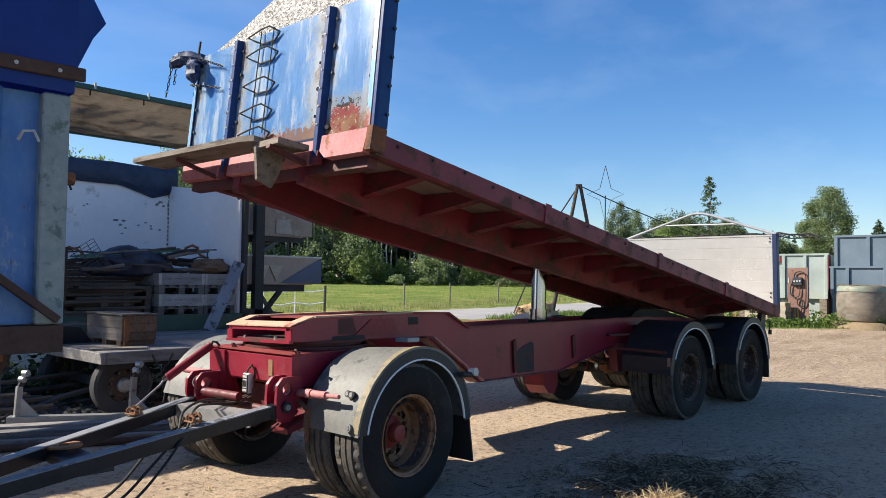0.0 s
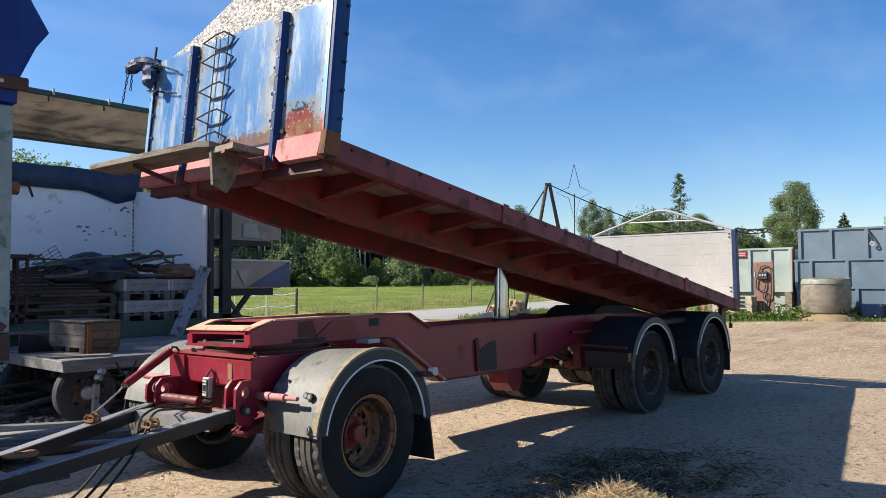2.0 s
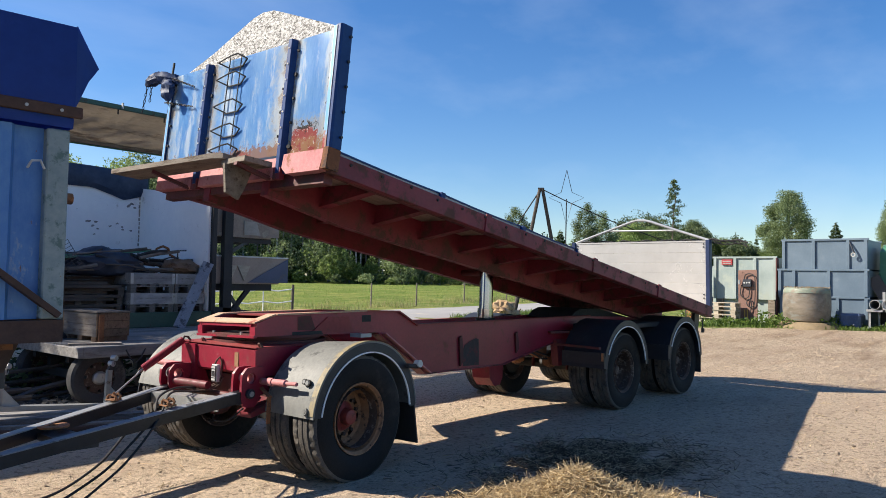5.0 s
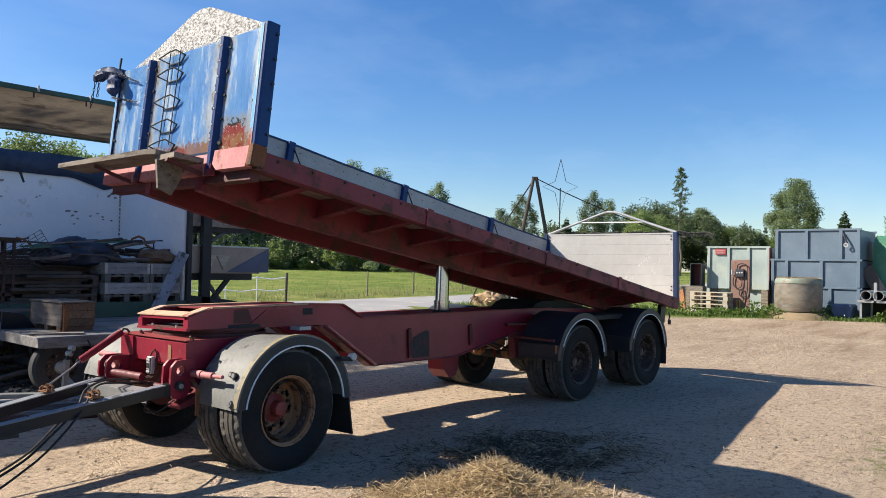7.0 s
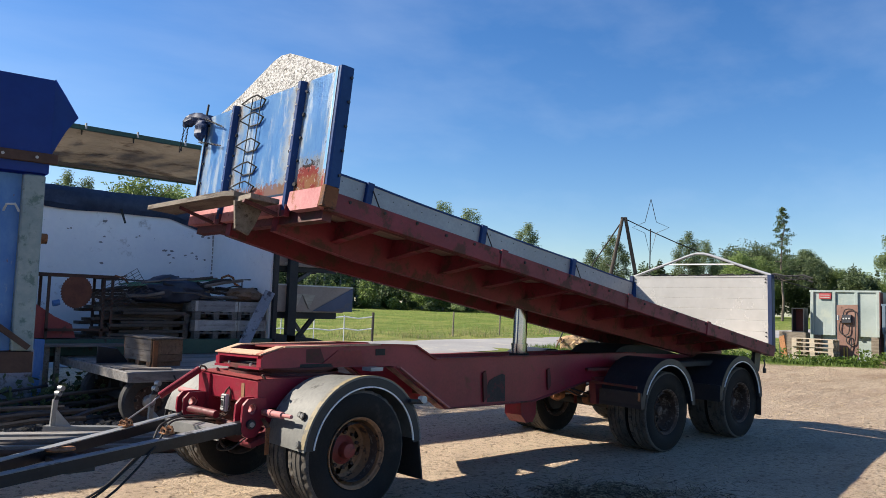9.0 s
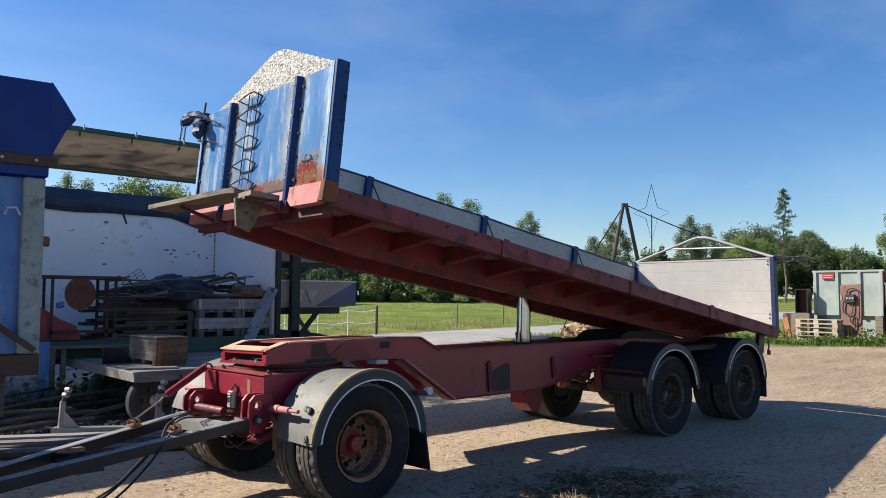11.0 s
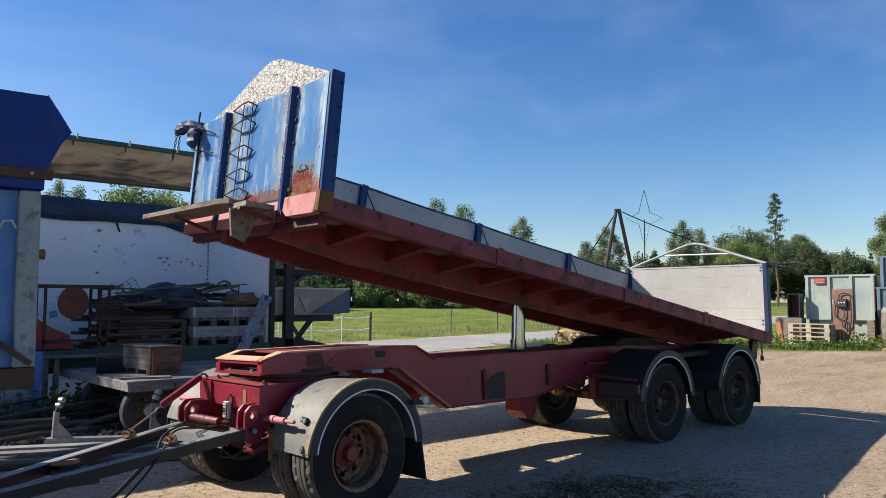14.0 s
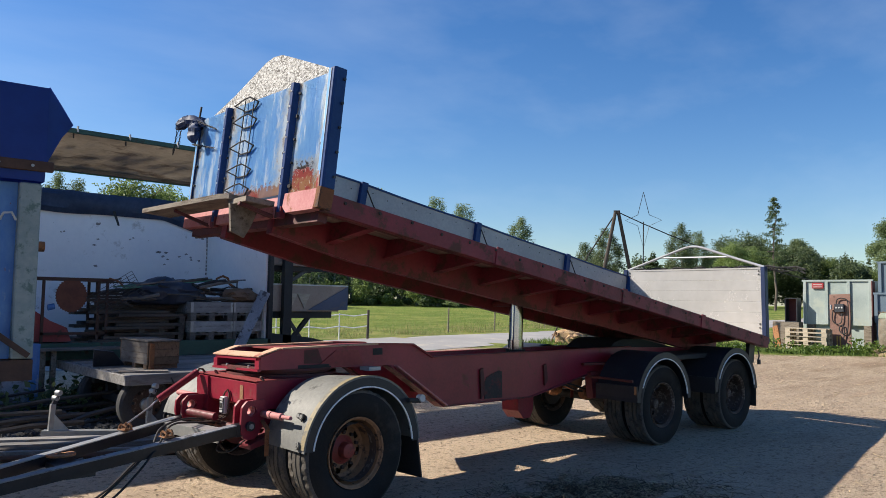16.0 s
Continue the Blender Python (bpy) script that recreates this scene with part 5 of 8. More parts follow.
# ---------------------------------------------------------------- blue lorry box that the drawbar points under
M_BOX_BLUE = mat("faded_blue_box_paint", (0.035, 0.135, 0.38), (0.095, 0.225, 0.45), 0.5, big=1.6, fine=18, stretch=(1, 1, 0.5), wear=(0.34, 0.38, 0.38), wear_at=0.655, wear_scale=3, spots=(0.14, 0.07, 0.04), spots_at=0.70, spots_scale=16)
M_BOX_GREY = mat("chipped_grey_green_post", (0.18, 0.23, 0.235), (0.27, 0.31, 0.30), 0.6, big=3, wear=(0.10, 0.15, 0.14), wear_at=0.60, wear_scale=11, spots=(0.25, 0.12, 0.05), spots_at=0.70, spots_scale=20)
M_TARP = mat("blue_pvc_tarpaulin", (0.007, 0.042, 0.28), (0.011, 0.060, 0.36), 0.45, big=1.0, fine=8, bump=0.06)
M_WHITE = mat("chipped_white_wall", (0.74, 0.75, 0.77), (0.82, 0.82, 0.82), 0.65, big=0.7, fine=10, wear=(0.46, 0.44, 0.42), wear_at=0.66, wear_scale=1.5, spots=(0.10, 0.09, 0.085), spots_at=0.705, spots_scale=7.0, bump=0.05)
M_NAVY = mat("navy_tarpaulin", (0.042, 0.068, 0.135), (0.085, 0.125, 0.215), 0.55, big=2, fine=12, bump=0.2)
M_NAVY_DARK = mat("black_blue_tarpaulin", (0.012, 0.017, 0.032), (0.028, 0.036, 0.06), 0.5, big=2, fine=12, bump=0.2)
M_CANVAS = mat("dirty_beige_canvas", (0.27, 0.24, 0.20), (0.37, 0.335, 0.285), 0.8, big=1.1, fine=14, stretch=(0.7, 2, 1), wear=(0.19, 0.16, 0.13), wear_at=0.60, wear_scale=2.2)
M_GREEN = mat("dark_green_paint", (0.015, 0.055, 0.042), (0.028, 0.085, 0.062), 0.5, wear=(0.05, 0.045, 0.035), wear_at=0.63, wear_scale=6)
M_GREEN_LIGHT = mat("green_edge_strip", (0.04, 0.16, 0.10), (0.06, 0.21, 0.13), 0.5)
M_PALLET = mat("grey_pallet_wood", (0.085, 0.080, 0.073), (0.165, 0.155, 0.14), 0.85, big=3, fine=24, stretch=(1.2, 6, 8), bump=0.3, wear=(0.10, 0.08, 0.06), wear_at=0.62, wear_scale=3, vary=0.25)
M_COLLAR = mat("silvery_collar_boards", (0.19, 0.185, 0.185), (0.31, 0.305, 0.30), 0.8, big=2, fine=20, stretch=(1.2, 6, 8), bump=0.25, wear=(0.12, 0.10, 0.085), wear_at=0.62, wear_scale=3, vary=0.3)
M_DECK = mat("pale_worn_deck_boards", (0.14, 0.135, 0.132), (0.25, 0.24, 0.23), 0.8, big=2, fine=20, stretch=(1.2, 8, 8), bump=0.3, wear=(0.13, 0.11, 0.095), wear_at=0.61, wear_scale=2.5, vary=0.25)
M_CHIP = mat("bare_dark_primer", (0.16, 0.155, 0.155), (0.30, 0.29, 0.29), 0.8, big=8)
M_SAW = mat("orange_rust_blade", (0.10, 0.033, 0.02), (0.155, 0.055, 0.03), 0.75, big=6, fine=30)
M_MACHINE_RED = mat("old_machine_red", (0.22, 0.025, 0.03), (0.32, 0.05, 0.05), 0.5, wear=(0.08, 0.04, 0.03), wear_at=0.64)


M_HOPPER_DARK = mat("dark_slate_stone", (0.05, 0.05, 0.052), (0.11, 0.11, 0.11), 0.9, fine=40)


# worn white sheet, greyed so that its colour carries the shade
M_HOPPER_DIM = mat("dirty_grey_sheet", (0.20, 0.22, 0.26), (0.32, 0.34, 0.38), 0.7, wear=(0.12, 0.11, 0.10), wear_at=0.58, wear_scale=4)


def lorry_box():
    lorry = thing("blue_tipper_lorry", "parked lorry with faded blue steel box under a deep blue tarpaulin", "lorry", T((-2.62, -1.70, 0)) @ rot("Z", 177))
    part("corner_post", box(nb(), 0.0, 0.112, -0.10, 0.012, 1.42, 2.42, bevel=0.008), M_BOX_GREY, lorry, "chipped grey-green corner post")
    bm = nb()
    # pressed wall: shallow vertical ribs
    pts, x = [], 0.112
    while x < 5.8:
        pts += [(x, -0.045), (x + 0.14, -0.045), (x + 0.165, -0.005), (x + 0.26, -0.005), (x + 0.285, -0.045)]
        x += 0.30
    prism(bm, pts + [(x, -0.07), (0.112, -0.07)], 1.42, 2.42, "z")
    part("side_wall", bm, M_BOX_BLUE, lorry, "faded blue ribbed side wall")
    part("rear_wall", box(nb(), 0.02, 0.06, -2.30, -0.10, 1.42, 2.42), M_BOX_BLUE, lorry)
    part("corner_post", box(nb(), 0.0, 0.135, -2.412, -2.30, 1.42, 2.42, bevel=0.008), M_BOX_GREY, lorry)
    part("side_wall", box(nb(), 0.135, 5.9, -2.40, -2.35, 1.42, 2.42), M_BOX_BLUE, lorry)
    part("front_wall", box(nb(), 5.85, 5.9, -2.35, -0.07, 1.42, 2.42), M_BOX_BLUE, lorry)
    part("floor", box(nb(), 0.06, 5.85, -2.35, -0.07, 1.36, 1.42), M_RUST, lorry)
    bm = nb()
    prism(bm, [(0.0, 1.30), (0.0, 1.415), (5.9, 1.415), (5.9, 1.30)], -0.09, 0.014)
    part("floor_beam", bm, M_RUST_DARK, lorry, "rusty floor beam")
    bm = nb()
    slab(bm, (0.03, 0.022, 1.44), (0.42, 0.022, 1.74), 0.03, 0.055, (0, 1, 0))
    part("brace", bm, M_RUST_DARK, lorry, "rusty diagonal brace")
    bm = nb()
    prism(bm, [(0.10, 1.30), (0.18, 1.12), (0.34, 1.12), (0.42, 1.30)], -0.5, -0.3)
    part("body_bearer", bm, M_RUST_DARK, lorry)
    for y in (-0.75, -1.65):
        part("chassis_rail", box(nb(), 0.05, 7.0, y - 0.05, y + 0.05, 0.98, 1.30), M_STEEL, lorry)
    part("sub_frame", box(nb(), 0.2, 0.34, -2.3, -0.1, 1.26, 1.36), M_RUST, lorry)
    part("lashing_hook", tube(nb(), [(0.20, 0.0, 2.20), (0.19, 0.03, 2.235), (0.15, 0.035, 2.24), (0.125, 0.02, 2.20)], 0.007, 6), M_TRIM, lorry)
    part("side_buffer", tube(nb(), [(-0.035, -0.03, 2.06), (0.01, -0.03, 2.06)], 0.03, 10), M_RUST, lorry)
    # tarpaulin: sloping top, straight sides, a folded tip over the rear corner
    bm = nb()
    y0, y1 = 0.02, -2.43
    prof = [(y0, 2.43), (y0 + 0.006, 2.60), (y0, 2.985), (-1.2, 3.0), (y1, 2.985), (y1, 2.43)]
    n, rows = 12, []
    for i in range(n + 1):
        x = -0.01 + 5.95 * i / n
        rows.append([bm.verts.new((x, y + (0.012 * math.sin(i * 2.1 + k)), z + 0.012 * math.sin(i * 1.3 + 2 * k) * (k in (2, 3)) + (0.50 * min(1.0, x / 1.5) if k == 3 else 0))) for k, (y, z) in enumerate(prof)])
    for p, q in zip(rows, rows[1:]):
        for k in range(len(prof) - 1):
            bm.faces.new((p[k], q[k], q[k + 1], p[k + 1]))
    bm.faces.new(rows[0])
    bmesh.ops.solidify(bm, geom=bm.faces[:], thickness=0.006)
    tarp = part("tarpaulin", bm, M_TARP, lorry, "deep blue tarpaulin cover")
    bm = nb()
    v = [bm.verts.new(c) for c in ((-0.012, 0.024, 2.985), (-0.09, -0.03, 2.90), (-0.165, -0.06, 2.80), (-0.10, -0.03, 2.71), (-0.055, 0.0, 2.62), (-0.012, 0.022, 2.53), (-0.012, -0.25, 2.98), (-0.015, -0.2, 2.5))]
    for f in ((0, 1, 5), (1, 2, 3), (1, 3, 4), (1, 4, 5), (0, 6, 1), (6, 2, 1), (6, 3, 2), (6, 7, 3), (7, 4, 3), (7, 5, 4)):
        bm.faces.new([v[i] for i in f])
    bmesh.ops.solidify(bm, geom=bm.faces[:], thickness=0.005)
    part("folded_tip", bm, M_TARP, tarp)
    bat = part("batten", box(nb(), -0.05, 5.9, 0.022, 0.045, 2.485, 2.545, bevel=0.005), M_RUST_DARK, lorry, "rusty brown batten over the tarpaulin")
    for k in range(12):
        part("rivet", tube(nb(), [(0.06 + 0.17 * k, 0.044, 2.515), (0.06 + 0.17 * k, 0.050, 2.515)], 0.009, 8), M_TRIM, bat)
    wheel_src = next(o for o in trailer.children if o.name.startswith("wheel") and o.children)
    for x in (1.15, 5.2):
        for y in (-0.28, -2.12):
            w = part("wheel", wheel_src.data, None, lorry, "", T((x, y, 0.5)) @ rot("Z", 180 if y < -1 else 0) @ rot("Z", 180))
            for c in wheel_src.children:
                part(c.name.split(".")[0], c.data, None, w, "", c.matrix_basis.copy())
        part("axle", tube(nb(), [(x, -2.0, 0.5), (x, -0.4, 0.5)], 0.07, 12), M_STEEL, lorry)
        for y in (-0.75, -1.65):
            part("spring_hanger", box(nb(), x - 0.08, x + 0.08, y - 0.05, y + 0.05, 0.5, 0.99), M_STEEL, lorry)


lorry_box()


# ---------------------------------------------------------------- open-sided body with lifted flap
def open_body():
    body = thing("open_sided_trailer_body", "white-walled lorry body open along one side under a lifted canvas flap", "trailer body")
    part("back_wall", box(nb(), -7.0, 3.36, 8.90, 8.96, 1.0, 3.42), M_WHITE, body, "chipped white back wall")
    part("end_wall", prism(nb(), [(6.36, 1.0), (8.90, 1.0), (8.90, 3.42), (6.36, 3.12)], 3.36, 3.42, "x"), M_WHITE, body, "white end wall")
    part("end_wall", prism(nb(), [(6.36, 1.0), (8.90, 1.0), (8.90, 3.42), (6.36, 3.12)], -7.06, -7.0, "x"), M_WHITE, body)
    part("floor", box(nb(), -7.06, 3.42, 6.36, 8.96, 0.90, 1.0), M_WOOD_X, body)
    part("side_sill", box(nb(), -7.06, 3.46, 6.28, 6.36, 0.76, 1.015, bevel=0.008), M_GREEN, body, "dark green side sill")
    part("corner_post", box(nb(), 3.40, 3.49, 6.28, 6.40, 0.70, 3.25, bevel=0.006), M_BLACK, body, "dark corner post")
    part("corner_post", box(nb(), -7.16, -7.06, 6.28, 6.40, 0.70, 3.95), M_GREEN, body)
    part("rear_post", box(nb(), 3.43, 3.53, 8.88, 8.98, 0.70, 3.95), M_GREEN, body)
    part("rear_post", box(nb(), -7.16, -7.06, 8.88, 8.98, 0.70, 3.95), M_GREEN, body)
    for x in (-5.5, -2.0, 2.4):
        for y in (6.9, 8.3):
            part("support_leg", box(nb(), x - 0.08, x + 0.08, y - 0.08, y + 0.08, 0.0, 0.9), M_BLACK, body)
    for y in (6.9, 8.3):
        part("frame_rail", box(nb(), -6.9, 3.3, y - 0.06, y + 0.06, 0.62, 0.9), M_BLACK, body)
    # flaked paint: dark chips standing in small groups on the white sheet
    random.seed(58)
    for x, z, w, k in ((1.09, 3.17, 0.07, 1), (1.12, 2.81, 0.05, 2), (1.09, 2.34, 0.06, 1), (1.74, 2.93, 0.04, 2), (2.38, 2.61, 0.06, 4), (2.83, 2.62, 0.05, 2), (3.17, 3.06, 0.06, 4), (3.09, 2.55, 0.045, 3), (2.50, 2.47, 0.04, 2), (0.46, 2.90, 0.035, 2), (-0.3, 2.75, 0.06, 3), (-0.9, 2.3, 0.05, 2)):
        for i in range(k):
            cx, cz = x + random.uniform(-0.10, 0.10) * (k > 1), z + random.uniform(-0.07, 0.07) * (k > 1)
            pts = []
            for j in range(9):
                a, r = 2 * math.pi * j / 9, w * random.uniform(0.35, 0.95)
                pts.append((cx + r * math.cos(a), cz + 0.55 * r * math.sin(a)))
            part("paint_chip", prism(nb(), pts, 8.896, 8.902), M_CHIP, body, "dark chip where the paint has flaked")
    bm = nb()
    for i in range(16):
        z, w = 1.9 + 0.085 * i, random.uniform(0.008, 0.03)
        box(bm, 3.352 - w, 3.358, 8.890, 8.897, z, z + random.uniform(0.04, 0.085))
    part("corner_seam", bm, M_CHIP, body, "worn dark seam in the corner")
    # crumpled navy tarpaulin rolled along the wall's top
    bm = nb()
    random.seed(21)
    n, rows = 90, []
    for i in range(n + 1):
        x = -7.05 + 10.5 * i / n
        w = [0.030 * noise.noise((x * 1.7, k * 3.3, 1)) + 0.02 * noise.noise((x * 6, k * 2.1, 4)) for k in range(7)]
        low = 3.34 + 0.05 * noise.noise((x * 0.9, 9, 2)) - 0.20 * max(0, 1 - abs(x - 3.0) / 0.65)
        ring = [(8.86 + w[0], low), (8.80 + w[1], low + 0.09), (8.79 + w[2], 3.52 + w[3]), (8.80 + w[3], 3.66), (8.86 + w[4], 3.76 + w[5] * 0.7), (8.97, 3.77 + w[5]), (9.0, 3.4)]
        rows.append([bm.verts.new((x, y, z)) for y, z in ring])
    for p, q in zip(rows, rows[1:]):
        for k in range(6):
            bm.faces.new((p[k], q[k], q[k + 1], p[k + 1]))
    bmesh.ops.solidify(bm, geom=bm.faces[:], thickness=0.008)
    part("wall_tarpaulin", bm, M_NAVY, body, "crumpled navy tarpaulin along the wall's top")
    part("hanging_strap", prism(nb(), [(1.31, 3.42), (1.42, 3.14), (1.455, 3.15), (1.36, 3.43)], 8.755, 8.765), M_BLACK, body)
    # lifted flap
    bm = nb()
    rows = []
    for i in range(41):
        x = -7.0 + 10.3 * i / 40
        sag = 0.05 * abs(math.sin(x * 1.05))
        rows.append([bm.verts.new((x, 6.38 - 1.36 * k / 4, 3.80 + 0.31 * k / 4 - sag * math.sin(math.pi * k / 4))) for k in range(5)])
    for p, q in zip(rows, rows[1:]):
        for k in range(4):
            bm.faces.new((p[k], q[k], q[k + 1], p[k + 1]))
    bmesh.ops.solidify(bm, geom=bm.faces[:], thickness=0.006)
    flap = part("canvas_flap", bm, M_CANVAS, body, "dirty beige canvas flap")
    part("outer_rail", box(nb(), -7.05, 3.35, 4.965, 5.01, 4.085, 4.155, bevel=0.006), M_GREEN, flap, "dark green outer rail")
    part("hinge_rail", box(nb(), -7.05, 3.35, 6.36, 6.44, 3.755, 3.825, bevel=0.006), M_GREEN, flap)
    part("edge_strip", box(nb(), -7.05, 3.35, 6.44, 6.47, 3.735, 3.785), M_GREEN_LIGHT, flap, "lighter green edge strip")
    part("wood_strip", box(nb(), -2.5, 3.3, 6.28, 6.34, 3.735, 3.79), M_WOOD_X, flap)
    for k in range(14):
        x = -6.4 + 0.735 * k
        part("clip", box(nb(), x, x + 0.022, 4.935, 4.97, 4.10, 4.185), M_TRIM, flap, "white plastic clip")
        part("clip_tail", box(nb(), x - 0.03, x - 0.012, 5.02, 5.03, 4.02, 4.09), M_BLACK, flap)
    for x in (3.31, -7.02):
        part("flap_strut", tube(nb(), [(x, 5.55, 3.96), (x, 6.34, 3.0)], 0.025, 10), M_STEEL, flap)
    for x in (-7.1, 3.48):
        part("flap_post", box(nb(), x - 0.04, x + 0.04, 6.38, 6.46, 3.2, 3.80), M_GREEN, body)


open_body()


def pallet(name_m, label, group):
    p = thing("pallet", label, "pallet", name_m, group)
    for y in (0.0, 0.35, 0.70):
        part("runner", box(nb(), 0, 1.2, y, y + 0.10, 0.0, 0.022), M_PALLET, p)
        for x in (0.0, 0.53, 1.055):
            part("block", box(nb(), x, x + 0.145, y, y + 0.10, 0.022, 0.10), M_PALLET, p)
    for x in (0.0, 0.53, 1.055):
        part("stringer", box(nb(), x, x + 0.145, 0.0, 0.80, 0.10, 0.122), M_PALLET, p)
    for k in range(5):
        part("slat", box(nb(), 0, 1.2, k * 0.172, k * 0.172 + 0.11, 0.122, 0.144), M_PALLET, p)
    return p


def collar(m, group):
    c = thing("pallet_collar", "grey wooden pallet collar with bright corner hinges", "pallet collar", m, group)
    for y0, y1, x0, x1 in ((0, 0.02, 0, 0.8), (1.18, 1.20, 0, 0.8), (0.02, 1.18, 0, 0.02), (0.02, 1.18, 0.78, 0.80)):
        part("board", box(nb(), x0, x1, y0, y1, 0.0, 0.195, bevel=0.003), M_COLLAR, c)
    for x in (0.0, 0.8):
        part("hinge", box(nb(), x - 0.045 if x else -0.006, x + 0.006 if x else 0.045, -0.005, 0.0, 0.01, 0.185), M_STEEL_LIGHT, c, "bright steel hinge")
    return c


M_BARK_DARK = mat("dark_bark", (0.045, 0.037, 0.031), (0.095, 0.078, 0.065), 0.9, bump=0.3)


def body_contents():
    g1, g2 = "pallets in the trailer body", "pallet collars in the trailer body"
    base = pallet(T((0, 0, 0)) @ rot("Z", 90), "grey wooden pallet on the trailer body floor", g1)
    base.matrix_basis = T((2.74, 6.42, 1.0)) @ rot("Z", 90)
    copy_thing(base, T((3.34, 6.44, 1.0)) @ rot("Z", 90) @ Matrix.Diagonal((1, 0.72, 1, 1)))
    copy_thing(base, T((1.90, 6.60, 1.0)) @ rot("Z", 88))
    c = collar(T((1.94, 6.40, 1.146)), g2)
    copy_thing(c, T((2.765, 6.42, 1.146)) @ Matrix.Diagonal((0.72, 1, 1, 1)))
    copy_thing(base, T((2.74, 6.42, 1.345)) @ rot("Z", 90))
    copy_thing(base, T((3.34, 6.44, 1.345)) @ rot("Z", 90) @ Matrix.Diagonal((1, 0.72, 1, 1)))
    copy_thing(c, T((2.765, 6.42, 1.491)) @ Matrix.Diagonal((0.72, 1, 1, 1)))
    copy_thing(c, T((1.94, 6.42, 1.491)))
    copy_thing(base, T((1.90, 6.60, 1.146)) @ rot("Z", 91))
    copy_thing(base, T((1.91, 6.58, 1.292)) @ rot("Z", 88))
    # dark bag of tarpaulin, lumpy
    bm = nb()
    bmesh.ops.create_icosphere(bm, subdivisions=4, radius=1.0)
    for v in bm.verts:
        f = 1 + 0.20 * noise.noise(v.co * 2.2) + 0.08 * noise.noise(v.co * 6)
        v.co = Vector((v.co.x * 0.72 * f, v.co.y * 0.40 * f, max(v.co.z, -0.55) * 0.30 * f))
    solid("folded_tarpaulin", bm, M_NAVY_DARK, "dark navy tarpaulin bundled up on stacked pallets", "tarpaulin", T((1.70, 6.98, 1.80)))
    bm = nb()
    bmesh.ops.create_icosphere(bm, subdivisions=3, radius=1.0)
    for v in bm.verts:
        f = 1 + 0.25 * noise.noise(v.co * 2.7 + Vector((4, 0, 0)))
        v.co = Vector((v.co.x * 0.36 * f, v.co.y * 0.3 * f, max(v.co.z, -0.6) * 0.17 * f))
    solid("sack", bm, M_WOOD_WARM, "brown crumpled burlap sack on a pallet collar", "sack", T((3.02, 6.78, 1.785)))
    # poles and boards on top of the bundle
    random.seed(31)
    for k in range(9):
        y, z = 6.74 + 0.07 * k, 2.055 + 0.012 * (k % 3)
        bm = nb()
        a, b = Vector((0.85 + 0.1 * (k % 3), y, 1.90 + 0.012 * (k % 4))), Vector((2.55 - 0.12 * (k % 2), y + 0.05, z + 0.03))
        slab(bm, a, b, 0.055, 0.028)
        solid("lath", bm, M_WOOD_X if k % 3 else M_GREEN_LIGHT, "long weathered wooden lath lying on a bundle", "lath", None, "laths on the bundle")
    for k in range(10):
        bm = nb()
        z = 1.02 + 0.053 * k
        slab(bm, (0.30 + 0.21 * (k % 3), 6.55 + 0.07 * (k % 4), z), (1.62 + 0.09 * (k % 3), 6.66 - 0.07 * (k % 3), z + 0.005), 0.14, 0.045)
        solid("board", bm, M_BARK_DARK, "dark old board in a loose stack", "board", None, "stack of old boards")
    for k in range(15):
        z = 1.03 + 0.055 * k
        bm = slab(nb(), (0.20 + 0.13 * (k % 4), 7.15 + 0.05 * (k % 3), z), (1.95 + 0.11 * (k % 3), 7.22 - 0.06 * (k % 4), z + 0.006), 0.30, 0.05)
        solid("board", bm, M_BARK_DARK, "dark old board in a loose stack", "board", None, "stack of old boards")
    random.seed(77)
    for k in range(34):
        x = random.uniform(0.3, 2.6)
        bm = nb()
        p = Vector((x, random.uniform(6.42, 7.2), random.uniform(1.65, 2.02)))
        q = p + Vector((random.uniform(0.3, 0.9), random.uniform(-0.15, 0.15), random.uniform(-0.12, 0.16)))
        tube(bm, [p, p.lerp(q, 0.5) + Vector((0, 0, random.uniform(-0.03, 0.04))), q], random.uniform(0.012, 0.035), 6)
        solid("stick", bm, (M_WOOD_X, M_BLACK, M_BARK_DARK)[k % 3], "dark old stick in the heap on the pallets", "stick", None, "sticks in the heap")
    # wire mesh panel leaning
    mesh_panel = thing("wire_mesh", "rusty welded wire mesh panel leaning on scrap", "wire mesh", T((0.42, 6.44, 1.36)) @ rot("Y", -33))
    for k in range(9):
        part("wire", tube(nb(), [(0, 0, 0.055 * k), (0.85, 0.03, 0.055 * k)], 0.005, 4), M_STEEL, mesh_panel)
    for k in range(8):
        part("wire", tube(nb(), [(0.12 * k, 0.0, 0.0), (0.12 * k, 0.0, 0.45)], 0.005, 4), M_STEEL, mesh_panel)
    # bow saw handle like iron and brackets on top
    bm = nb()
    tube(bm, [(2.52, 6.7, 2.02), (2.54, 6.7, 2.12), (2.66, 6.7, 2.17), (2.76, 6.7, 2.13), (2.80, 6.7, 2.02), (2.9, 6.7, 1.97)], 0.022, 8)
    solid("bent_iron", bm, M_RUST, "bent rusty iron lying on top of the heap", "iron")
    bm = nb()
    tube(bm, [(2.95, 6.7, 1.90), (2.95, 6.7, 2.10), (3.12, 6.7, 2.11)], 0.014, 6)
    solid("bent_rod", bm, M_STEEL, "short bent steel rod standing in a sack", "rod")
    # leaning channel
    bm = nb()
    slab(bm, (2.58, 5.96, 0.76), (3.28, 6.21, 1.89), 0.19, 0.03, (-0.5, -0.8, 0.3))
    solid("leaning_plank", bm, M_STEEL_TOP, "grey steel channel leaning against the green corner post", "channel")
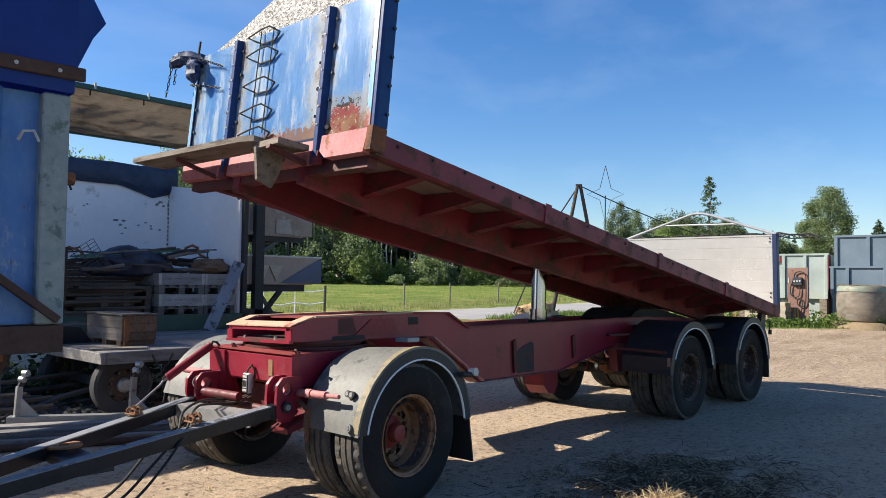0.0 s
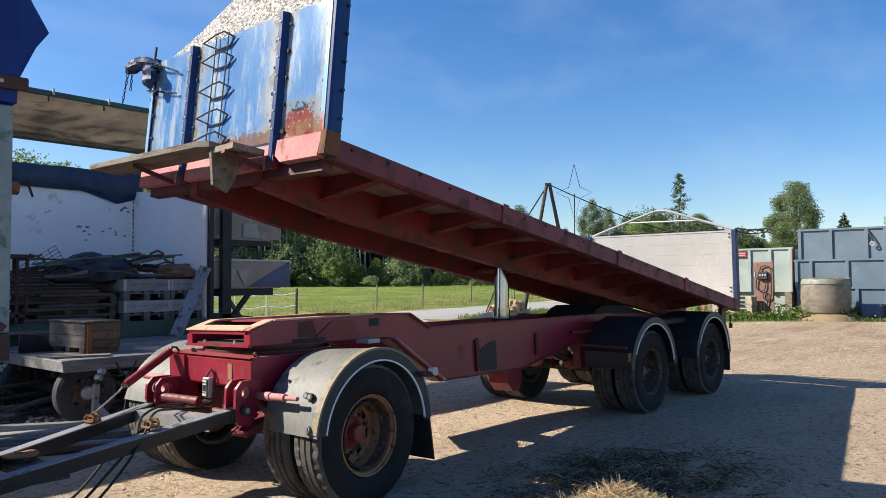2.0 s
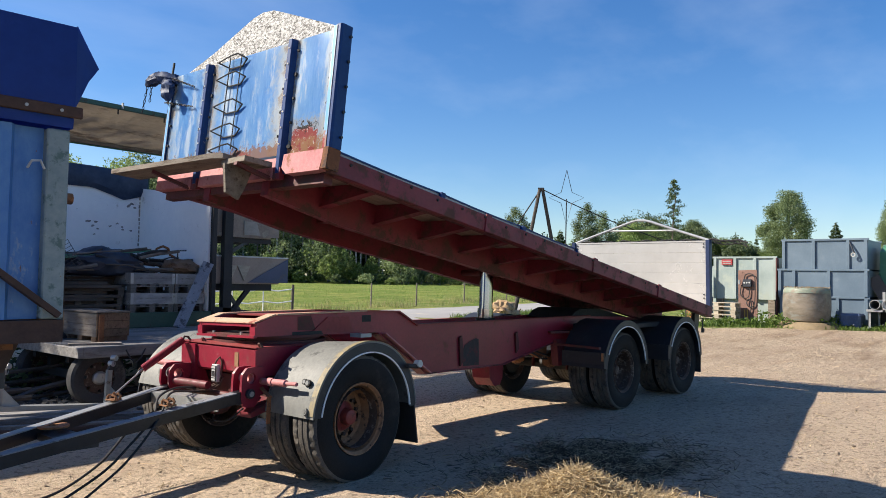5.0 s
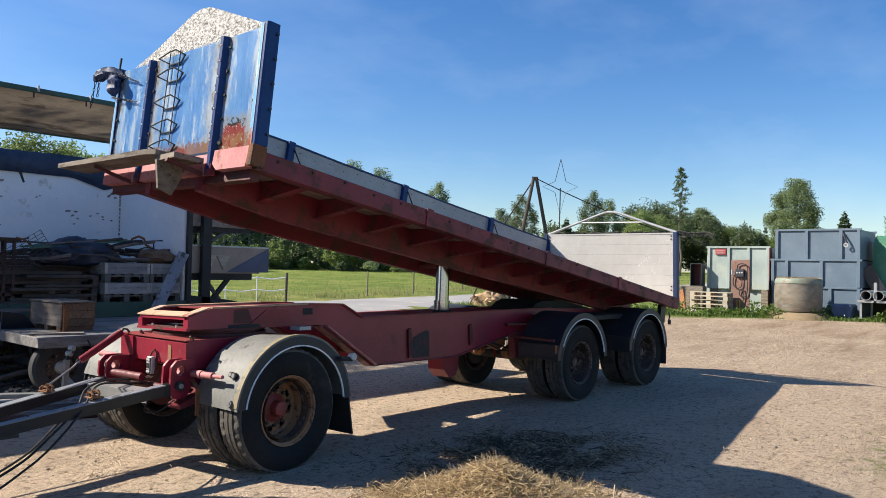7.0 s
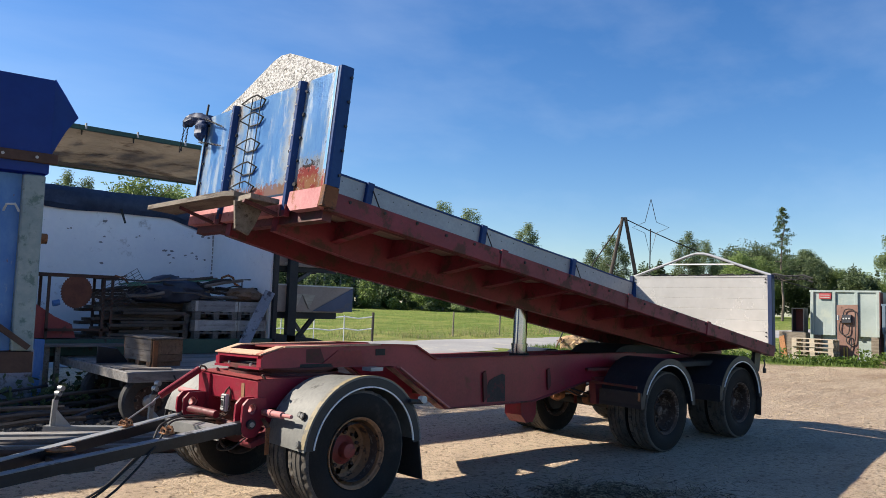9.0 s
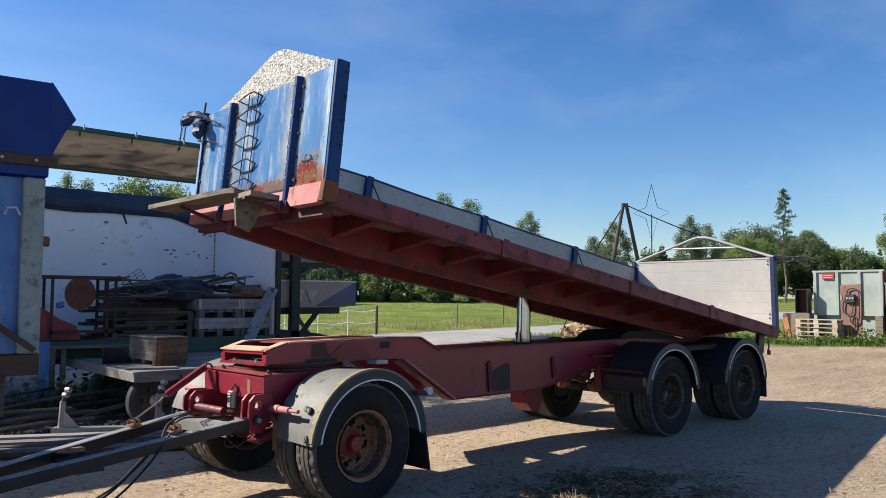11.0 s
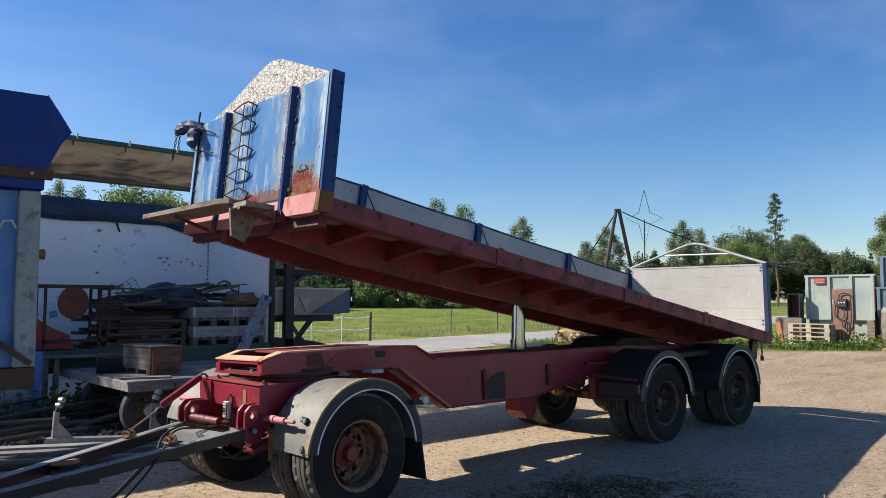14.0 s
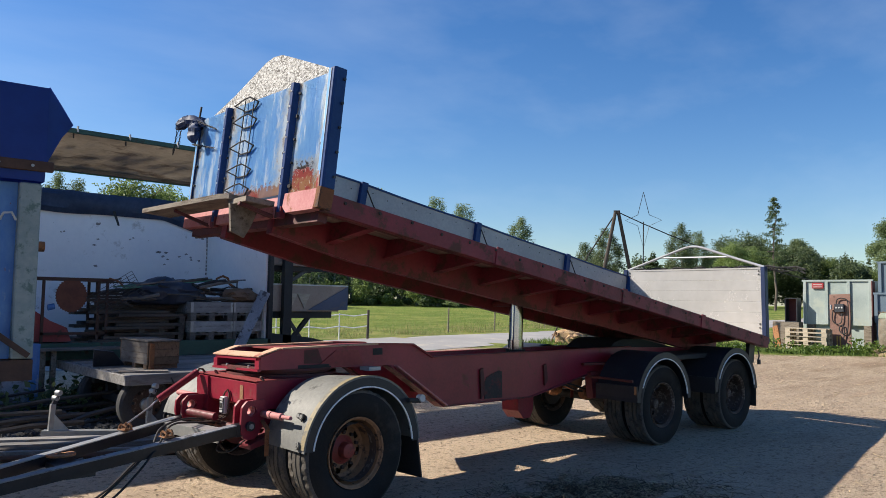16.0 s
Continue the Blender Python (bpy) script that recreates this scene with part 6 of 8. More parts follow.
    # saw bench
    sb = thing("saw_bench", "rusty circular saw bench with a toothed orange blade", "saw bench", T((-0.56, 6.55, 1.0)) @ Matrix.Diagonal((0.97, 1, 1.09, 1)))
    for x in (0.12, 0.98, 1.12):
        for y in (0.0, 0.5):
            part("leg", box(nb(), x, x + 0.04, y, y + 0.04, 0.0, 0.92), M_RUST_DARK, sb)
    part("table", box(nb(), -0.4, 1.22, -0.03, 0.58, 0.92, 0.965), M_RUST_DARK, sb)
    part("stop_bar", tube(nb(), [(1.15, -0.02, 0.97), (1.30, -0.03, 0.93), (1.38, -0.03, 0.86)], 0.014, 6), M_RUST, sb)
    part("rail", box(nb(), 0.9, 1.3, -0.02, 0.0, 0.60, 0.63), M_RUST_DARK, sb)
    part("rail", box(nb(), 0.12, 1.15, 0.0, 0.02, 0.12, 0.16), M_RUST_DARK, sb)
    bm = nb()
    pts = []
    for k in range(72):
        a = 2 * math.pi * k / 72
        r = 0.235 if k % 2 else 0.253
        pts.append((0.56 + r * math.cos(a), 0.70 + r * math.sin(a)))
    prism(bm, pts, -0.015, -0.008)
    part("saw_blade", bm, M_SAW, sb, "orange rusty toothed saw blade")
    bm = nb()
    prism(bm, [(-0.35, 0.02), (-0.35, 0.50), (0.0, 0.50), (0.28, 0.33), (0.55, 0.22), (0.62, 0.02)], 0.1, 0.45)
    part("guard", bm, M_MACHINE_RED, sb, "old red machine guard")
    part("motor", tube(nb(), [(0.22, 0.04, 0.52), (0.32, 0.04, 0.54)], 0.045, 14), M_BOX_BLUE, sb, "small blue motor")
    solid("work_platform", box(nb(), -0.6, 0.62, 5.95, 6.27, 0.92, 0.955), M_WOOD_X, "grey plank shelf on props beside the green sill", "shelf")
    for x in (-0.55, -0.4):
        solid("prop", box(nb(), x, x + 0.07, 6.05, 6.12, 0, 0.92), M_WOOD, "rough wooden prop under a shelf", "prop", None, "props under the shelf")


body_contents()


# ---------------------------------------------------------------- flat wagon with a crate
def wagon():
    w = thing("flat_wagon", "old flat farm wagon with a grey plank deck", "wagon", T((0.06, 0.03, -0.03)))
    for i in range(17):
        y = 3.42 + i * 0.166
        part("deck_plank", box(nb(), -0.25 + 0.012 * ((i * 7) % 5), 3.3, y, y + 0.158, 0.735, 0.785), M_DECK, w)
    part("side_beam", box(nb(), -0.25, 3.3, 3.36, 3.418, 0.655, 0.79, bevel=0.006), M_DECK, w, "weathered wooden side beam")
    part("side_beam", box(nb(), -0.25, 3.3, 6.245, 6.30, 0.655, 0.79), M_WOOD_X, w)
    part("end_beam", box(nb(), -0.31, -0.25, 3.36, 6.30, 0.66, 0.785, bevel=0.006), M_DECK, w, "worn pale end beam")
    for y in (3.9, 4.9):
        part("frame_rail", box(nb(), -0.2, 3.2, y - 0.05, y + 0.05, 0.56, 0.735), M_BLACK, w)
    tyre, disc, cap = nb(), nb(), nb()
    lathe(tyre, [(0.20, 0.075), (0.26, 0.095), (0.32, 0.09), (0.35, 0.06), (0.355, 0.0), (0.35, -0.06), (0.32, -0.09), (0.26, -0.095), (0.20, -0.075)], 32, closed=True)
    lathe(disc, [(0.205, -0.07), (0.19, -0.03), (0.15, -0.045), (0.0005, -0.05)], 28, gaps=[(1, lambda k: k % 4 == 1)])
    lathe(cap, [(0.085, -0.04), (0.085, -0.09), (0.06, -0.115), (0.0005, -0.12)], 20)
    me = mesh_of("tyre", tyre, M_TYRE_DUSTY), mesh_of("wheel", disc, M_RIM_DARK), mesh_of("hub_cap", cap, M_STEEL_LIGHT)
    for x, y, a in ((0.05, 3.62, 0), (0.05, 5.2, 180), (2.6, 3.62, 0), (2.6, 5.2, 180)):
        d = part("wheel", me[1], None, w, "", T((x, y, 0.385)) @ rot("Z", a))
        part("tyre", me[0], None, d)
        part("hub_cap", me[2], None, d)
    for x in (0.05, 2.6):
        part("axle", box(nb(), x - 0.05, x + 0.05, 3.7, 5.1, 0.31, 0.42), M_BLACK, w)
        for y in (3.9, 4.9):
            part("axle_stand", box(nb(), x - 0.06, x + 0.06, y - 0.05, y + 0.05, 0.40, 0.57), M_BLACK, w)
    for x in (0.28, 0.62):
        bm = nb()
        pts = [(x, 3.35, 0.74), (x + 0.05, 3.34, 0.64), (x + 0.12, 3.335, 0.56), (x + 0.2, 3.34, 0.63), (x + 0.26, 3.35, 0.74)] if x < 0.5 else [(x + 0.1, 3.35, 0.75), (x + 0.03, 3.335, 0.62), (x - 0.02, 3.34, 0.56)]
        tube(bm, pts, 0.010, 6)
        part("chain", bm, M_STEEL, w)
    c = thing("wooden_crate", "closed brown wooden crate standing on the wagon deck", "crate", T((0.26, 5.01, 0.756)) @ rot("Z", -87) @ Matrix.Diagonal((1.36, 0.82, 1.06, 1)))
    for k in range(3):
        part("base_block", box(nb(), 0.02 + k * 0.27, 0.10 + k * 0.27, 0.0, 0.55, 0.0, 0.06), M_WOOD_WARM, c)
    for k in range(2):
        part("side_slat", box(nb(), 0.0, 0.64, 0.0, 0.02, 0.06 + k * 0.148, 0.204 + k * 0.148, bevel=0.002), M_WOOD_X, c)
        part("side_slat", box(nb(), 0.0, 0.64, 0.54, 0.56, 0.06 + k * 0.148, 0.204 + k * 0.148), M_WOOD_X, c)
    for k in range(3):
        part("end_slat", box(nb(), 0.64, 0.66, 0.0, 0.56, 0.06 + k * 0.099, 0.156 + k * 0.099, bevel=0.002), M_WOOD_WARM, c)
        part("end_slat", box(nb(), -0.02, 0.0, 0.0, 0.56, 0.06 + k * 0.099, 0.156 + k * 0.099), M_WOOD_WARM, c)
    part("end_cleat", box(nb(), 0.66, 0.685, 0.02, 0.10, 0.0, 0.34), M_RUST, c)
    part("lid", box(nb(), -0.03, 0.67, -0.02, 0.58, 0.358, 0.378, bevel=0.003), M_WOOD_X, c)
    bm = nb()
    slab(bm, (-0.16, 3.88, 0.769), (0.41, 3.65, 0.769), 0.18, 0.024)
    solid("loose_board", bm, M_WOOD_X, "loose grey board lying on the wagon deck", "board")
    bm = nb()
    prism(bm, [(-0.20, 0.0), (0.25, 0.0), (0.05, 0.22), (-0.22, 0.26)], 0, 0.03, "y", T((0.04, 4.9, 0.756)) @ rot("X", 18))
    solid("sheet_offcut", bm, M_STEEL, "bent dark sheet offcut lying on the wagon", "sheet metal")


wagon()


def yard_scrap():
    # beam with two roller uprights
    rk = thing("roller_rack", "grey steel beam with two roller uprights lying beside the wagon", "roller rack")
    a, b = Vector((-1.10, 3.40, 0.10)), Vector((-0.18, 2.78, 0.10))
    d = (b - a).normalized()
    part("beam", slab(nb(), a - d * 0.08, b + d * 0.3, 0.12, 0.13), M_STEEL_LIGHT, rk)
    for p, h in ((a, 0.47), (b, 0.55)):
        bm = nb()
        slab(bm, p, p + Vector((0.02, 0.0, h - 0.1)), 0.055, 0.055, (0, 1, 0))
        up = part("upright", bm, M_STEEL_LIGHT, rk)
        bm = nb()
        prism(bm, [(0.0, 0.06), (0.0, 0.30), (0.22, 0.06)], -0.006, 0.006, "y", T(p) @ rot("Z", math.degrees(math.atan2(d.y, d.x))))
        part("gusset", bm, M_STEEL_LIGHT, up)
        bm = nb()
        slab(bm, p + Vector((0.02, 0, h - 0.12)), p + Vector((0.06, 0, h)), 0.045, 0.045, (0, 1, 0))
        part("head", bm, M_STEEL, up)
        for off in ((0.045, 0.0, h - 0.03), (0.075, 0.0, h + 0.03)):
            c = p + Vector(off)
            n = Vector((0.45, -0.89, 0))
            part("roller", tube(nb(), [c - n * 0.03, c + n * 0.03], 0.034, 14), M_STEEL_LIGHT, up)
    random.seed(8)
    # pipes and rails lying on the ground
    for k in range(6):
        y = 2.35 + 0.14 * k
        bm = nb()
        r = 0.035 + 0.012 * (k % 3)
        a, b = Vector((-3.2 + 0.2 * (k % 2), y + 0.95, r)), Vector((0.25 - 0.15 * (k % 3), y - 0.62, r))
        if k % 2:
            a.z = b.z = 0.06 + 0.012 * k
            solid("long_board", slab(bm, a, b, 0.17, 0.04), M_DECK, "long weathered grey board lying on pipes", "board", None, "boards lying by the wagon")
            continue
        tube(bm, [a, b], r, 8)
        solid("pipe", bm, (M_RUST_DARK, M_STEEL, M_BARK_DARK)[k % 3], "long old pipe lying on the dirt", "pipe", None, "pipes lying by the wagon")
    # branches and poles in the shade
    for k in range(26):
        bm = nb()
        p = Vector((random.uniform(-2.4, 0.1), random.uniform(3.9, 5.7), random.uniform(0.03, 0.22)))
        a = random.uniform(-0.5, 0.6)
        L = random.uniform(0.7, 1.9)
        q = p + Vector((L * math.cos(a), L * math.sin(a) * 0.6, random.uniform(-0.02, 0.22)))
        q.z = max(q.z, 0.03)
        tube(bm, [p, p.lerp(q, 0.5) + Vector((0, 0, 0.03)), q], random.uniform(0.015, 0.04), 6)
        solid("branch", bm, M_BARK_DARK if k % 2 else M_STEEL, "old grey pole thrown on a scrap heap", "pole", None, "poles on the scrap heap")
    bm = nb()
    for k in range(900):
        p = Vector((random.gauss(-0.9, 0.7), random.gauss(4.2, 0.6), 0.0))
        s = random.uniform(0.02, 0.06)
        box(bm, -s, s, -s * 0.7, s * 0.7, -s * 0.4, s * 0.5, T(p) @ Euler((random.uniform(-.5, .5), random.uniform(-.5, .5), random.uniform(0, 6))).to_matrix().to_4x4())
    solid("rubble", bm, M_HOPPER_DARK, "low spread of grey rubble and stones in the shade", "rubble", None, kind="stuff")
    # painted steel cabinet side standing under the body
    bm = nb()
    box(bm, -1.9, -0.81, 5.60, 5.66, 0.0, 0.92)
    cab = thing("painted_panel", "white painted steel panel with a bright blue edge", "steel panel")
    part("sheet", bm, M_HOPPER_DIM, cab)
    part("edge", box(nb(), -0.81, -0.68, 5.58, 5.70, 0.0, 1.06, bevel=0.01), M_BOX_BLUE, cab, "bright blue edge")


yard_scrap()


# ---------------------------------------------------------------- hoppers on a dark rack, behind the body's end
M_HOPPER = mat("grey_blue_steel_sheet", (0.26, 0.195, 0.15), (0.35, 0.27, 0.21), 0.5, wear=(0.30, 0.24, 0.18), wear_at=0.64, wear_scale=3)
M_PALE_WOOD = mat("pale_new_wood", (0.36, 0.30, 0.22), (0.48, 0.41, 0.31), 0.8, big=3, fine=24, stretch=(1.2, 6, 8), vary=0.15)
M_SLATE = mat("slate_blue_paint", (0.055, 0.075, 0.125), (0.085, 0.105, 0.16), 0.6, wear=(0.12, 0.12, 0.13), wear_at=0.64, wear_scale=4)
M_HOPPER_BROWN = mat("rust_brown_sheet", (0.20, 0.15, 0.115), (0.30, 0.23, 0.175), 0.7, wear=(0.34, 0.29, 0.22), wear_at=0.62, wear_scale=4)


def hoppers():
    rack = thing("hopper_rack", "dark steel stand with a mast beside the trailer body", "rack")
    part("mast", box(nb(), 4.33, 4.52, 7.3, 7.44, 0.0, 3.6), M_BLACK, rack, "dark steel mast")
    part("mast", box(nb(), 4.20, 4.30, 8.3, 8.4, 0.0, 3.6), M_BLACK, rack)
    part("arm", box(nb(), 3.75, 5.65, 7.5, 7.60, 1.36, 1.50), M_BLACK, rack)
    part("arm", box(nb(), 3.75, 5.65, 8.3, 8.40, 1.36, 1.50), M_BLACK, rack)
    part("arm", box(nb(), 4.2, 5.6, 7.5, 7.60, 2.36, 2.46), M_BLACK, rack)
    part("arm", box(nb(), 4.2, 5.6, 8.3, 8.40, 2.36, 2.46), M_BLACK, rack)
    part("brace", slab(nb(), (4.36, 7.55, 0.55), (5.1, 7.55, 1.40), 0.07, 0.09), M_BLACK, rack)
    part("brace", slab(nb(), (5.2, 7.55, 0.55), (4.55, 7.55, 1.38), 0.05, 0.07), M_STEEL, rack)
    part("brace", slab(nb(), (4.3, 7.55, 1.95), (5.0, 7.55, 2.38), 0.05, 0.07), M_STEEL, rack)
    part("skid", prism(nb(), [(3.6, 0.0), (3.6, 0.95), (4.07, 1.06), (5.0, 0.95), (5.76, 0.78), (6.05, 0.60), (6.05, 0.0)], 7.3, 8.5), M_BLACK, rack)
    for z0, h, x0, x1, mt, lab in ((1.50, 0.55, 4.0, 6.0, M_HOPPER, "grey-blue sheet steel hopper with pale wooden gussets"), (2.46, 0.56, 4.0, 5.75, M_HOPPER_BROWN, "rust-brown sheet steel hopper on a dark rack")):
        hp = thing("feed_hopper", lab, "hopper", None, "hoppers on the rack")
        part("front_sheet", prism(nb(), [(x0, z0 + 0.02), (x0, z0 + h), (x1, z0 + h), (x1, z0 + 0.04), (x1 - 0.9, z0)], 7.42, 7.45), mt, hp)
        part("back_sheet", prism(nb(), [(x0, z0), (x0, z0 + h), (x1, z0 + h), (x1, z0 + 0.04)], 8.45, 8.48), mt, hp)
        part("end_sheet", box(nb(), x1 - 0.03, x1, 7.45, 8.45, z0 + 0.04, z0 + h), mt, hp)
        part("end_sheet", box(nb(), x0, x0 + 0.03, 7.45, 8.45, z0, z0 + h), mt, hp)
        part("bottom_sheet", box(nb(), x0, x1 - 0.2, 7.45, 8.45, z0, z0 + 0.03), mt, hp)
        # the lower hopper's sunlit rim is put into pale steel colour
        part("rim", box(nb(), x0, x1 + 0.01, 7.40, 7.45, z0 + h, z0 + h + 0.03), M_STEEL_LIGHT if mt is M_HOPPER else mt, hp)
        if mt is M_HOPPER:
            for dx in (0.56, 0.88):
                part("gusset", prism(nb(), [(x0 + dx - 0.17, z0 + 0.38), (x0 + dx + 0.15, z0 + 0.38), (x0 + dx, z0 + 0.07)], 7.395, 7.415), M_PALE_WOOD, hp, "pale wooden gusset")
            part("corner_plate", prism(nb(), [(x0 + 0.98, z0 + 0.03), (x1 + 0.005, z0 + h), (x1 + 0.005, z0 + 0.03)], 7.400, 7.418), M_SLATE, hp, "dull slate-blue corner plate")
        else:
            part("patch", prism(nb(), [(x0 + 0.85, z0 + 0.06), (x0 + 0.85, z0 + 0.34), (x0 + 1.15, z0 + 0.34), (x0 + 1.25, z0 + 0.06)], 7.395, 7.415), M_CANVAS, hp, "pale patch board")


hoppers()


# ---------------------------------------------------------------- containers and clutter at the yard's far edge
M_CONT_GREEN = mat("pale_green_container_paint", (0.255, 0.31, 0.295), (0.345, 0.40, 0.38), 0.5, big=1.2, wear=(0.36, 0.40, 0.35), wear_at=0.62, wear_scale=2, spots=(0.2, 0.1, 0.05), spots_at=0.73, spots_scale=10)
M_CONT_BLUE = mat("grey_blue_container_paint", (0.098, 0.142, 0.188), (0.135, 0.185, 0.235), 0.5, big=1.0, wear=(0.155, 0.20, 0.245), wear_at=0.66, wear_scale=2, spots=(0.12, 0.08, 0.05), spots_at=0.74, spots_scale=9)
M_MAROON = mat("maroon_paint", (0.07, 0.012, 0.012), (0.11, 0.022, 0.02), 0.6)
M_STRAW = mat("straw", (0.16, 0.115, 0.062), (0.28, 0.21, 0.12), 0.8, big=3, fine=40, bump=0.0, wear=(0.24, 0.17, 0.08), wear_at=0.62, wear_scale=6)
M_BALE = mat("netted_bale", (0.13, 0.108, 0.08), (0.235, 0.20, 0.155), 0.42, big=2.5, fine=26, stretch=(2.2, 2.2, 0.6), bump=0.4, wear=(0.20, 0.20, 0.175), wear_at=0.60, wear_scale=3.0, rough_wear=0.4)
M_NET_GREEN = mat("pale_green_net", (0.14, 0.175, 0.13), (0.22, 0.25, 0.19), 0.5, big=3, fine=24, wear=(0.22, 0.19, 0.145), wear_at=0.56, wear_scale=5)
M_TARP_GREEN = mat("pale_green_tarpaulin", (0.12, 0.34, 0.20), (0.18, 0.44, 0.28), 0.5, big=0.8, fine=6, bump=0.2)
M_SIGN = mat("red_sign", (0.33, 0.03, 0.035), (0.40, 0.05, 0.055), 0.5)
M_PLATE = mat("brown_rusty_plate", (0.17, 0.092, 0.070), (0.26, 0.15, 0.115), 0.8, wear=(0.11, 0.06, 0.045), wear_at=0.62, wear_scale=5, bump=0.2)
M_YELLOW = mat("yellow_paint", (0.55, 0.33, 0.04), (0.62, 0.40, 0.08), 0.6)
M_GREY_PIPE = mat("grey_plastic_pipe", (0.24, 0.25, 0.26), (0.32, 0.33, 0.34), 0.45)
GX = 24.5


def ribbed_box(name, label, mt, x0, x1, y0, y1, z0, z1, ribs, group):
    """A sheet steel bin: ribs, rim and base on a hollow box."""
    b = thing(name, label, "container", None, group)
    t = 0.05
    part("front_sheet", box(nb(), x0, x0 + t, y0, y1, z0, z1), mt, b)
    part("back_sheet", box(nb(), x1 - t, x1, y0, y1, z0, z1), mt, b)
    part("side_sheet", box(nb(), x0 + t, x1 - t, y0, y0 + t, z0, z1), mt, b)
    part("side_sheet", box(nb(), x0 + t, x1 - t, y1 - t, y1, z0, z1), mt, b)
    part("base", box(nb(), x0 + t, x1 - t, y0 + t, y1 - t, z0, z0 + t), mt, b)
    part("rim", box(nb(), x0 - 0.05, x0 + 0.02, y0 - 0.03, y1 + 0.03, z1 - 0.02, z1 + 0.05, bevel=0.006), mt, b)
    part("rim", box(nb(), x1 - 0.02, x1 + 0.05, y0 - 0.03, y1 + 0.03, z1 - 0.02, z1 + 0.05), mt, b)
    for y in ribs:
        part("rib", box(nb(), x0 - 0.06, x0, y - 0.055, y + 0.055, z0, z1 - 0.02, bevel=0.008), mt, b)
    return b


def far_yard():
    g = "steel bins at the yard's edge"
    gz = ground_height(GX, 2)
    ribbed_box("steel_bin", "grey-blue ribbed steel bin at the bottom of a stack", M_CONT_BLUE, GX, GX + 2.2, -0.36, 2.52, gz, gz + 1.0, (-0.28, 0.6, 1.6, 2.45), g)
    ribbed_box("steel_bin", "grey-blue ribbed steel bin in the middle of a stack", M_CONT_BLUE, GX - 0.02, GX + 2.2, -0.36, 2.56, gz + 1.05, gz + 1.96, (-0.28, 0.88, 2.02, 2.5), g)
    b3 = ribbed_box("steel_bin", "grey-blue ribbed steel bin on top of a stack", M_CONT_BLUE, GX + 0.02, GX + 2.2, -0.33, 2.44, gz + 2.01, gz + 3.02, (-0.27, 0.28, 1.38, 2.38), g)
    bm = nb()
    tube(bm, [(GX - 0.03, 0.22, gz + 2.93), (GX - 0.10, 0.12, gz + 2.70), (GX - 0.10, 0.06, gz + 2.55)], 0.03, 8)
    part("latch_arm", bm, M_STEEL, b3, "dark latch arm")
    bm = nb()
    lathe(bm, [(0.045, 0), (0.075, 0), (0.075, 0.03), (0.045, 0.03)], 18, closed=True)
    part("hand_wheel", bm, M_TRIM, b3, "pale hand wheel", T((GX - 0.10, 0.10, gz + 2.5)) @ rot("Z", 90))
    # pale green container on bearers
    c = ribbed_box("green_container", "pale green ribbed steel container raised on timber bearers", M_CONT_GREEN, GX + 0.3, GX + 2.6, 2.72, 5.05, gz + 0.86, gz + 2.42, (2.78, 3.48, 4.22, 4.98), "")
    part("sign", box(nb(), GX + 0.235, GX + 0.297, 4.32, 4.72, gz + 2.16, gz + 2.36), M_SIGN, c, "small red sign with pale bars")
    bm = nb()
    for k in range(2):
        box(bm, GX + 0.228, GX + 0.2345, 4.36, 4.68, gz + 2.20 + 0.08 * k, gz + 2.225 + 0.08 * k)
    part("bars", bm, M_TRIM, c)
    part("lower_skirt", box(nb(), GX + 0.42, GX + 0.50, 2.74, 5.0, gz + 0.0, gz + 0.86), M_CONT_GREEN, c)
    bm = nb()
    slab(bm, (GX + 0.0, 2.60, gz), (GX + 0.18, 2.66, gz + 2.4), 0.28, 0.03, (0, 1, 0))
    solid("leaning_door", bm, M_MAROON, "dark red-brown sheet leaning between the bins", "steel sheet")
    for y in (2.9, 4.8):
        solid("bearer", box(nb(), GX + 0.3, GX + 2.6, y - 0.12, y + 0.12, gz, gz + 0.86), M_WOOD, "stacked timber bearer under a container", "bearer", None, "bearers under the container")
    solid("pale_cabinet", box(nb(), GX + 2.0, GX + 2.6, 4.5 + 0.6, 5.75, gz, gz + 2.15, bevel=0.01), M_CONT_GREEN, "pale steel cabinet behind the green container", "cabinet")
    d = thing("open_locker", "dark maroon-lined open steel locker on a concrete base", "locker", T((GX - 0.1, 5.12, gz)))
    part("back", box(nb(), 0.32, 0.35, 0.02, 0.42, 0.95, 1.78), M_MAROON, d)
    for y0, y1, z0, z1 in ((0.0, 0.03, 0.92, 1.80), (0.42, 0.45, 0.92, 1.80), (0.03, 0.42, 0.92, 0.95), (0.03, 0.42, 1.77, 1.80)):
        part("side", box(nb(), 0.0, 0.35, y0, y1, z0, z1), M_STEEL, d)
    part("foot", box(nb(), 0.0, 0.4, -0.05, 0.9, 0.0, 0.92), M_WOOD, d)
    solid("orange_scoop", prism(nb(), [(5.55, gz), (5.75, gz), (5.86, gz + 0.72), (5.68, gz + 0.80)], GX - 0.5, GX - 0.42, "x"), M_RUST_BRIGHT, "orange rusty steel blade standing on edge", "steel blade")
    # rusty plate with hoses
    pl = thing("fuel_point", "leaning rusty steel plate carrying a small meter and hoses", "fuel point", T((GX - 0.85, 3.36, gz)) @ rot("Y", 5) @ rot("X", -2.5))
    part("plate", box(nb(), 0.0, 0.02, -0.34, 0.34, 0.0, 1.95, bevel=0.004), M_PLATE, pl, "rust-brown steel plate")
    part("meter", box(nb(), -0.12, 0.0, -0.16, 0.14, 1.32, 1.60, bevel=0.01), M_STEEL, pl, "small grey meter")
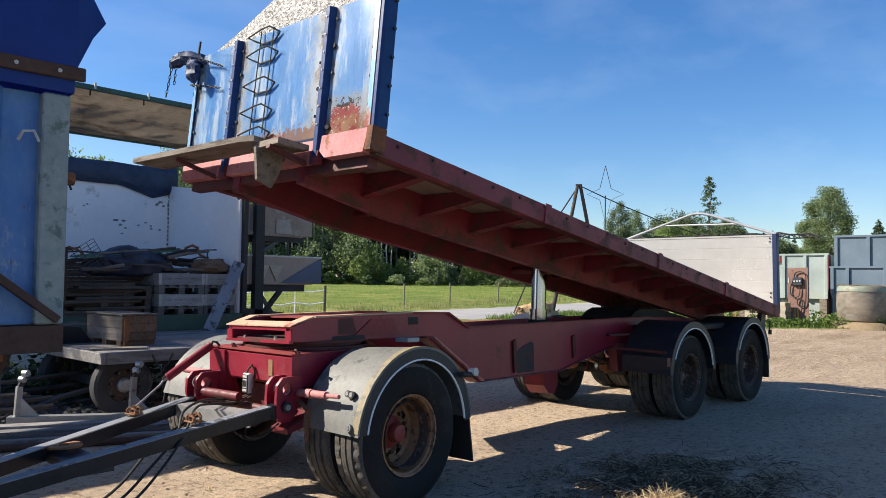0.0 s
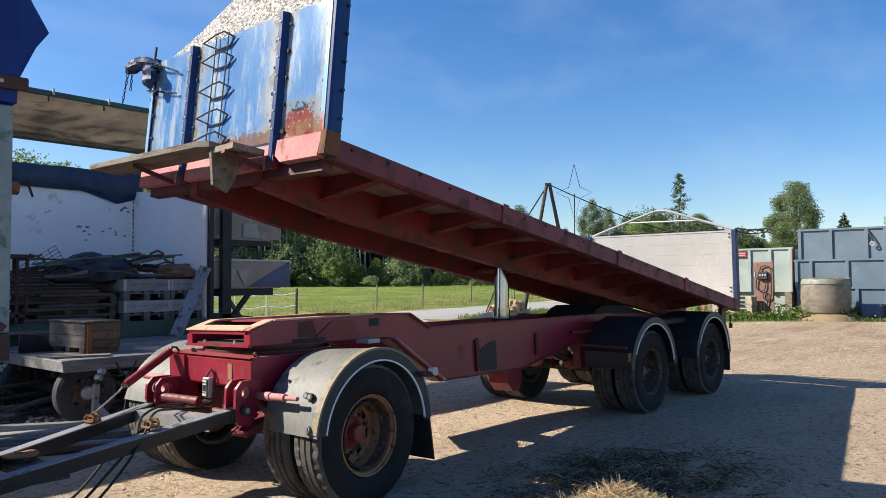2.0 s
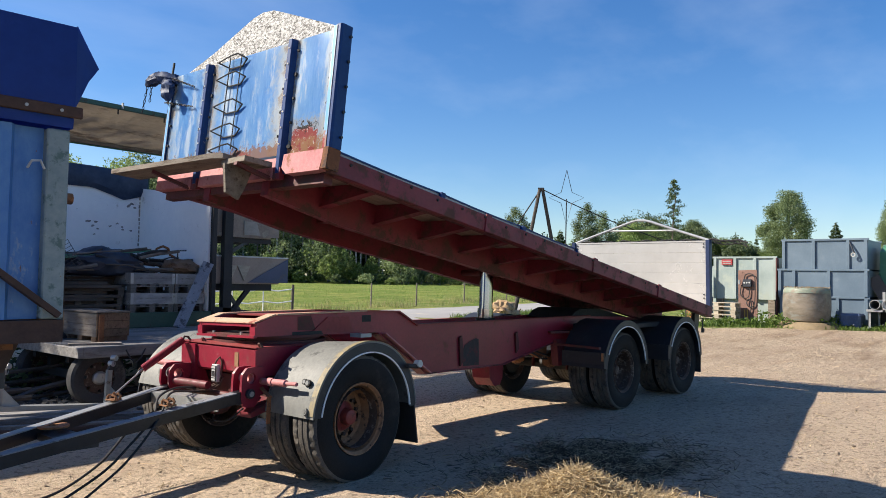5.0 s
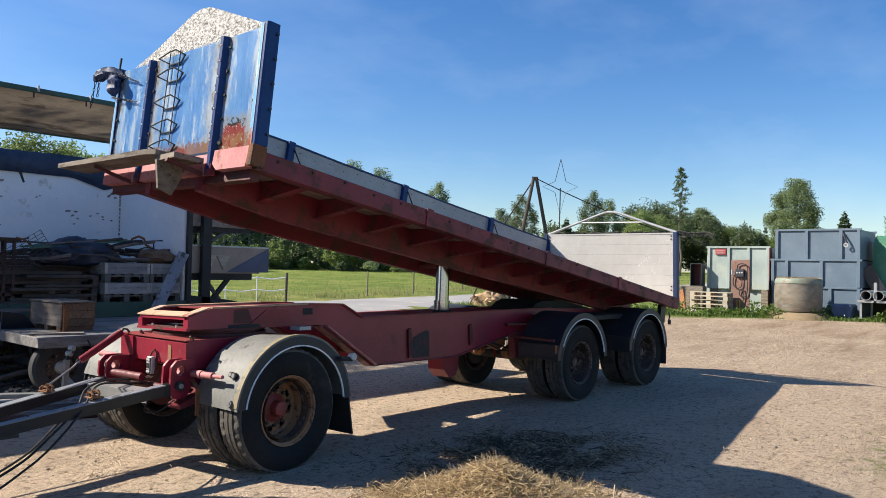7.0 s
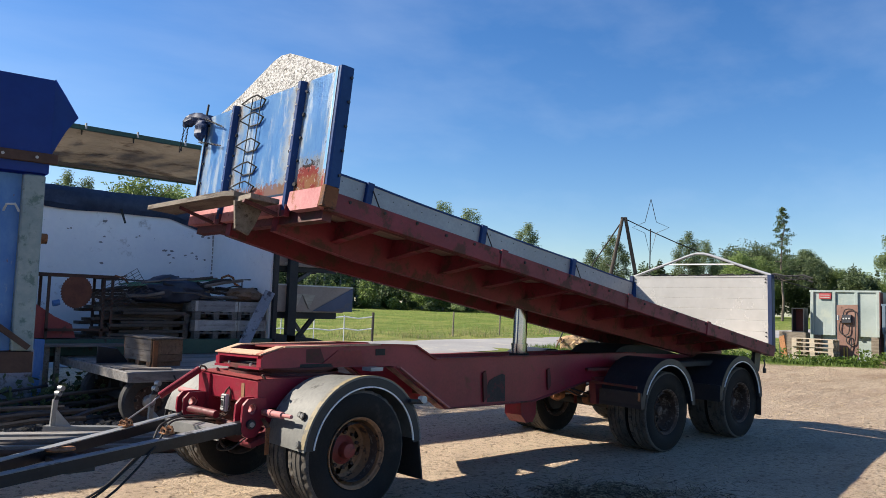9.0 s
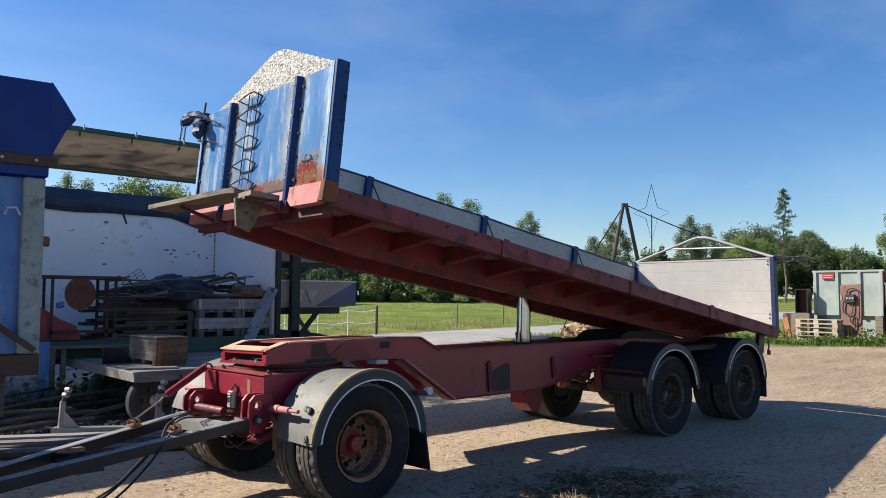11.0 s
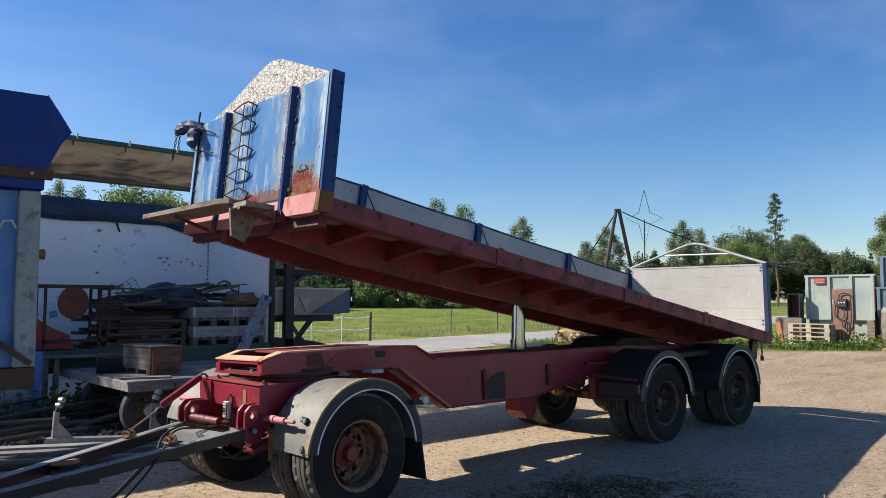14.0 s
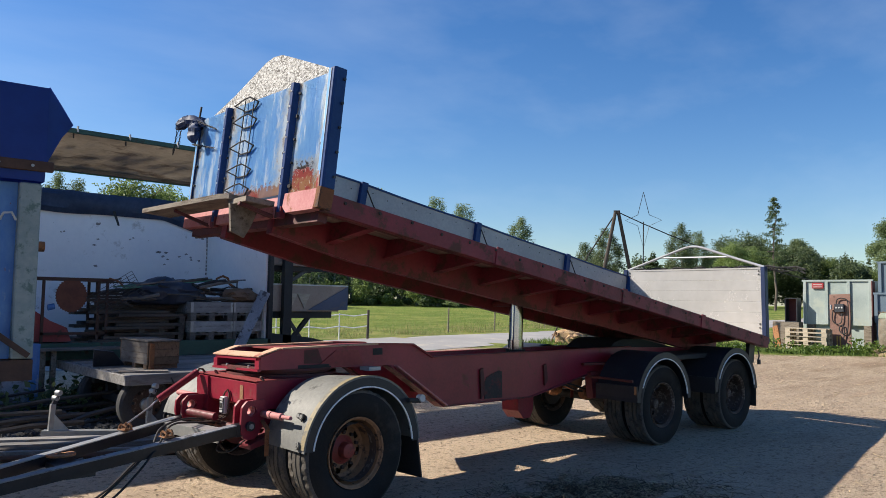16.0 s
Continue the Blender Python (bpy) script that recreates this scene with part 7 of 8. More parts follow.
    for k in range(3):
        part("dial", tube(nb(), [(-0.135, -0.1 + 0.09 * k, 1.47), (-0.12, -0.1 + 0.09 * k, 1.47)], 0.03, 12), M_TRIM, pl)
    part("tap", tube(nb(), [(-0.1, 0.26, 1.42), (-0.1, 0.26, 1.58)], 0.035, 10), M_STEEL_LIGHT, pl)
    bm = nb()
    for pts in ([(-0.06, 0.10, 1.60), (-0.06, 0.06, 1.76), (-0.06, -0.10, 1.80), (-0.06, -0.26, 1.70), (-0.06, -0.28, 1.3), (-0.06, -0.26, 0.8), (-0.06, -0.20, 0.62), (-0.06, -0.06, 0.60), (-0.06, 0.02, 0.72), (-0.06, -0.02, 0.86), (-0.06, -0.12, 0.84), (-0.06, -0.14, 0.62), (-0.06, -0.10, 0.4)],
                [(-0.06, 0.2, 1.4), (-0.06, 0.24, 1.1), (-0.06, 0.12, 0.92), (-0.06, -0.05, 0.98), (-0.06, -0.08, 1.3)]):
        V = [Vector(p) for p in pts]
        path = []
        for i in range(len(V) - 1):
            p0, p1, p2, p3 = V[max(i - 1, 0)], V[i], V[i + 1], V[min(i + 2, len(V) - 1)]
            for j in range(6):
                t = j / 6
                path.append(0.5 * (2 * p1 + (p2 - p0) * t + (2 * p0 - 5 * p1 + 4 * p2 - p3) * t * t + (3 * p1 - p0 - 3 * p2 + p3) * t ** 3))
        tube(bm, path + [V[-1]], 0.018, 6)
    part("hose", bm, M_BLACK, pl, "black hoses")
    for y in (-0.02, 0.08):
        part("ladder_foot", slab(nb(), (-0.1, y, 0.0), (-0.04, y + 0.03, 0.5), 0.03, 0.03, (0, 1, 0)), M_YELLOW, pl, "yellow strip")
    # stacked pallets, standing on edge
    src = next(o for o in bpy.data.objects if o.name == "pallet")
    pale = {}
    for k in range(5):
        p = copy_thing(src, T((GX - 0.95, 3.60, gz + 0.02 + 0.145 * k)) @ rot("Z", 90 + 2 * (k % 2)) @ Matrix.Diagonal((1.14, 0.7, 1, 1)))
        for c in p.children:
            if c.data not in pale:
                pale[c.data] = c.data.copy()
                pale[c.data].materials.clear()
                pale[c.data].materials.append(M_PALE_WOOD)
            c.data = pale[c.data]
        tagged(p, "pale wooden pallet in a low stack by the container", "pallet", "stacked pallets at the yard's edge")
    # round bale
    bm = nb()
    prof = [(0.0005, 0.0), (0.62, 0.0), (0.74, 0.06), (0.78, 0.20), (0.80, 0.6), (0.79, 1.0), (0.76, 1.22), (0.70, 1.29), (0.0005, 1.30)]
    lathe(bm, [(r, z) for r, z in prof], 40)
    for v in bm.verts:
        f = 1 + 0.025 * noise.noise((v.co.x * 3, v.co.y * 3, v.co.z * 3))
        v.co.x *= f
        v.co.z *= f
    bale = thing("round_bale", "round straw bale wrapped in faded net on the grass", "bale", T((GX - 1.35, 1.26, gz + 0.17)) @ Matrix.Diagonal((0.94, 0.94, 0.90, 1)))
    part("net_edge", lathe(nb(), [(0.795, 1.10), (0.782, 1.17), (0.768, 1.225), (0.715, 1.296)], 40), M_NET_GREEN, bale, "pale green net over the upper edge", rot("X", 90) @ T((0, 0, 0)))
    part("roll", bm, M_BALE, bale, "", rot("X", 90) @ T((0, 0, 0)))
    bm = nb()
    lathe(bm, [(0.0005, 0.19), (0.76, 0.19), (0.86, 0.13), (1.0, 0.04), (1.1, -0.06)], 36)
    for v in bm.verts:
        v.co.y += 0.05 * noise.noise(v.co * 4.0) * (math.hypot(v.co.x, v.co.z) > 0.8)
    solid("bale_litter", bm, M_STRAW, "low bank of trodden straw litter under the bale", "straw", T((GX - 1.35, 1.26, gz)) @ rot("X", 90), kind="stuff")
    random.seed(4)
    bm = nb()
    for k in range(260):
        a, r = random.uniform(0, 6.28), 0.74 * math.sqrt(random.random())
        p = Vector((r * math.cos(a), r * math.sin(a), 1.29))
        q = p + Vector((random.uniform(-0.12, 0.12), random.uniform(-0.12, 0.12), random.uniform(0.0, 0.06)))
        tube(bm, [p, q], 0.006, 3)
    ob = part("loose_straw", bm, M_STRAW, bale)
    ob["kind"] = "stuff"
    # green covered stack and pipes past the bins
    bm = nb()
    rows = []
    for i in range(9):
        y = -0.55 - 0.75 * i
        row = []
        for x, z in ((GX + 0.5, gz + 0.9), (GX + 0.62, gz + 1.8), (GX + 0.8, gz + 2.62), (GX + 1.5, gz + 2.85), (GX + 2.4, gz + 2.6), (GX + 2.6, gz + 0.9)):
            row.append(bm.verts.new((x + 0.06 * math.sin(3 * i + z), y, z + 0.05 * math.sin(2.3 * i + x))))
        rows.append(row)
    for p, q in zip(rows, rows[1:]):
        for k in range(5):
            bm.faces.new((p[k], q[k], q[k + 1], p[k + 1]))
    bm.faces.new(rows[0])
    bm.faces.new(rows[-1])
    bmesh.ops.solidify(bm, geom=bm.faces[:], thickness=0.02)
    stack = thing("covered_stack", "goods stacked on a base under a pale green tarpaulin", "covered stack")
    part("cover", bm, M_TARP_GREEN, stack)
    part("base", box(nb(), GX + 0.55, GX + 2.5, -6.5, -0.6, gz, gz + 1.25), M_BLACK, stack)
    for k in range(4):
        y = -0.75 - 0.36 * k
        bm = nb()
        lathe(bm, [(0.14, -0.9), (0.155, -0.9), (0.155, 0.9), (0.14, 0.9)], 20, closed=True)
        solid("plastic_pipe", bm, M_GREY_PIPE, "short grey plastic pipe on a low steel trestle", "pipe", T((GX - 0.35, y, gz + 0.83)) @ rot("Z", 90), "grey pipes on a trestle")
    tr = thing("steel_trestle", "low galvanised steel trestle carrying pipes", "trestle")
    part("top", box(nb(), GX - 1.2, GX + 0.5, -2.3, -0.5, gz + 0.6, gz + 0.67), M_STEEL_LIGHT, tr)
    for x in (GX - 1.15, GX + 0.4):
        for y in (-2.2, -0.62):
            part("leg", box(nb(), x, x + 0.06, y, y + 0.06, gz - 0.05, gz + 0.6), M_STEEL_LIGHT, tr)
    part("stake", box(nb(), GX - 1.2, GX - 1.12, -1.05, -0.97, gz + 0.6, gz + 1.25), M_STEEL_LIGHT, tr)
    solid("dark_bin", box(nb(), GX - 1.0, GX - 0.2, -0.30, 0.35, gz - 0.03, gz + 0.5, bevel=0.06), M_NAVY, "dark blue plastic tub beside the bins", "tub")
    bm = nb()
    slab(bm, (GX + 0.3, -0.42, gz + 1.75), (GX + 0.35, -0.85, gz + 0.95), 0.4, 0.04, (1, 0, 0))
    solid("leaning_sheet", bm, M_STEEL, "dark steel sheet leaning on the bin stack", "steel sheet")
    # crate timber at the far end
    for k in range(3):
        solid("crate_side", box(nb(), GX - 1.3 + 0.02 * k, GX - 1.25 + 0.02 * k, -2.6, -1.7, gz + 0.02 + 0.17 * k, gz + 0.17 + 0.17 * k), M_PALLET, "grey timber board stacked on edge", "board", None, "boards stacked by the trestle")


far_yard()


# ---------------------------------------------------------------- poles, star, fence, stump
def poles():
    top = Vector((20.8, 10.45, 5.35))
    f = thing("pole_frame", "two weathered wooden poles leaning together as a frame", "pole frame")
    for dx, dy in ((-0.55, 0.85), (0.75, -0.75)):
        b = Vector((top.x + dx, top.y + dy, ground_height(top.x, top.y) - 0.05))
        part("pole", tube(nb(), [b, top + Vector((dx, dy, 0)) * 0.05], 0.085, 10, r2=0.065), M_BARK_DARK, f)
    part("cap", tube(nb(), [top + Vector((-0.07, 0.1, 0.0)), top + Vector((0.07, -0.1, 0.0))], 0.05, 8), M_BLACK, f)
    part("guy_wire", tube(nb(), [top, (20.2, 11.4, 3.6), (19.6, 12.6, 0.4)], 0.028, 6), M_BLACK, f)
    pts = [top.lerp(Vector((26.5, 3.0, 2.3)), k / 10) + Vector((0, 0, -0.9 * 4 * (k / 10) * (1 - k / 10) * 0.45)) for k in range(11)]
    part("cable", tube(nb(), pts, 0.02, 6), M_BLACK, f, "sagging black cable")
    s = thing("wire_star", "thin wire star ornament on a slim mast", "star ornament", T((21.35, 9.65, 0)) @ rot("Z", -58))
    gz = ground_height(21.35, 9.65)
    part("mast", tube(nb(), [(0, 0, gz), (0.03, 0, 4.95)], 0.022, 8), M_STEEL, s)
    out = []
    for k in range(8):
        a = math.pi / 2 + k * math.pi / 4
        r = 0.30 if k % 2 else (1.1 if k in (0, 4) else 0.68)
        out.append((0.03 + r * math.cos(a), 0.0, 5.0 + r * math.sin(a)))
    part("outline", tube(nb(), out + [out[0]], 0.012, 5), M_STEEL, s)


poles()


def fence():
    spots = [(13.75, 16.95), (19.9, 19.0), (23.1, 19.1), (27.5, 19.6), (32, 20), (37, 20.4)]
    for x, y in spots:
        z = ground_height(x, y)
        solid("fence_post", tube(nb(), [(x, y, z - 0.05), (x + 0.02, y, z + 1.12)], 0.05 if x < 15 else 0.035, 8), M_WOOD if x > 15 else M_BARK_DARK, "grey wooden fence post at the meadow's edge", "fence post", None, "fence posts along the meadow")
    tape = thing("tape_fence", "pale electric fence tape on thin plastic posts", "tape fence")
    P = [(13.75, 16.95), (12.6, 17.2), (11.4, 17.4), (10.2, 17.7), (9.0, 18.1), (7.6, 18.5)]
    for k, (x, y) in enumerate(P[1:]):
        z = ground_height(x, y)
        part("tape_post", tube(nb(), [(x, y, z), (x, y, z + 1.0)], 0.02, 6), M_TRIM_WHITE, tape)
    for h in (0.5, 0.95):
        for (a, b), (c, d) in zip(P, P[1:]):
            z0, z1 = ground_height(a, b) + h, ground_height(c, d) + h
            m = ((a + c) / 2, (b + d) / 2, (z0 + z1) / 2 - 0.07)
            part("tape", tube(nb(), [(a, b, z0), m, (c, d, z1)], 0.022, 5), M_TRIM_WHITE, tape)
    # uprooted pale stump by the verge
    bm = nb()
    bmesh.ops.create_icosphere(bm, subdivisions=4, radius=1.0)
    for v in bm.verts:
        f = 1 + 0.35 * noise.noise(v.co * 1.8) + 0.16 * noise.noise(v.co * 5)
        v.co = Vector((v.co.x * 0.75 * f, v.co.y * 0.62 * f, max(v.co.z, -0.4) * 0.50 * f))
    st = thing("tree_stump", "pale sawn tree stump lying on its side in the grass", "tree stump", T((18.6, 10.8, ground_height(18.6, 10.8) + 0.18)))
    part("wood", bm, mat("pale_cut_wood", (0.34, 0.21, 0.10), (0.50, 0.35, 0.19), 0.85, big=3, fine=18, wear=(0.12, 0.07, 0.04), wear_at=0.58, wear_scale=3), st)
    random.seed(12)
    for k in range(9):
        a = random.uniform(0, 6.28)
        part("root", tube(nb(), [(0.4 * math.cos(a), 0.3 * math.sin(a), 0.05), (0.8 * math.cos(a), 0.62 * math.sin(a), random.uniform(0, 0.3)), (1.05 * math.cos(a + 0.2), 0.8 * math.sin(a + 0.2), random.uniform(-0.1, 0.25))], 0.08, 7, r2=0.02), M_WOOD_WARM, st)


fence()


# ---------------------------------------------------------------- plants
def leaf_material(name, a, b):
    m = bpy.data.materials.new(name)
    m.use_nodes = True
    n, l = m.node_tree.nodes, m.node_tree.links
    bs = n["Principled BSDF"]
    ge = n.new("ShaderNodeNewGeometry")
    mx = n.new("ShaderNodeMix")
    mx.data_type = 'RGBA'
    mx.inputs["A"].default_value, mx.inputs["B"].default_value = (*a, 1), (*b, 1)
    l.new(ge.outputs["Random Per Island"], mx.inputs["Factor"])
    oi = n.new("ShaderNodeObjectInfo")
    hs = n.new("ShaderNodeHueSaturation")
    mr = n.new("ShaderNodeMapRange")
    mr.inputs["To Min"].default_value, mr.inputs["To Max"].default_value = 0.8, 1.25
    l.new(oi.outputs["Random"], mr.inputs["Value"])
    l.new(mr.outputs["Result"], hs.inputs["Value"])
    l.new(mx.outputs["Result"], hs.inputs["Color"])
    l.new(hs.outputs["Color"], bs.inputs["Base Color"])
    bs.inputs["Roughness"].default_value = 0.6
    tr = n.new("ShaderNodeBsdfTranslucent")
    l.new(hs.outputs["Color"], tr.inputs["Color"])
    ms = n.new("ShaderNodeMixShader")
    ms.inputs[0].default_value = 0.5
    l.new(bs.outputs[0], ms.inputs[1])
    l.new(tr.outputs[0], ms.inputs[2])
    l.new(ms.outputs[0], n["Material Output"].inputs["Surface"])
    return m


M_LEAF = leaf_material("broad_leaves", (0.10, 0.155, 0.045), (0.26, 0.33, 0.11))
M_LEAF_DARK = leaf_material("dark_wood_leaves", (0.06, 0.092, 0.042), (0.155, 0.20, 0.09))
M_LEAF_PALE = leaf_material("aspen_leaves", (0.105, 0.15, 0.07), (0.235, 0.29, 0.135))
M_NEEDLE = leaf_material("spruce_needles", (0.05, 0.082, 0.032), (0.13, 0.175, 0.07))
M_WEED = leaf_material("weed_leaves", (0.06, 0.11, 0.018), (0.17, 0.25, 0.05))
M_BARK = mat("grey_brown_bark", (0.09, 0.07, 0.055), (0.17, 0.14, 0.115), 0.9, big=3, fine=30, stretch=(1, 1, 0.2))
M_BIRCH = mat("birch_bark", (0.36, 0.34, 0.30), (0.50, 0.48, 0.44), 0.8, big=2, fine=10, stretch=(1, 1, 3), wear=(0.06, 0.05, 0.045), wear_at=0.6, wear_scale=4)


def leaf_quads(centres, size, rng, flat=0.0):
    """Small rhombic leaf clumps round the centres, as vertex and face lists."""
    n = len(centres)
    a = rng.normal(size=(n, 3))
    a /= np.linalg.norm(a, axis=1)[:, None]
    b = rng.normal(size=(n, 3))
    if flat:
        a[:, 2] *= 1 - flat
        b[:, 2] *= 1 - flat
    b -= a * (a * b).sum(1)[:, None] / np.maximum((a * a).sum(1), 1e-6)[:, None]
    b /= np.linalg.norm(b, axis=1)[:, None]
    s = size * rng.uniform(0.6, 1.35, n)[:, None]
    v = np.stack([centres - a * s, centres - b * s * 0.55, centres + a * s, centres + b * s * 0.55], 1).reshape(-1, 3)
    f = np.arange(4 * n).reshape(-1, 4)
    return v, f


def crown_points(kind, h, w, count, rng):
    """Where the leaf clumps of a tree of height h and crown width w sit."""
    if kind == "spruce":
        t = 1 - np.sqrt(rng.random(count))
        z = h * (0.10 + 0.90 * t)
        tier = np.abs(((t * 13) % 1) - 0.5) * 2
        ang = rng.uniform(0, 2 * np.pi, count)
        arm = np.floor(ang / (2 * np.pi) * 9) * 0.7 + ang
        r = w / 2 * (1 - t) ** 0.85 * (0.35 + 0.65 * np.sqrt(rng.random(count))) * (0.55 + 0.45 * tier)
        return np.stack([r * np.cos(arm), r * np.sin(arm), z - 0.22 * r], 1)
    if kind == "pine":
        k = 46
        t = 0.34 + 0.65 * (np.arange(k) + rng.uniform(-0.6, 0.6, k)) / k
        reach = w / 2 * np.clip(1.05 - t, 0.03, 1) ** 0.8 * rng.uniform(0.6, 1.7, k)
        ang = np.arange(k) * 2.4 + rng.uniform(-0.5, 0.5, k)
        i = rng.integers(0, k, count)
        s = 0.25 + 0.75 * rng.random(count) ** 0.7
        sway = rng.normal(0, 0.16, count) * s
        c = np.stack([reach[i] * s * np.cos(ang[i] + sway), reach[i] * s * np.sin(ang[i] + sway), h * t[i] + 0.10 * reach[i] * s * s], 1)
        return c + rng.normal(size=(count, 3)) * np.array([0.15, 0.15, 0.10])
    dense = kind == "dense"
    k = 34 if dense else 64
    u = rng.normal(size=(k, 3))
    u /= np.linalg.norm(u, axis=1)[:, None]
    rr = rng.uniform(0.45, 1.0, k)[:, None] ** 0.6
    c = u * rr * np.array([w / 2, w / 2, h * 0.40]) * 0.82
    c[:, 2] += h * 0.60
    c[:, :2] *= (1.08 - 0.45 * np.clip((c[:, 2:3] - h * 0.5) / (h * 0.5), 0, 1))
    i = rng.integers(0, k, count)
    return c[i] + np.clip(rng.normal(size=(count, 3)), -1.7, 1.7) * (np.array([0.085 * w, 0.085 * w, 0.048 * h]) if dense else np.array([0.058 * w, 0.058 * w, 0.034 * h]))


def leaf_mesh(name, v, f, material):
    me = bpy.data.meshes.new(name)
    me.from_pydata(v.tolist(), [], f.tolist())
    me.materials.append(material)
    return me


def tree_source(name, kind, h, w, count, leaf, size, bark, seed, label):
    rng = np.random.default_rng(seed)
    random.seed(seed)
    t = thing(name, label, "tree")
    bm = nb()
    top = h * (0.72 if kind in ("broad", "dense") else 0.97)
    bend = [(0.02 * h * math.sin(2.3 * k + seed), 0.02 * h * math.sin(1.7 * k + 2 * seed), top * k / 6) for k in range(7)]
    bend[0] = (0, 0, -0.2)
    tube(bm, bend, 0.022 * h if kind in ("broad", "dense") else 0.014 * h, 8, r2=0.02)
    for k in range(9 if kind in ("broad", "dense") else 12):
        z = h * random.uniform(0.28, 0.75 if kind in ("broad", "dense") else 0.92)
        a = random.uniform(0, 6.28)
        L = w * random.uniform(0.25, 0.42) * (1 if kind in ("broad", "dense") else max(0.2, 1.05 - z / h))
        rise = 0.55 if kind in ("broad", "dense") else 0.05
        tube(bm, [(0, 0, z), (L * 0.5 * math.cos(a), L * 0.5 * math.sin(a), z + L * rise * 0.5), (L * math.cos(a), L * math.sin(a), z + L * rise)], 0.007 * h, 5, r2=0.002 * h)
    part("trunk", bm, bark, t)
    v, f = leaf_quads(crown_points(kind, h, w, count, rng), size, rng, 0.35 if kind == "spruce" else 0.0)
    part("crown", leaf_mesh("crown", v, f, leaf), None, t)
    return t


def trees():
    src = {
        "a": tree_source("broadleaf_tree", "broad", 12.0, 6.4, 40000, M_LEAF_PALE, 0.08, M_BARK, 3, "tall grey-green broadleaf tree beyond the meadow"),
        "b": tree_source("birch_tree", "broad", 12.0, 4.2, 20000, M_LEAF_PALE, 0.072, M_BIRCH, 5, "slender birch tree with an open pale crown"),
        "c": tree_source("broadleaf_tree", "dense", 12.0, 8.2, 26000, M_LEAF, 0.125, M_BARK, 8, "dense green broadleaf tree beyond the meadow, copied unseen for shade"),
        "s": tree_source("spruce_tree", "spruce", 12.0, 4.4, 9000, M_NEEDLE, 0.14, M_BARK, 9, "dark green spruce tree with a narrow top"),
        "p": tree_source("pine_tree", "pine", 12.0, 4.0, 4200, M_NEEDLE, 0.085, M_BARK, 14, "tall thin conifer with a sparse layered crown"),
    }
    base_h = 12.0
    used = set()

    def put(key, az, dist, h, wide=1.0, turn=0.0):
        p = ground_point(az, dist)
        m = T(p) @ rot("Z", turn) @ Matrix.Diagonal((h / base_h * wide, h / base_h * wide, h / base_h, 1))
        if key not in used:
            used.add(key)
            src[key].matrix_basis = m
        else:
            copy_thing(src[key], m)

    put("a", 74.0, 95, 12.0, 1.05, 30)            # the large single tree past the bins
    put("p", 66.4, 97, 13.6, 0.9, 0)
    put("s", 77.0, 104, 8.4, 2.0, 10)
    put("s", 78.4, 110, 7.4, 1.5, 70)
    put("a", 80.6, 98, 11.0, 0.9, 200)
    put("c", 81.6, 110, 9.5, 1.0, 20)
    put("b", 60.1, 98, 11.0, 1.15, 0)
    put("b", 61.2, 103, 11.3, 1.1, 80)
    put("s", 58.2, 96, 10.2, 1.05, 120)
    put("b", 54.9, 100, 11.6, 1.2, 200)
    put("b", 53.3, 104, 9.8, 1.2, 140)
    put("b", 48.4, 100, 13.2, 1.1, 15)
    put("b", 44.1, 100, 15.2, 1.0, 260)
    put("b", 42.0, 102, 16.4, 0.9, 300)
    put("c", 37.2, 99, 19.6, 0.75, 44)
    put("c", 63.8, 112, 11.6, 1.0, 190)
    put("c", 65.2, 120, 11.5, 0.9, 77)
    put("a", 67.9, 128, 11.0, 1.1, 100)
    put("c", 69.6, 126, 9.6, 1.1, 250)
    put("c", 71.2, 132, 9.4, 1.1, 310)
    put("c", 72.9, 120, 7.6, 1.1, 10)
    put("c", 75.9, 128, 6.6, 1.4, 50)
    put("c", 78.6, 128, 7.2, 1.4, 150)
    put("b", 15.2, 60, 11.0, 0.75, 40)
    put("b", 16.4, 60, 10.6, 0.8, 90)
    put("c", 20.4, 60, 12.6, 1.15, 210)
    put("c", 22.8, 62, 12.4, 1.0, 120)
    put("c", 25.4, 78, 15.0, 0.9, 20)
    put("c", 12.0, 70, 11.0, 0.8, 130)

    for az, d, h, k in ((-11, 22.5, 13.0, "c"), (-0.6, 23.7, 15.0, "c"), (-7.8, 28.0, 21.0, "c"), (-5.2, 26.2, 19.0, "c"), (-19, 25, 13.0, "c"), (-28, 28, 13, "c"), (-3.0, 27.0, 20.0, "c"), (-9.5, 25.4, 19.0, "c"), (-2.0, 24.0, 17.0, "c")):
        put(k, az, d, h, 1.25 if az < -10 else 0.8, az * 9)            # unseen trees, added only to shade the trailer body

    # the wood's edge behind the meadow, and farther woods, as stuff
    rng = np.random.default_rng(77)
    vs, fs, off = {k: [] for k in "lpnd"}, {k: [] for k in "lpnd"}, {k: 0 for k in "lpnd"}
    bm, bw = nb(), nb()

    def far_tree(key, kind, p, h, w, count, size):
        v, f = leaf_quads(crown_points(kind, h, w, count, rng), size, rng, 0.3 if kind == "spruce" else 0)
        vs[key].append(v + np.array(p))
        fs[key].append(f + off[key])
        off[key] += len(v)

    def skyline(az):
        """How tall the wood grows towards a compass angle: it falls away to the right."""
        return float(np.interp(az, [26, 35, 40, 45, 50, 56], [18, 17, 13, 8.8, 6.8, 4.5]))

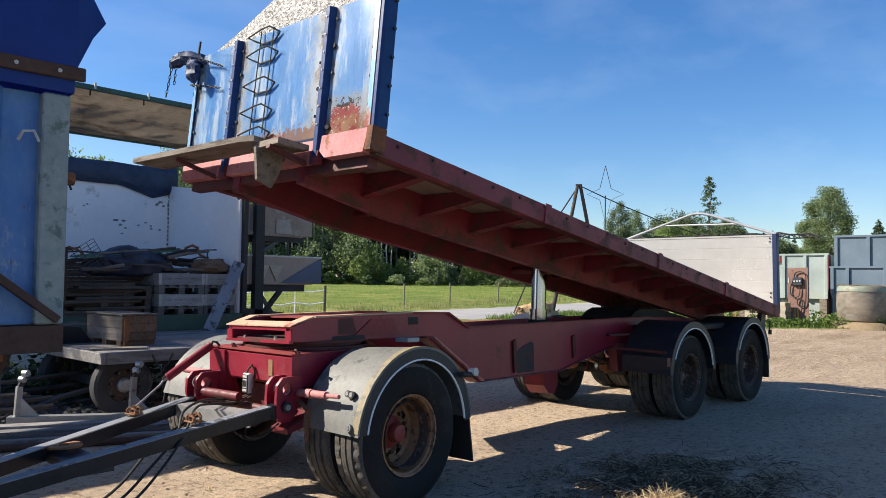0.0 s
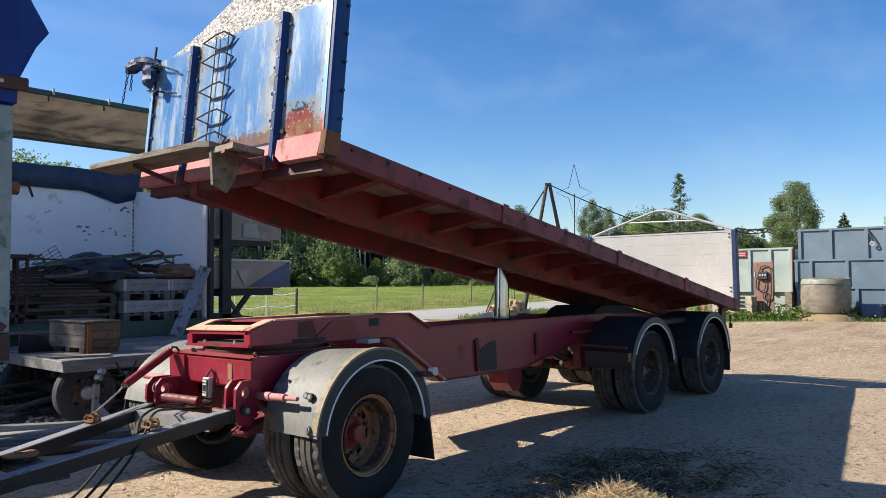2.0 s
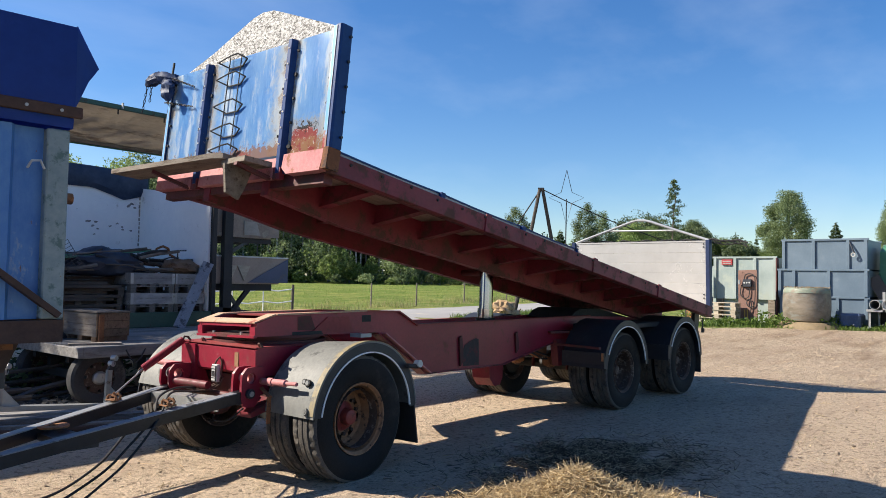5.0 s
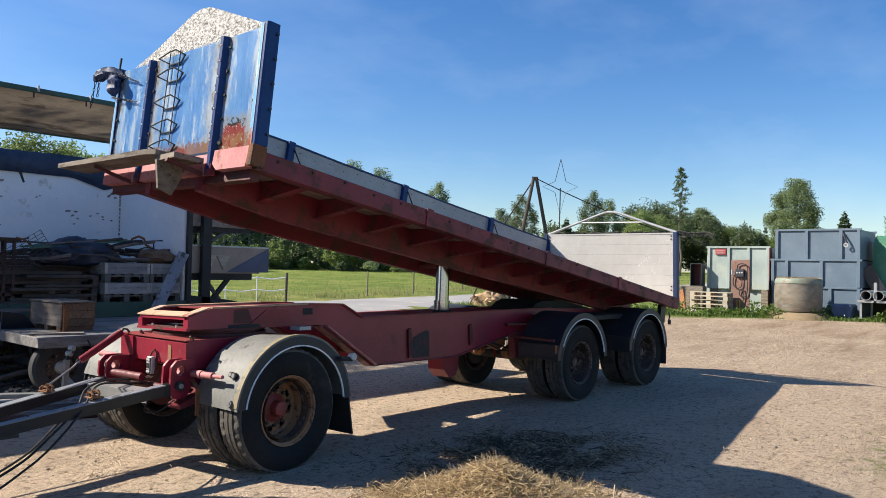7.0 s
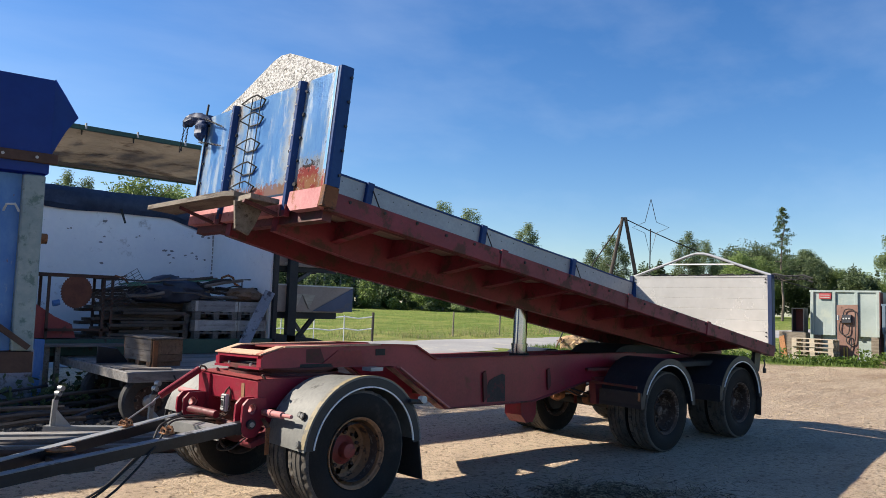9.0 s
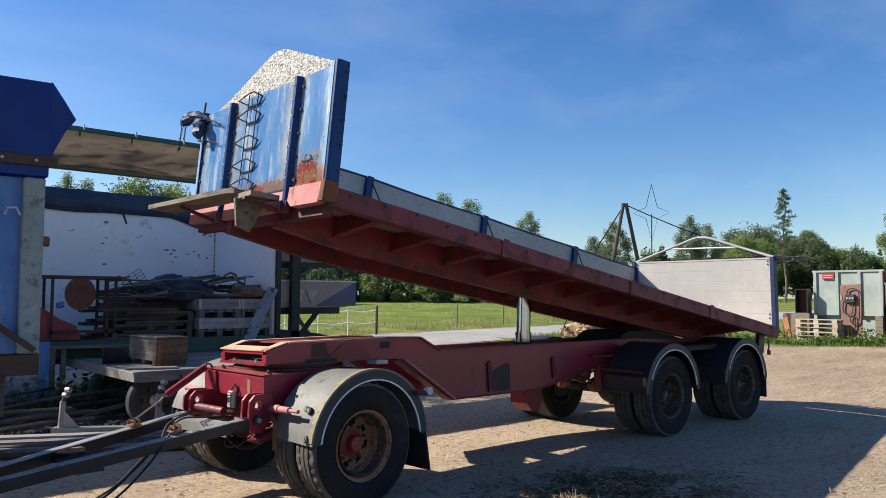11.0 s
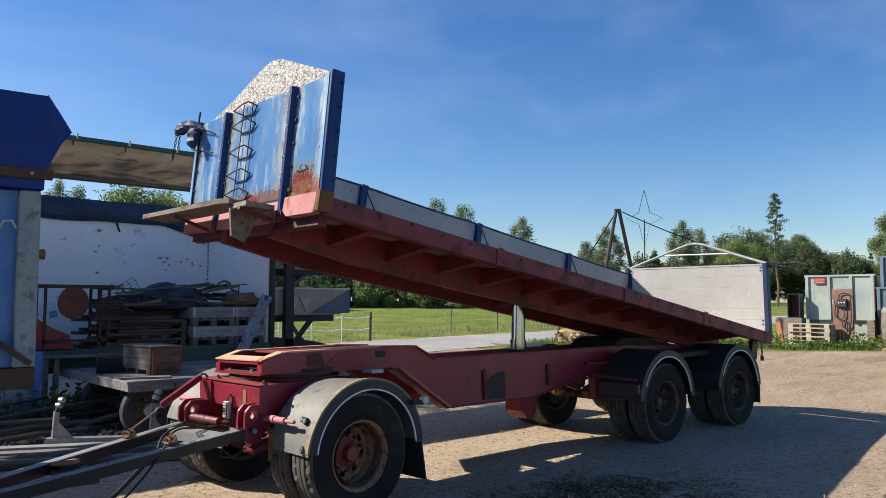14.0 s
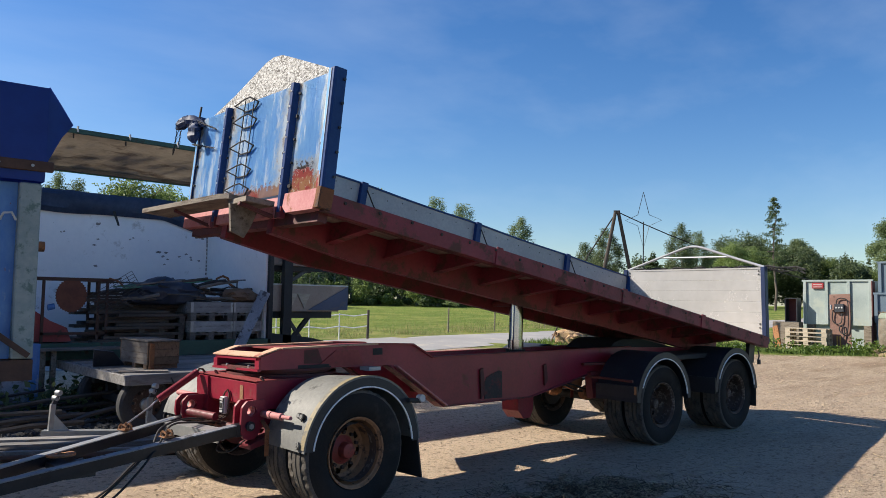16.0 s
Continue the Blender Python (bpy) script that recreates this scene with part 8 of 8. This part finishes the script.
    for k in range(150):                       # tall dark back rows: spruces, with some birches
        az = 26 + 29 * k / 150 + rng.uniform(-0.3, 0.3)
        d = rng.uniform(94, 114)
        h = skyline(az) * rng.uniform(0.66, 1.0)
        p = ground_point(az, d)
        kind = rng.random()
        if kind < 0.55:
            far_tree("n", "spruce", p, h, h * 0.27, 2000, 0.20)
            tube(bm, [p, p + Vector((0, 0, h * 0.9))], 0.16, 6, r2=0.03)
        else:
            far_tree("p" if kind > 0.8 else "d", "broad", p + Vector((0, 0, h * 0.10)), h * 0.9, h * 0.34, 2300, 0.16)
            tube(bw if kind > 0.7 else bm, [p, p + Vector((0.3, 0.2, h * 0.4)), p + Vector((0.2, 0, h * 0.8))], 0.15, 6, r2=0.05)
    for k in range(70):                        # bare slim trunks of the front row, crowns high up
        az = 27 + 28 * k / 70 + rng.uniform(-0.4, 0.4)
        p = ground_point(az, rng.uniform(87, 94))
        h = min(rng.uniform(10, 15), skyline(az) * rng.uniform(0.7, 1.0))
        tube(bw if k % 3 else bm, [p, p + Vector((rng.uniform(-0.4, 0.4), 0.1, h * 0.45)), p + Vector((rng.uniform(-0.5, 0.5), 0, h * 0.9))], 0.13, 6, r2=0.04)
        far_tree("p" if k % 3 else "n", "broad", p + Vector((0, 0, h * 0.35)), h * 0.66, h * 0.22, 620, 0.15)
    for k in range(85):                        # young light green trees at the wood's edge
        az = 26 + 35 * k / 85 + rng.uniform(-0.6, 0.6)
        p = ground_point(az, rng.uniform(82, 91))
        h = rng.choice([2.2, 3.5, 5.0, 7.5]) * rng.uniform(0.75, 1.25) * min(1.0, skyline(az) / 11)
        far_tree("l" if k % 3 else "p", "broad", p - Vector((0, 0, h * 0.16)), h, h * rng.uniform(0.5, 0.95), 1250, 0.13)
    for k in range(60):                        # low bushes at its foot
        az = 27 + 36 * k / 60 + rng.uniform(-0.5, 0.5)
        p = ground_point(az, rng.uniform(80, 90))
        h = rng.uniform(0.7, 1.8)
        far_tree(("l", "p", "d")[k % 3], "broad", p - Vector((0, 0, h * 0.2)), h, h * rng.uniform(1.0, 1.9), 420, 0.12)
    for k in range(60):                        # low farther woods to the right
        az = 55 + 31 * k / 60 + rng.uniform(-0.3, 0.3)
        p = ground_point(az, rng.uniform(118, 165))
        h = rng.uniform(5.5, 8.8)
        far_tree("n" if k % 3 == 0 else "d", "spruce" if k % 3 == 0 else "broad", p, h, h * (0.42 if k % 3 == 0 else 0.7), 1500, 0.19)
    for k in range(80):                        # dense dark wood on the rise to the right
        az = 62.5 + 11.5 * k / 80 + rng.uniform(-0.2, 0.2)
        p = ground_point(az, rng.uniform(120, 150))
        h = float(np.interp(az, [62, 64, 67, 70, 72, 74], [10, 12.4, 11.0, 8.8, 7.6, 6.8])) * rng.uniform(0.90, 1.06) * (1.0 if az < 71 else 0.82)
        far_tree("n" if k % 4 == 0 else "d", "spruce" if k % 4 == 0 else "broad", p, h, h * (0.36 if k % 4 == 0 else 0.5), 2400, 0.14)
    for k in range(30):                        # woods closing the view behind the trailer body
        az = -40 + 68 * k / 30
        p = ground_point(az, rng.uniform(95, 120))
        h = rng.uniform(8, 12)
        far_tree("l", "broad", p, h, h * 0.8, 420, 0.45)
    for key, mt, lab in (("l", M_LEAF, "green leaves of the far wood's edge"), ("d", M_LEAF_DARK, "dark leaves of the dense wood on the rise"), ("p", M_LEAF_PALE, "pale leaves of birches in the far wood"), ("n", M_NEEDLE, "dark needles of spruces in the far wood")):
        tagged(new("far_woods", leaf_mesh("far_woods", np.concatenate(vs[key]), np.concatenate(fs[key]), mt)), lab, "woods", kind="stuff")
    solid("far_trunks", bm, M_BARK, "dark trunks standing in the far wood", "woods", None, kind="stuff")
    solid("far_trunks", bw, M_BIRCH, "white birch trunks standing in the far wood", "woods", None, kind="stuff")


trees()


def blades(name, spots, label, material, rng, h=(0.1, 0.3), width=0.008, lean=0.4):
    n = len(spots)
    ang, hh = rng.uniform(0, 2 * np.pi, n), rng.uniform(h[0], h[1], n)
    d = np.stack([np.cos(ang), np.sin(ang), np.zeros(n)], 1)
    s = np.stack([-np.sin(ang), np.cos(ang), np.zeros(n)], 1) * width
    up = np.array([0, 0, 1.0]) * hh[:, None]
    ln = d * (hh * rng.uniform(0, lean, n))[:, None]
    v = np.stack([spots - s, spots + s, spots + up * 0.6 + ln * 0.5 + s * 0.7, spots + up * 0.6 + ln * 0.5 - s * 0.7, spots + up + ln * 1.6], 1).reshape(-1, 3)
    k = np.arange(n)[:, None] * 5
    faces = np.concatenate([k + np.array([0, 1, 2, 3])], 0).tolist() + (k + np.array([3, 2, 4])).tolist()
    me = bpy.data.meshes.new(name)
    me.from_pydata(v.tolist(), [], faces)
    me.materials.append(material)
    return tagged(new(name, me), label, "plants", kind="stuff")


def undergrowth():
    rng = np.random.default_rng(5)

    def on_ground(x, y):
        return np.array([[a, b, ground_height(a, b)] for a, b in zip(x, y)])

    # leafy weeds along the foot of the bins
    y = rng.uniform(-3.5, 6.6, 5200)
    x = 20.7 + 0.70 * (4.2 - y) * 0.55 + np.abs(rng.normal(0, 1.0, 5200)) + 0.6
    x = np.minimum(x, GX - 0.4)
    p = on_ground(x, y)
    dens = np.array([0.5 + 0.5 * noise.noise((a * 0.8, b * 0.8, 0)) for a, b in zip(x, y)])
    p[:, 2] += rng.random(5200) * 0.75 * np.clip(dens * 1.6 - 0.35, 0.08, 1.2) * (1 - 0.35 * (y > 2.6))
    v, f = leaf_quads(p, 0.065, rng)
    tagged(new("weeds", leaf_mesh("weeds", v, f, M_WEED)), "leafy green weeds along the foot of the bins", "plants", kind="stuff")
    blades("grass_edge", on_ground(x[:2600] - 0.3, y[:2600]), "grass tufts where the yard meets the bins", M_WEED, rng, (0.04, 0.16), 0.012)
    # white flower heads
    q = p[rng.integers(0, 5200, 90)] + np.array([0, 0, 0.12])
    v, f = leaf_quads(q, 0.035, rng)
    tagged(new("white_flowers", leaf_mesh("white_flowers", v, f, M_TRIM)), "small white flower heads among the weeds", "plants", kind="stuff")
    # tall dry grass along the road's far side and on the verge
    x = 6 + 46 * rng.random(26000) ** 0.75
    y = 17.5 + 0.05 * (x - 12) + np.abs(rng.normal(0, 2.6, 26000))
    keep = np.array([noise.noise((a * 0.55, b * 0.8, 2)) + 0.5 * noise.noise((a * 1.7, b * 1.7, 5)) for a, b in zip(x, y)]) > rng.uniform(-0.05, 0.6, 26000)
    x, y = x[keep], y[keep]
    blades("meadow_grass", on_ground(x, y), "tall dry grass along the meadow's edge", leaf_material("dry_grass", (0.13, 0.19, 0.04), (0.42, 0.36, 0.17)), rng, (0.05, 0.28), 0.009, 0.8)
    x = 5 + 60 * rng.random(15000) ** 0.7
    y = 18 + 34 * rng.random(15000)
    blades("meadow_tufts", on_ground(x, y), "green and yellow tufts standing in the meadow", leaf_material("meadow_tuft", (0.10, 0.18, 0.03), (0.28, 0.36, 0.10)), rng, (0.03, 0.13), 0.012, 1.2)
    x, y = rng.uniform(17.3, 23, 5000), rng.uniform(9.6, 12.2, 5000)
    blades("verge_grass", on_ground(x, y), "rough grass on the verge by the stump", M_WEED, rng, (0.05, 0.24), 0.010)
    # ferns under the trailer body, with the shade there put into darker leaves
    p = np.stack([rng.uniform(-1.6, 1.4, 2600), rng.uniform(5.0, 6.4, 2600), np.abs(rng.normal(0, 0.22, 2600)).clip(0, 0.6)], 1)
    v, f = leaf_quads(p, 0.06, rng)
    tagged(new("nettles", leaf_mesh("nettles", v, f, M_LEAF_DARK)), "nettles growing under the trailer body, shade put into their dark leaves", "plants", kind="stuff")
    # sparse grass in the yard's near corner
    x, y = rng.normal(5.2, 1.2, 700), rng.normal(-5.6, 0.9, 700)
    blades("yard_grass", on_ground(x, y), "sparse short grass growing in the dirt", leaf_material("yard_grass_blades", (0.14, 0.19, 0.05), (0.30, 0.34, 0.12)), rng, (0.008, 0.035), 0.003, 1.2)


undergrowth()


def straw():
    rng = np.random.default_rng(9)

    def strands(name, pts, dirs, label, width=0.0035, material=None):
        n = len(pts)
        side = np.cross(dirs, rng.normal(size=(n, 3)))
        side /= np.linalg.norm(side, axis=1)[:, None]
        bend = rng.normal(size=(n, 3)) * 0.02
        a, b, c = pts - dirs / 2, pts + bend, pts + dirs / 2
        s = side * width * rng.uniform(0.5, 1.6, n)[:, None]
        v = np.stack([a - s, a + s, b + s, b - s, c + s, c - s], 1)
        v[:, :, 2] = np.maximum(v[:, :, 2], 0.004)
        k = np.arange(n)[:, None] * 6
        faces = (k + np.array([0, 1, 2, 3])).tolist() + (k + np.array([3, 2, 4, 5])).tolist()
        me = bpy.data.meshes.new(name)
        me.from_pydata(v.reshape(-1, 3).tolist(), [], faces)
        me.materials.append(material or M_STRAW_LOOSE)
        return tagged(new(name, me), label, "straw", kind="stuff")

    def heap(x, y):
        u, w = (x - 0.60) * 0.75 + (y + 2.93) * 0.66, (x - 0.60) * -0.66 + (y + 2.93) * 0.75
        return 0.15 * np.exp(-(u / 0.34) ** 2 - (w / 0.50) ** 2) + 0.09 * np.exp(-((u - 0.08) / 0.18) ** 2 - ((w + 0.05) / 0.2) ** 2)

    n = 13000
    u, w = rng.normal(0, 0.24, n), rng.normal(0, 0.36, n)
    x, y = 0.60 + 0.75 * u - 0.66 * w, -2.93 + 0.66 * u + 0.75 * w
    z = heap(x, y) * (0.75 + 0.35 * rng.random(n)) + 0.008
    d = rng.normal(size=(n, 3)) * np.array([1, 1, 0.35])
    d = d / np.linalg.norm(d, axis=1)[:, None] * rng.uniform(0.06, 0.26, n)[:, None]
    strands("straw_heap", np.stack([x, y, z], 1), d, "low heap of loose golden straw on the dirt", 0.0024)
    # solid core so that the dirt doesn't show through; its darker colour paints the shaded gaps
    bm = nb()
    rows = []
    for i in range(29):
        row = []
        for j in range(29):
            a, b = -0.9 + 1.8 * i / 28, -1.5 + 3.0 * j / 28
            px, py = 0.60 + 0.75 * a - 0.66 * b, -2.93 + 0.66 * a + 0.75 * b
            row.append(bm.verts.new((px, py, float(heap(px, py)) * 0.85 - 0.012 + 0.015 * noise.noise((px * 9, py * 9, 0)))))
        rows.append(row)
    for p, q in zip(rows, rows[1:]):
        for k in range(28):
            bm.faces.new((p[k], q[k], q[k + 1], p[k + 1]))
    solid("straw_core", bm, M_STRAW, "packed straw inside the heap", "straw", None, kind="stuff")
    # the dark strands carry the shade between the straws in their colour
    for name, n, lift, label, material in (("rotten_straw", 9000, 0.016, "straw on the dirt with shade put into its dark colour", M_STRAW_SHADE), ("scattered_straw", 4200, 0.026, "pale straws lying over the darkened straw", M_STRAW_DULL)):
        x, y = rng.normal(1.75, 0.60, n), rng.normal(-2.45, 0.42, n)
        clump = np.array([noise.noise((a * 3.2, b * 3.2, 8)) for a, b in zip(x, y)]) > rng.uniform(-0.45, 0.25, n)
        x, y, n = x[clump], y[clump], int(clump.sum())
        d = rng.normal(size=(n, 3)) * np.array([1, 1, 0.22])
        d = d / np.linalg.norm(d, axis=1)[:, None] * rng.uniform(0.04, 0.17, n)[:, None]
        strands(name, np.stack([x, y, np.abs(rng.normal(lift, 0.026, n))], 1), d, label, 0.0024, material)
    n = 2600
    x, y = rng.uniform(-2, 20, n), rng.uniform(-6, 8, n)
    d = rng.normal(size=(n, 3)) * np.array([1, 1, 0.06])
    d = d / np.linalg.norm(d, axis=1)[:, None] * rng.uniform(0.03, 0.16, n)[:, None]
    z = np.array([ground_height(a, b) for a, b in zip(x, y)]) + 0.012
    strands("stray_straw", np.stack([x, y, z], 1), d, "stray straws scattered over the yard", 0.0022)
    # pebbles
    bm = nb()
    for k in range(1500):
        a, b = rng.uniform(-3, 12), rng.uniform(-6, 4)
        s = rng.uniform(0.004, 0.012) * (1.7 if k % 30 == 0 else 1)
        box(bm, -s, s, -s * 0.8, s * 0.8, -s * 0.3, s * 0.6, T((a, b, 0.004)) @ Euler((rng.uniform(-.4, .4), rng.uniform(-.4, .4), rng.uniform(0, 6))).to_matrix().to_4x4())
    solid("pebbles", bm, M_PEBBLE, "small grey and brown pebbles on the dirt", "pebbles", None, kind="stuff")


M_STRAW_LOOSE = leaf_material("loose_straw", (0.26, 0.19, 0.10), (0.72, 0.57, 0.35))
M_STRAW_DULL = leaf_material("trodden_straw", (0.24, 0.19, 0.12), (0.66, 0.55, 0.36))
M_STRAW_SHADE = leaf_material("rotten_straw", (0.035, 0.028, 0.020), (0.17, 0.13, 0.085))
M_PEBBLE = leaf_material("pebble_stone", (0.30, 0.235, 0.17), (0.62, 0.52, 0.41))
straw()
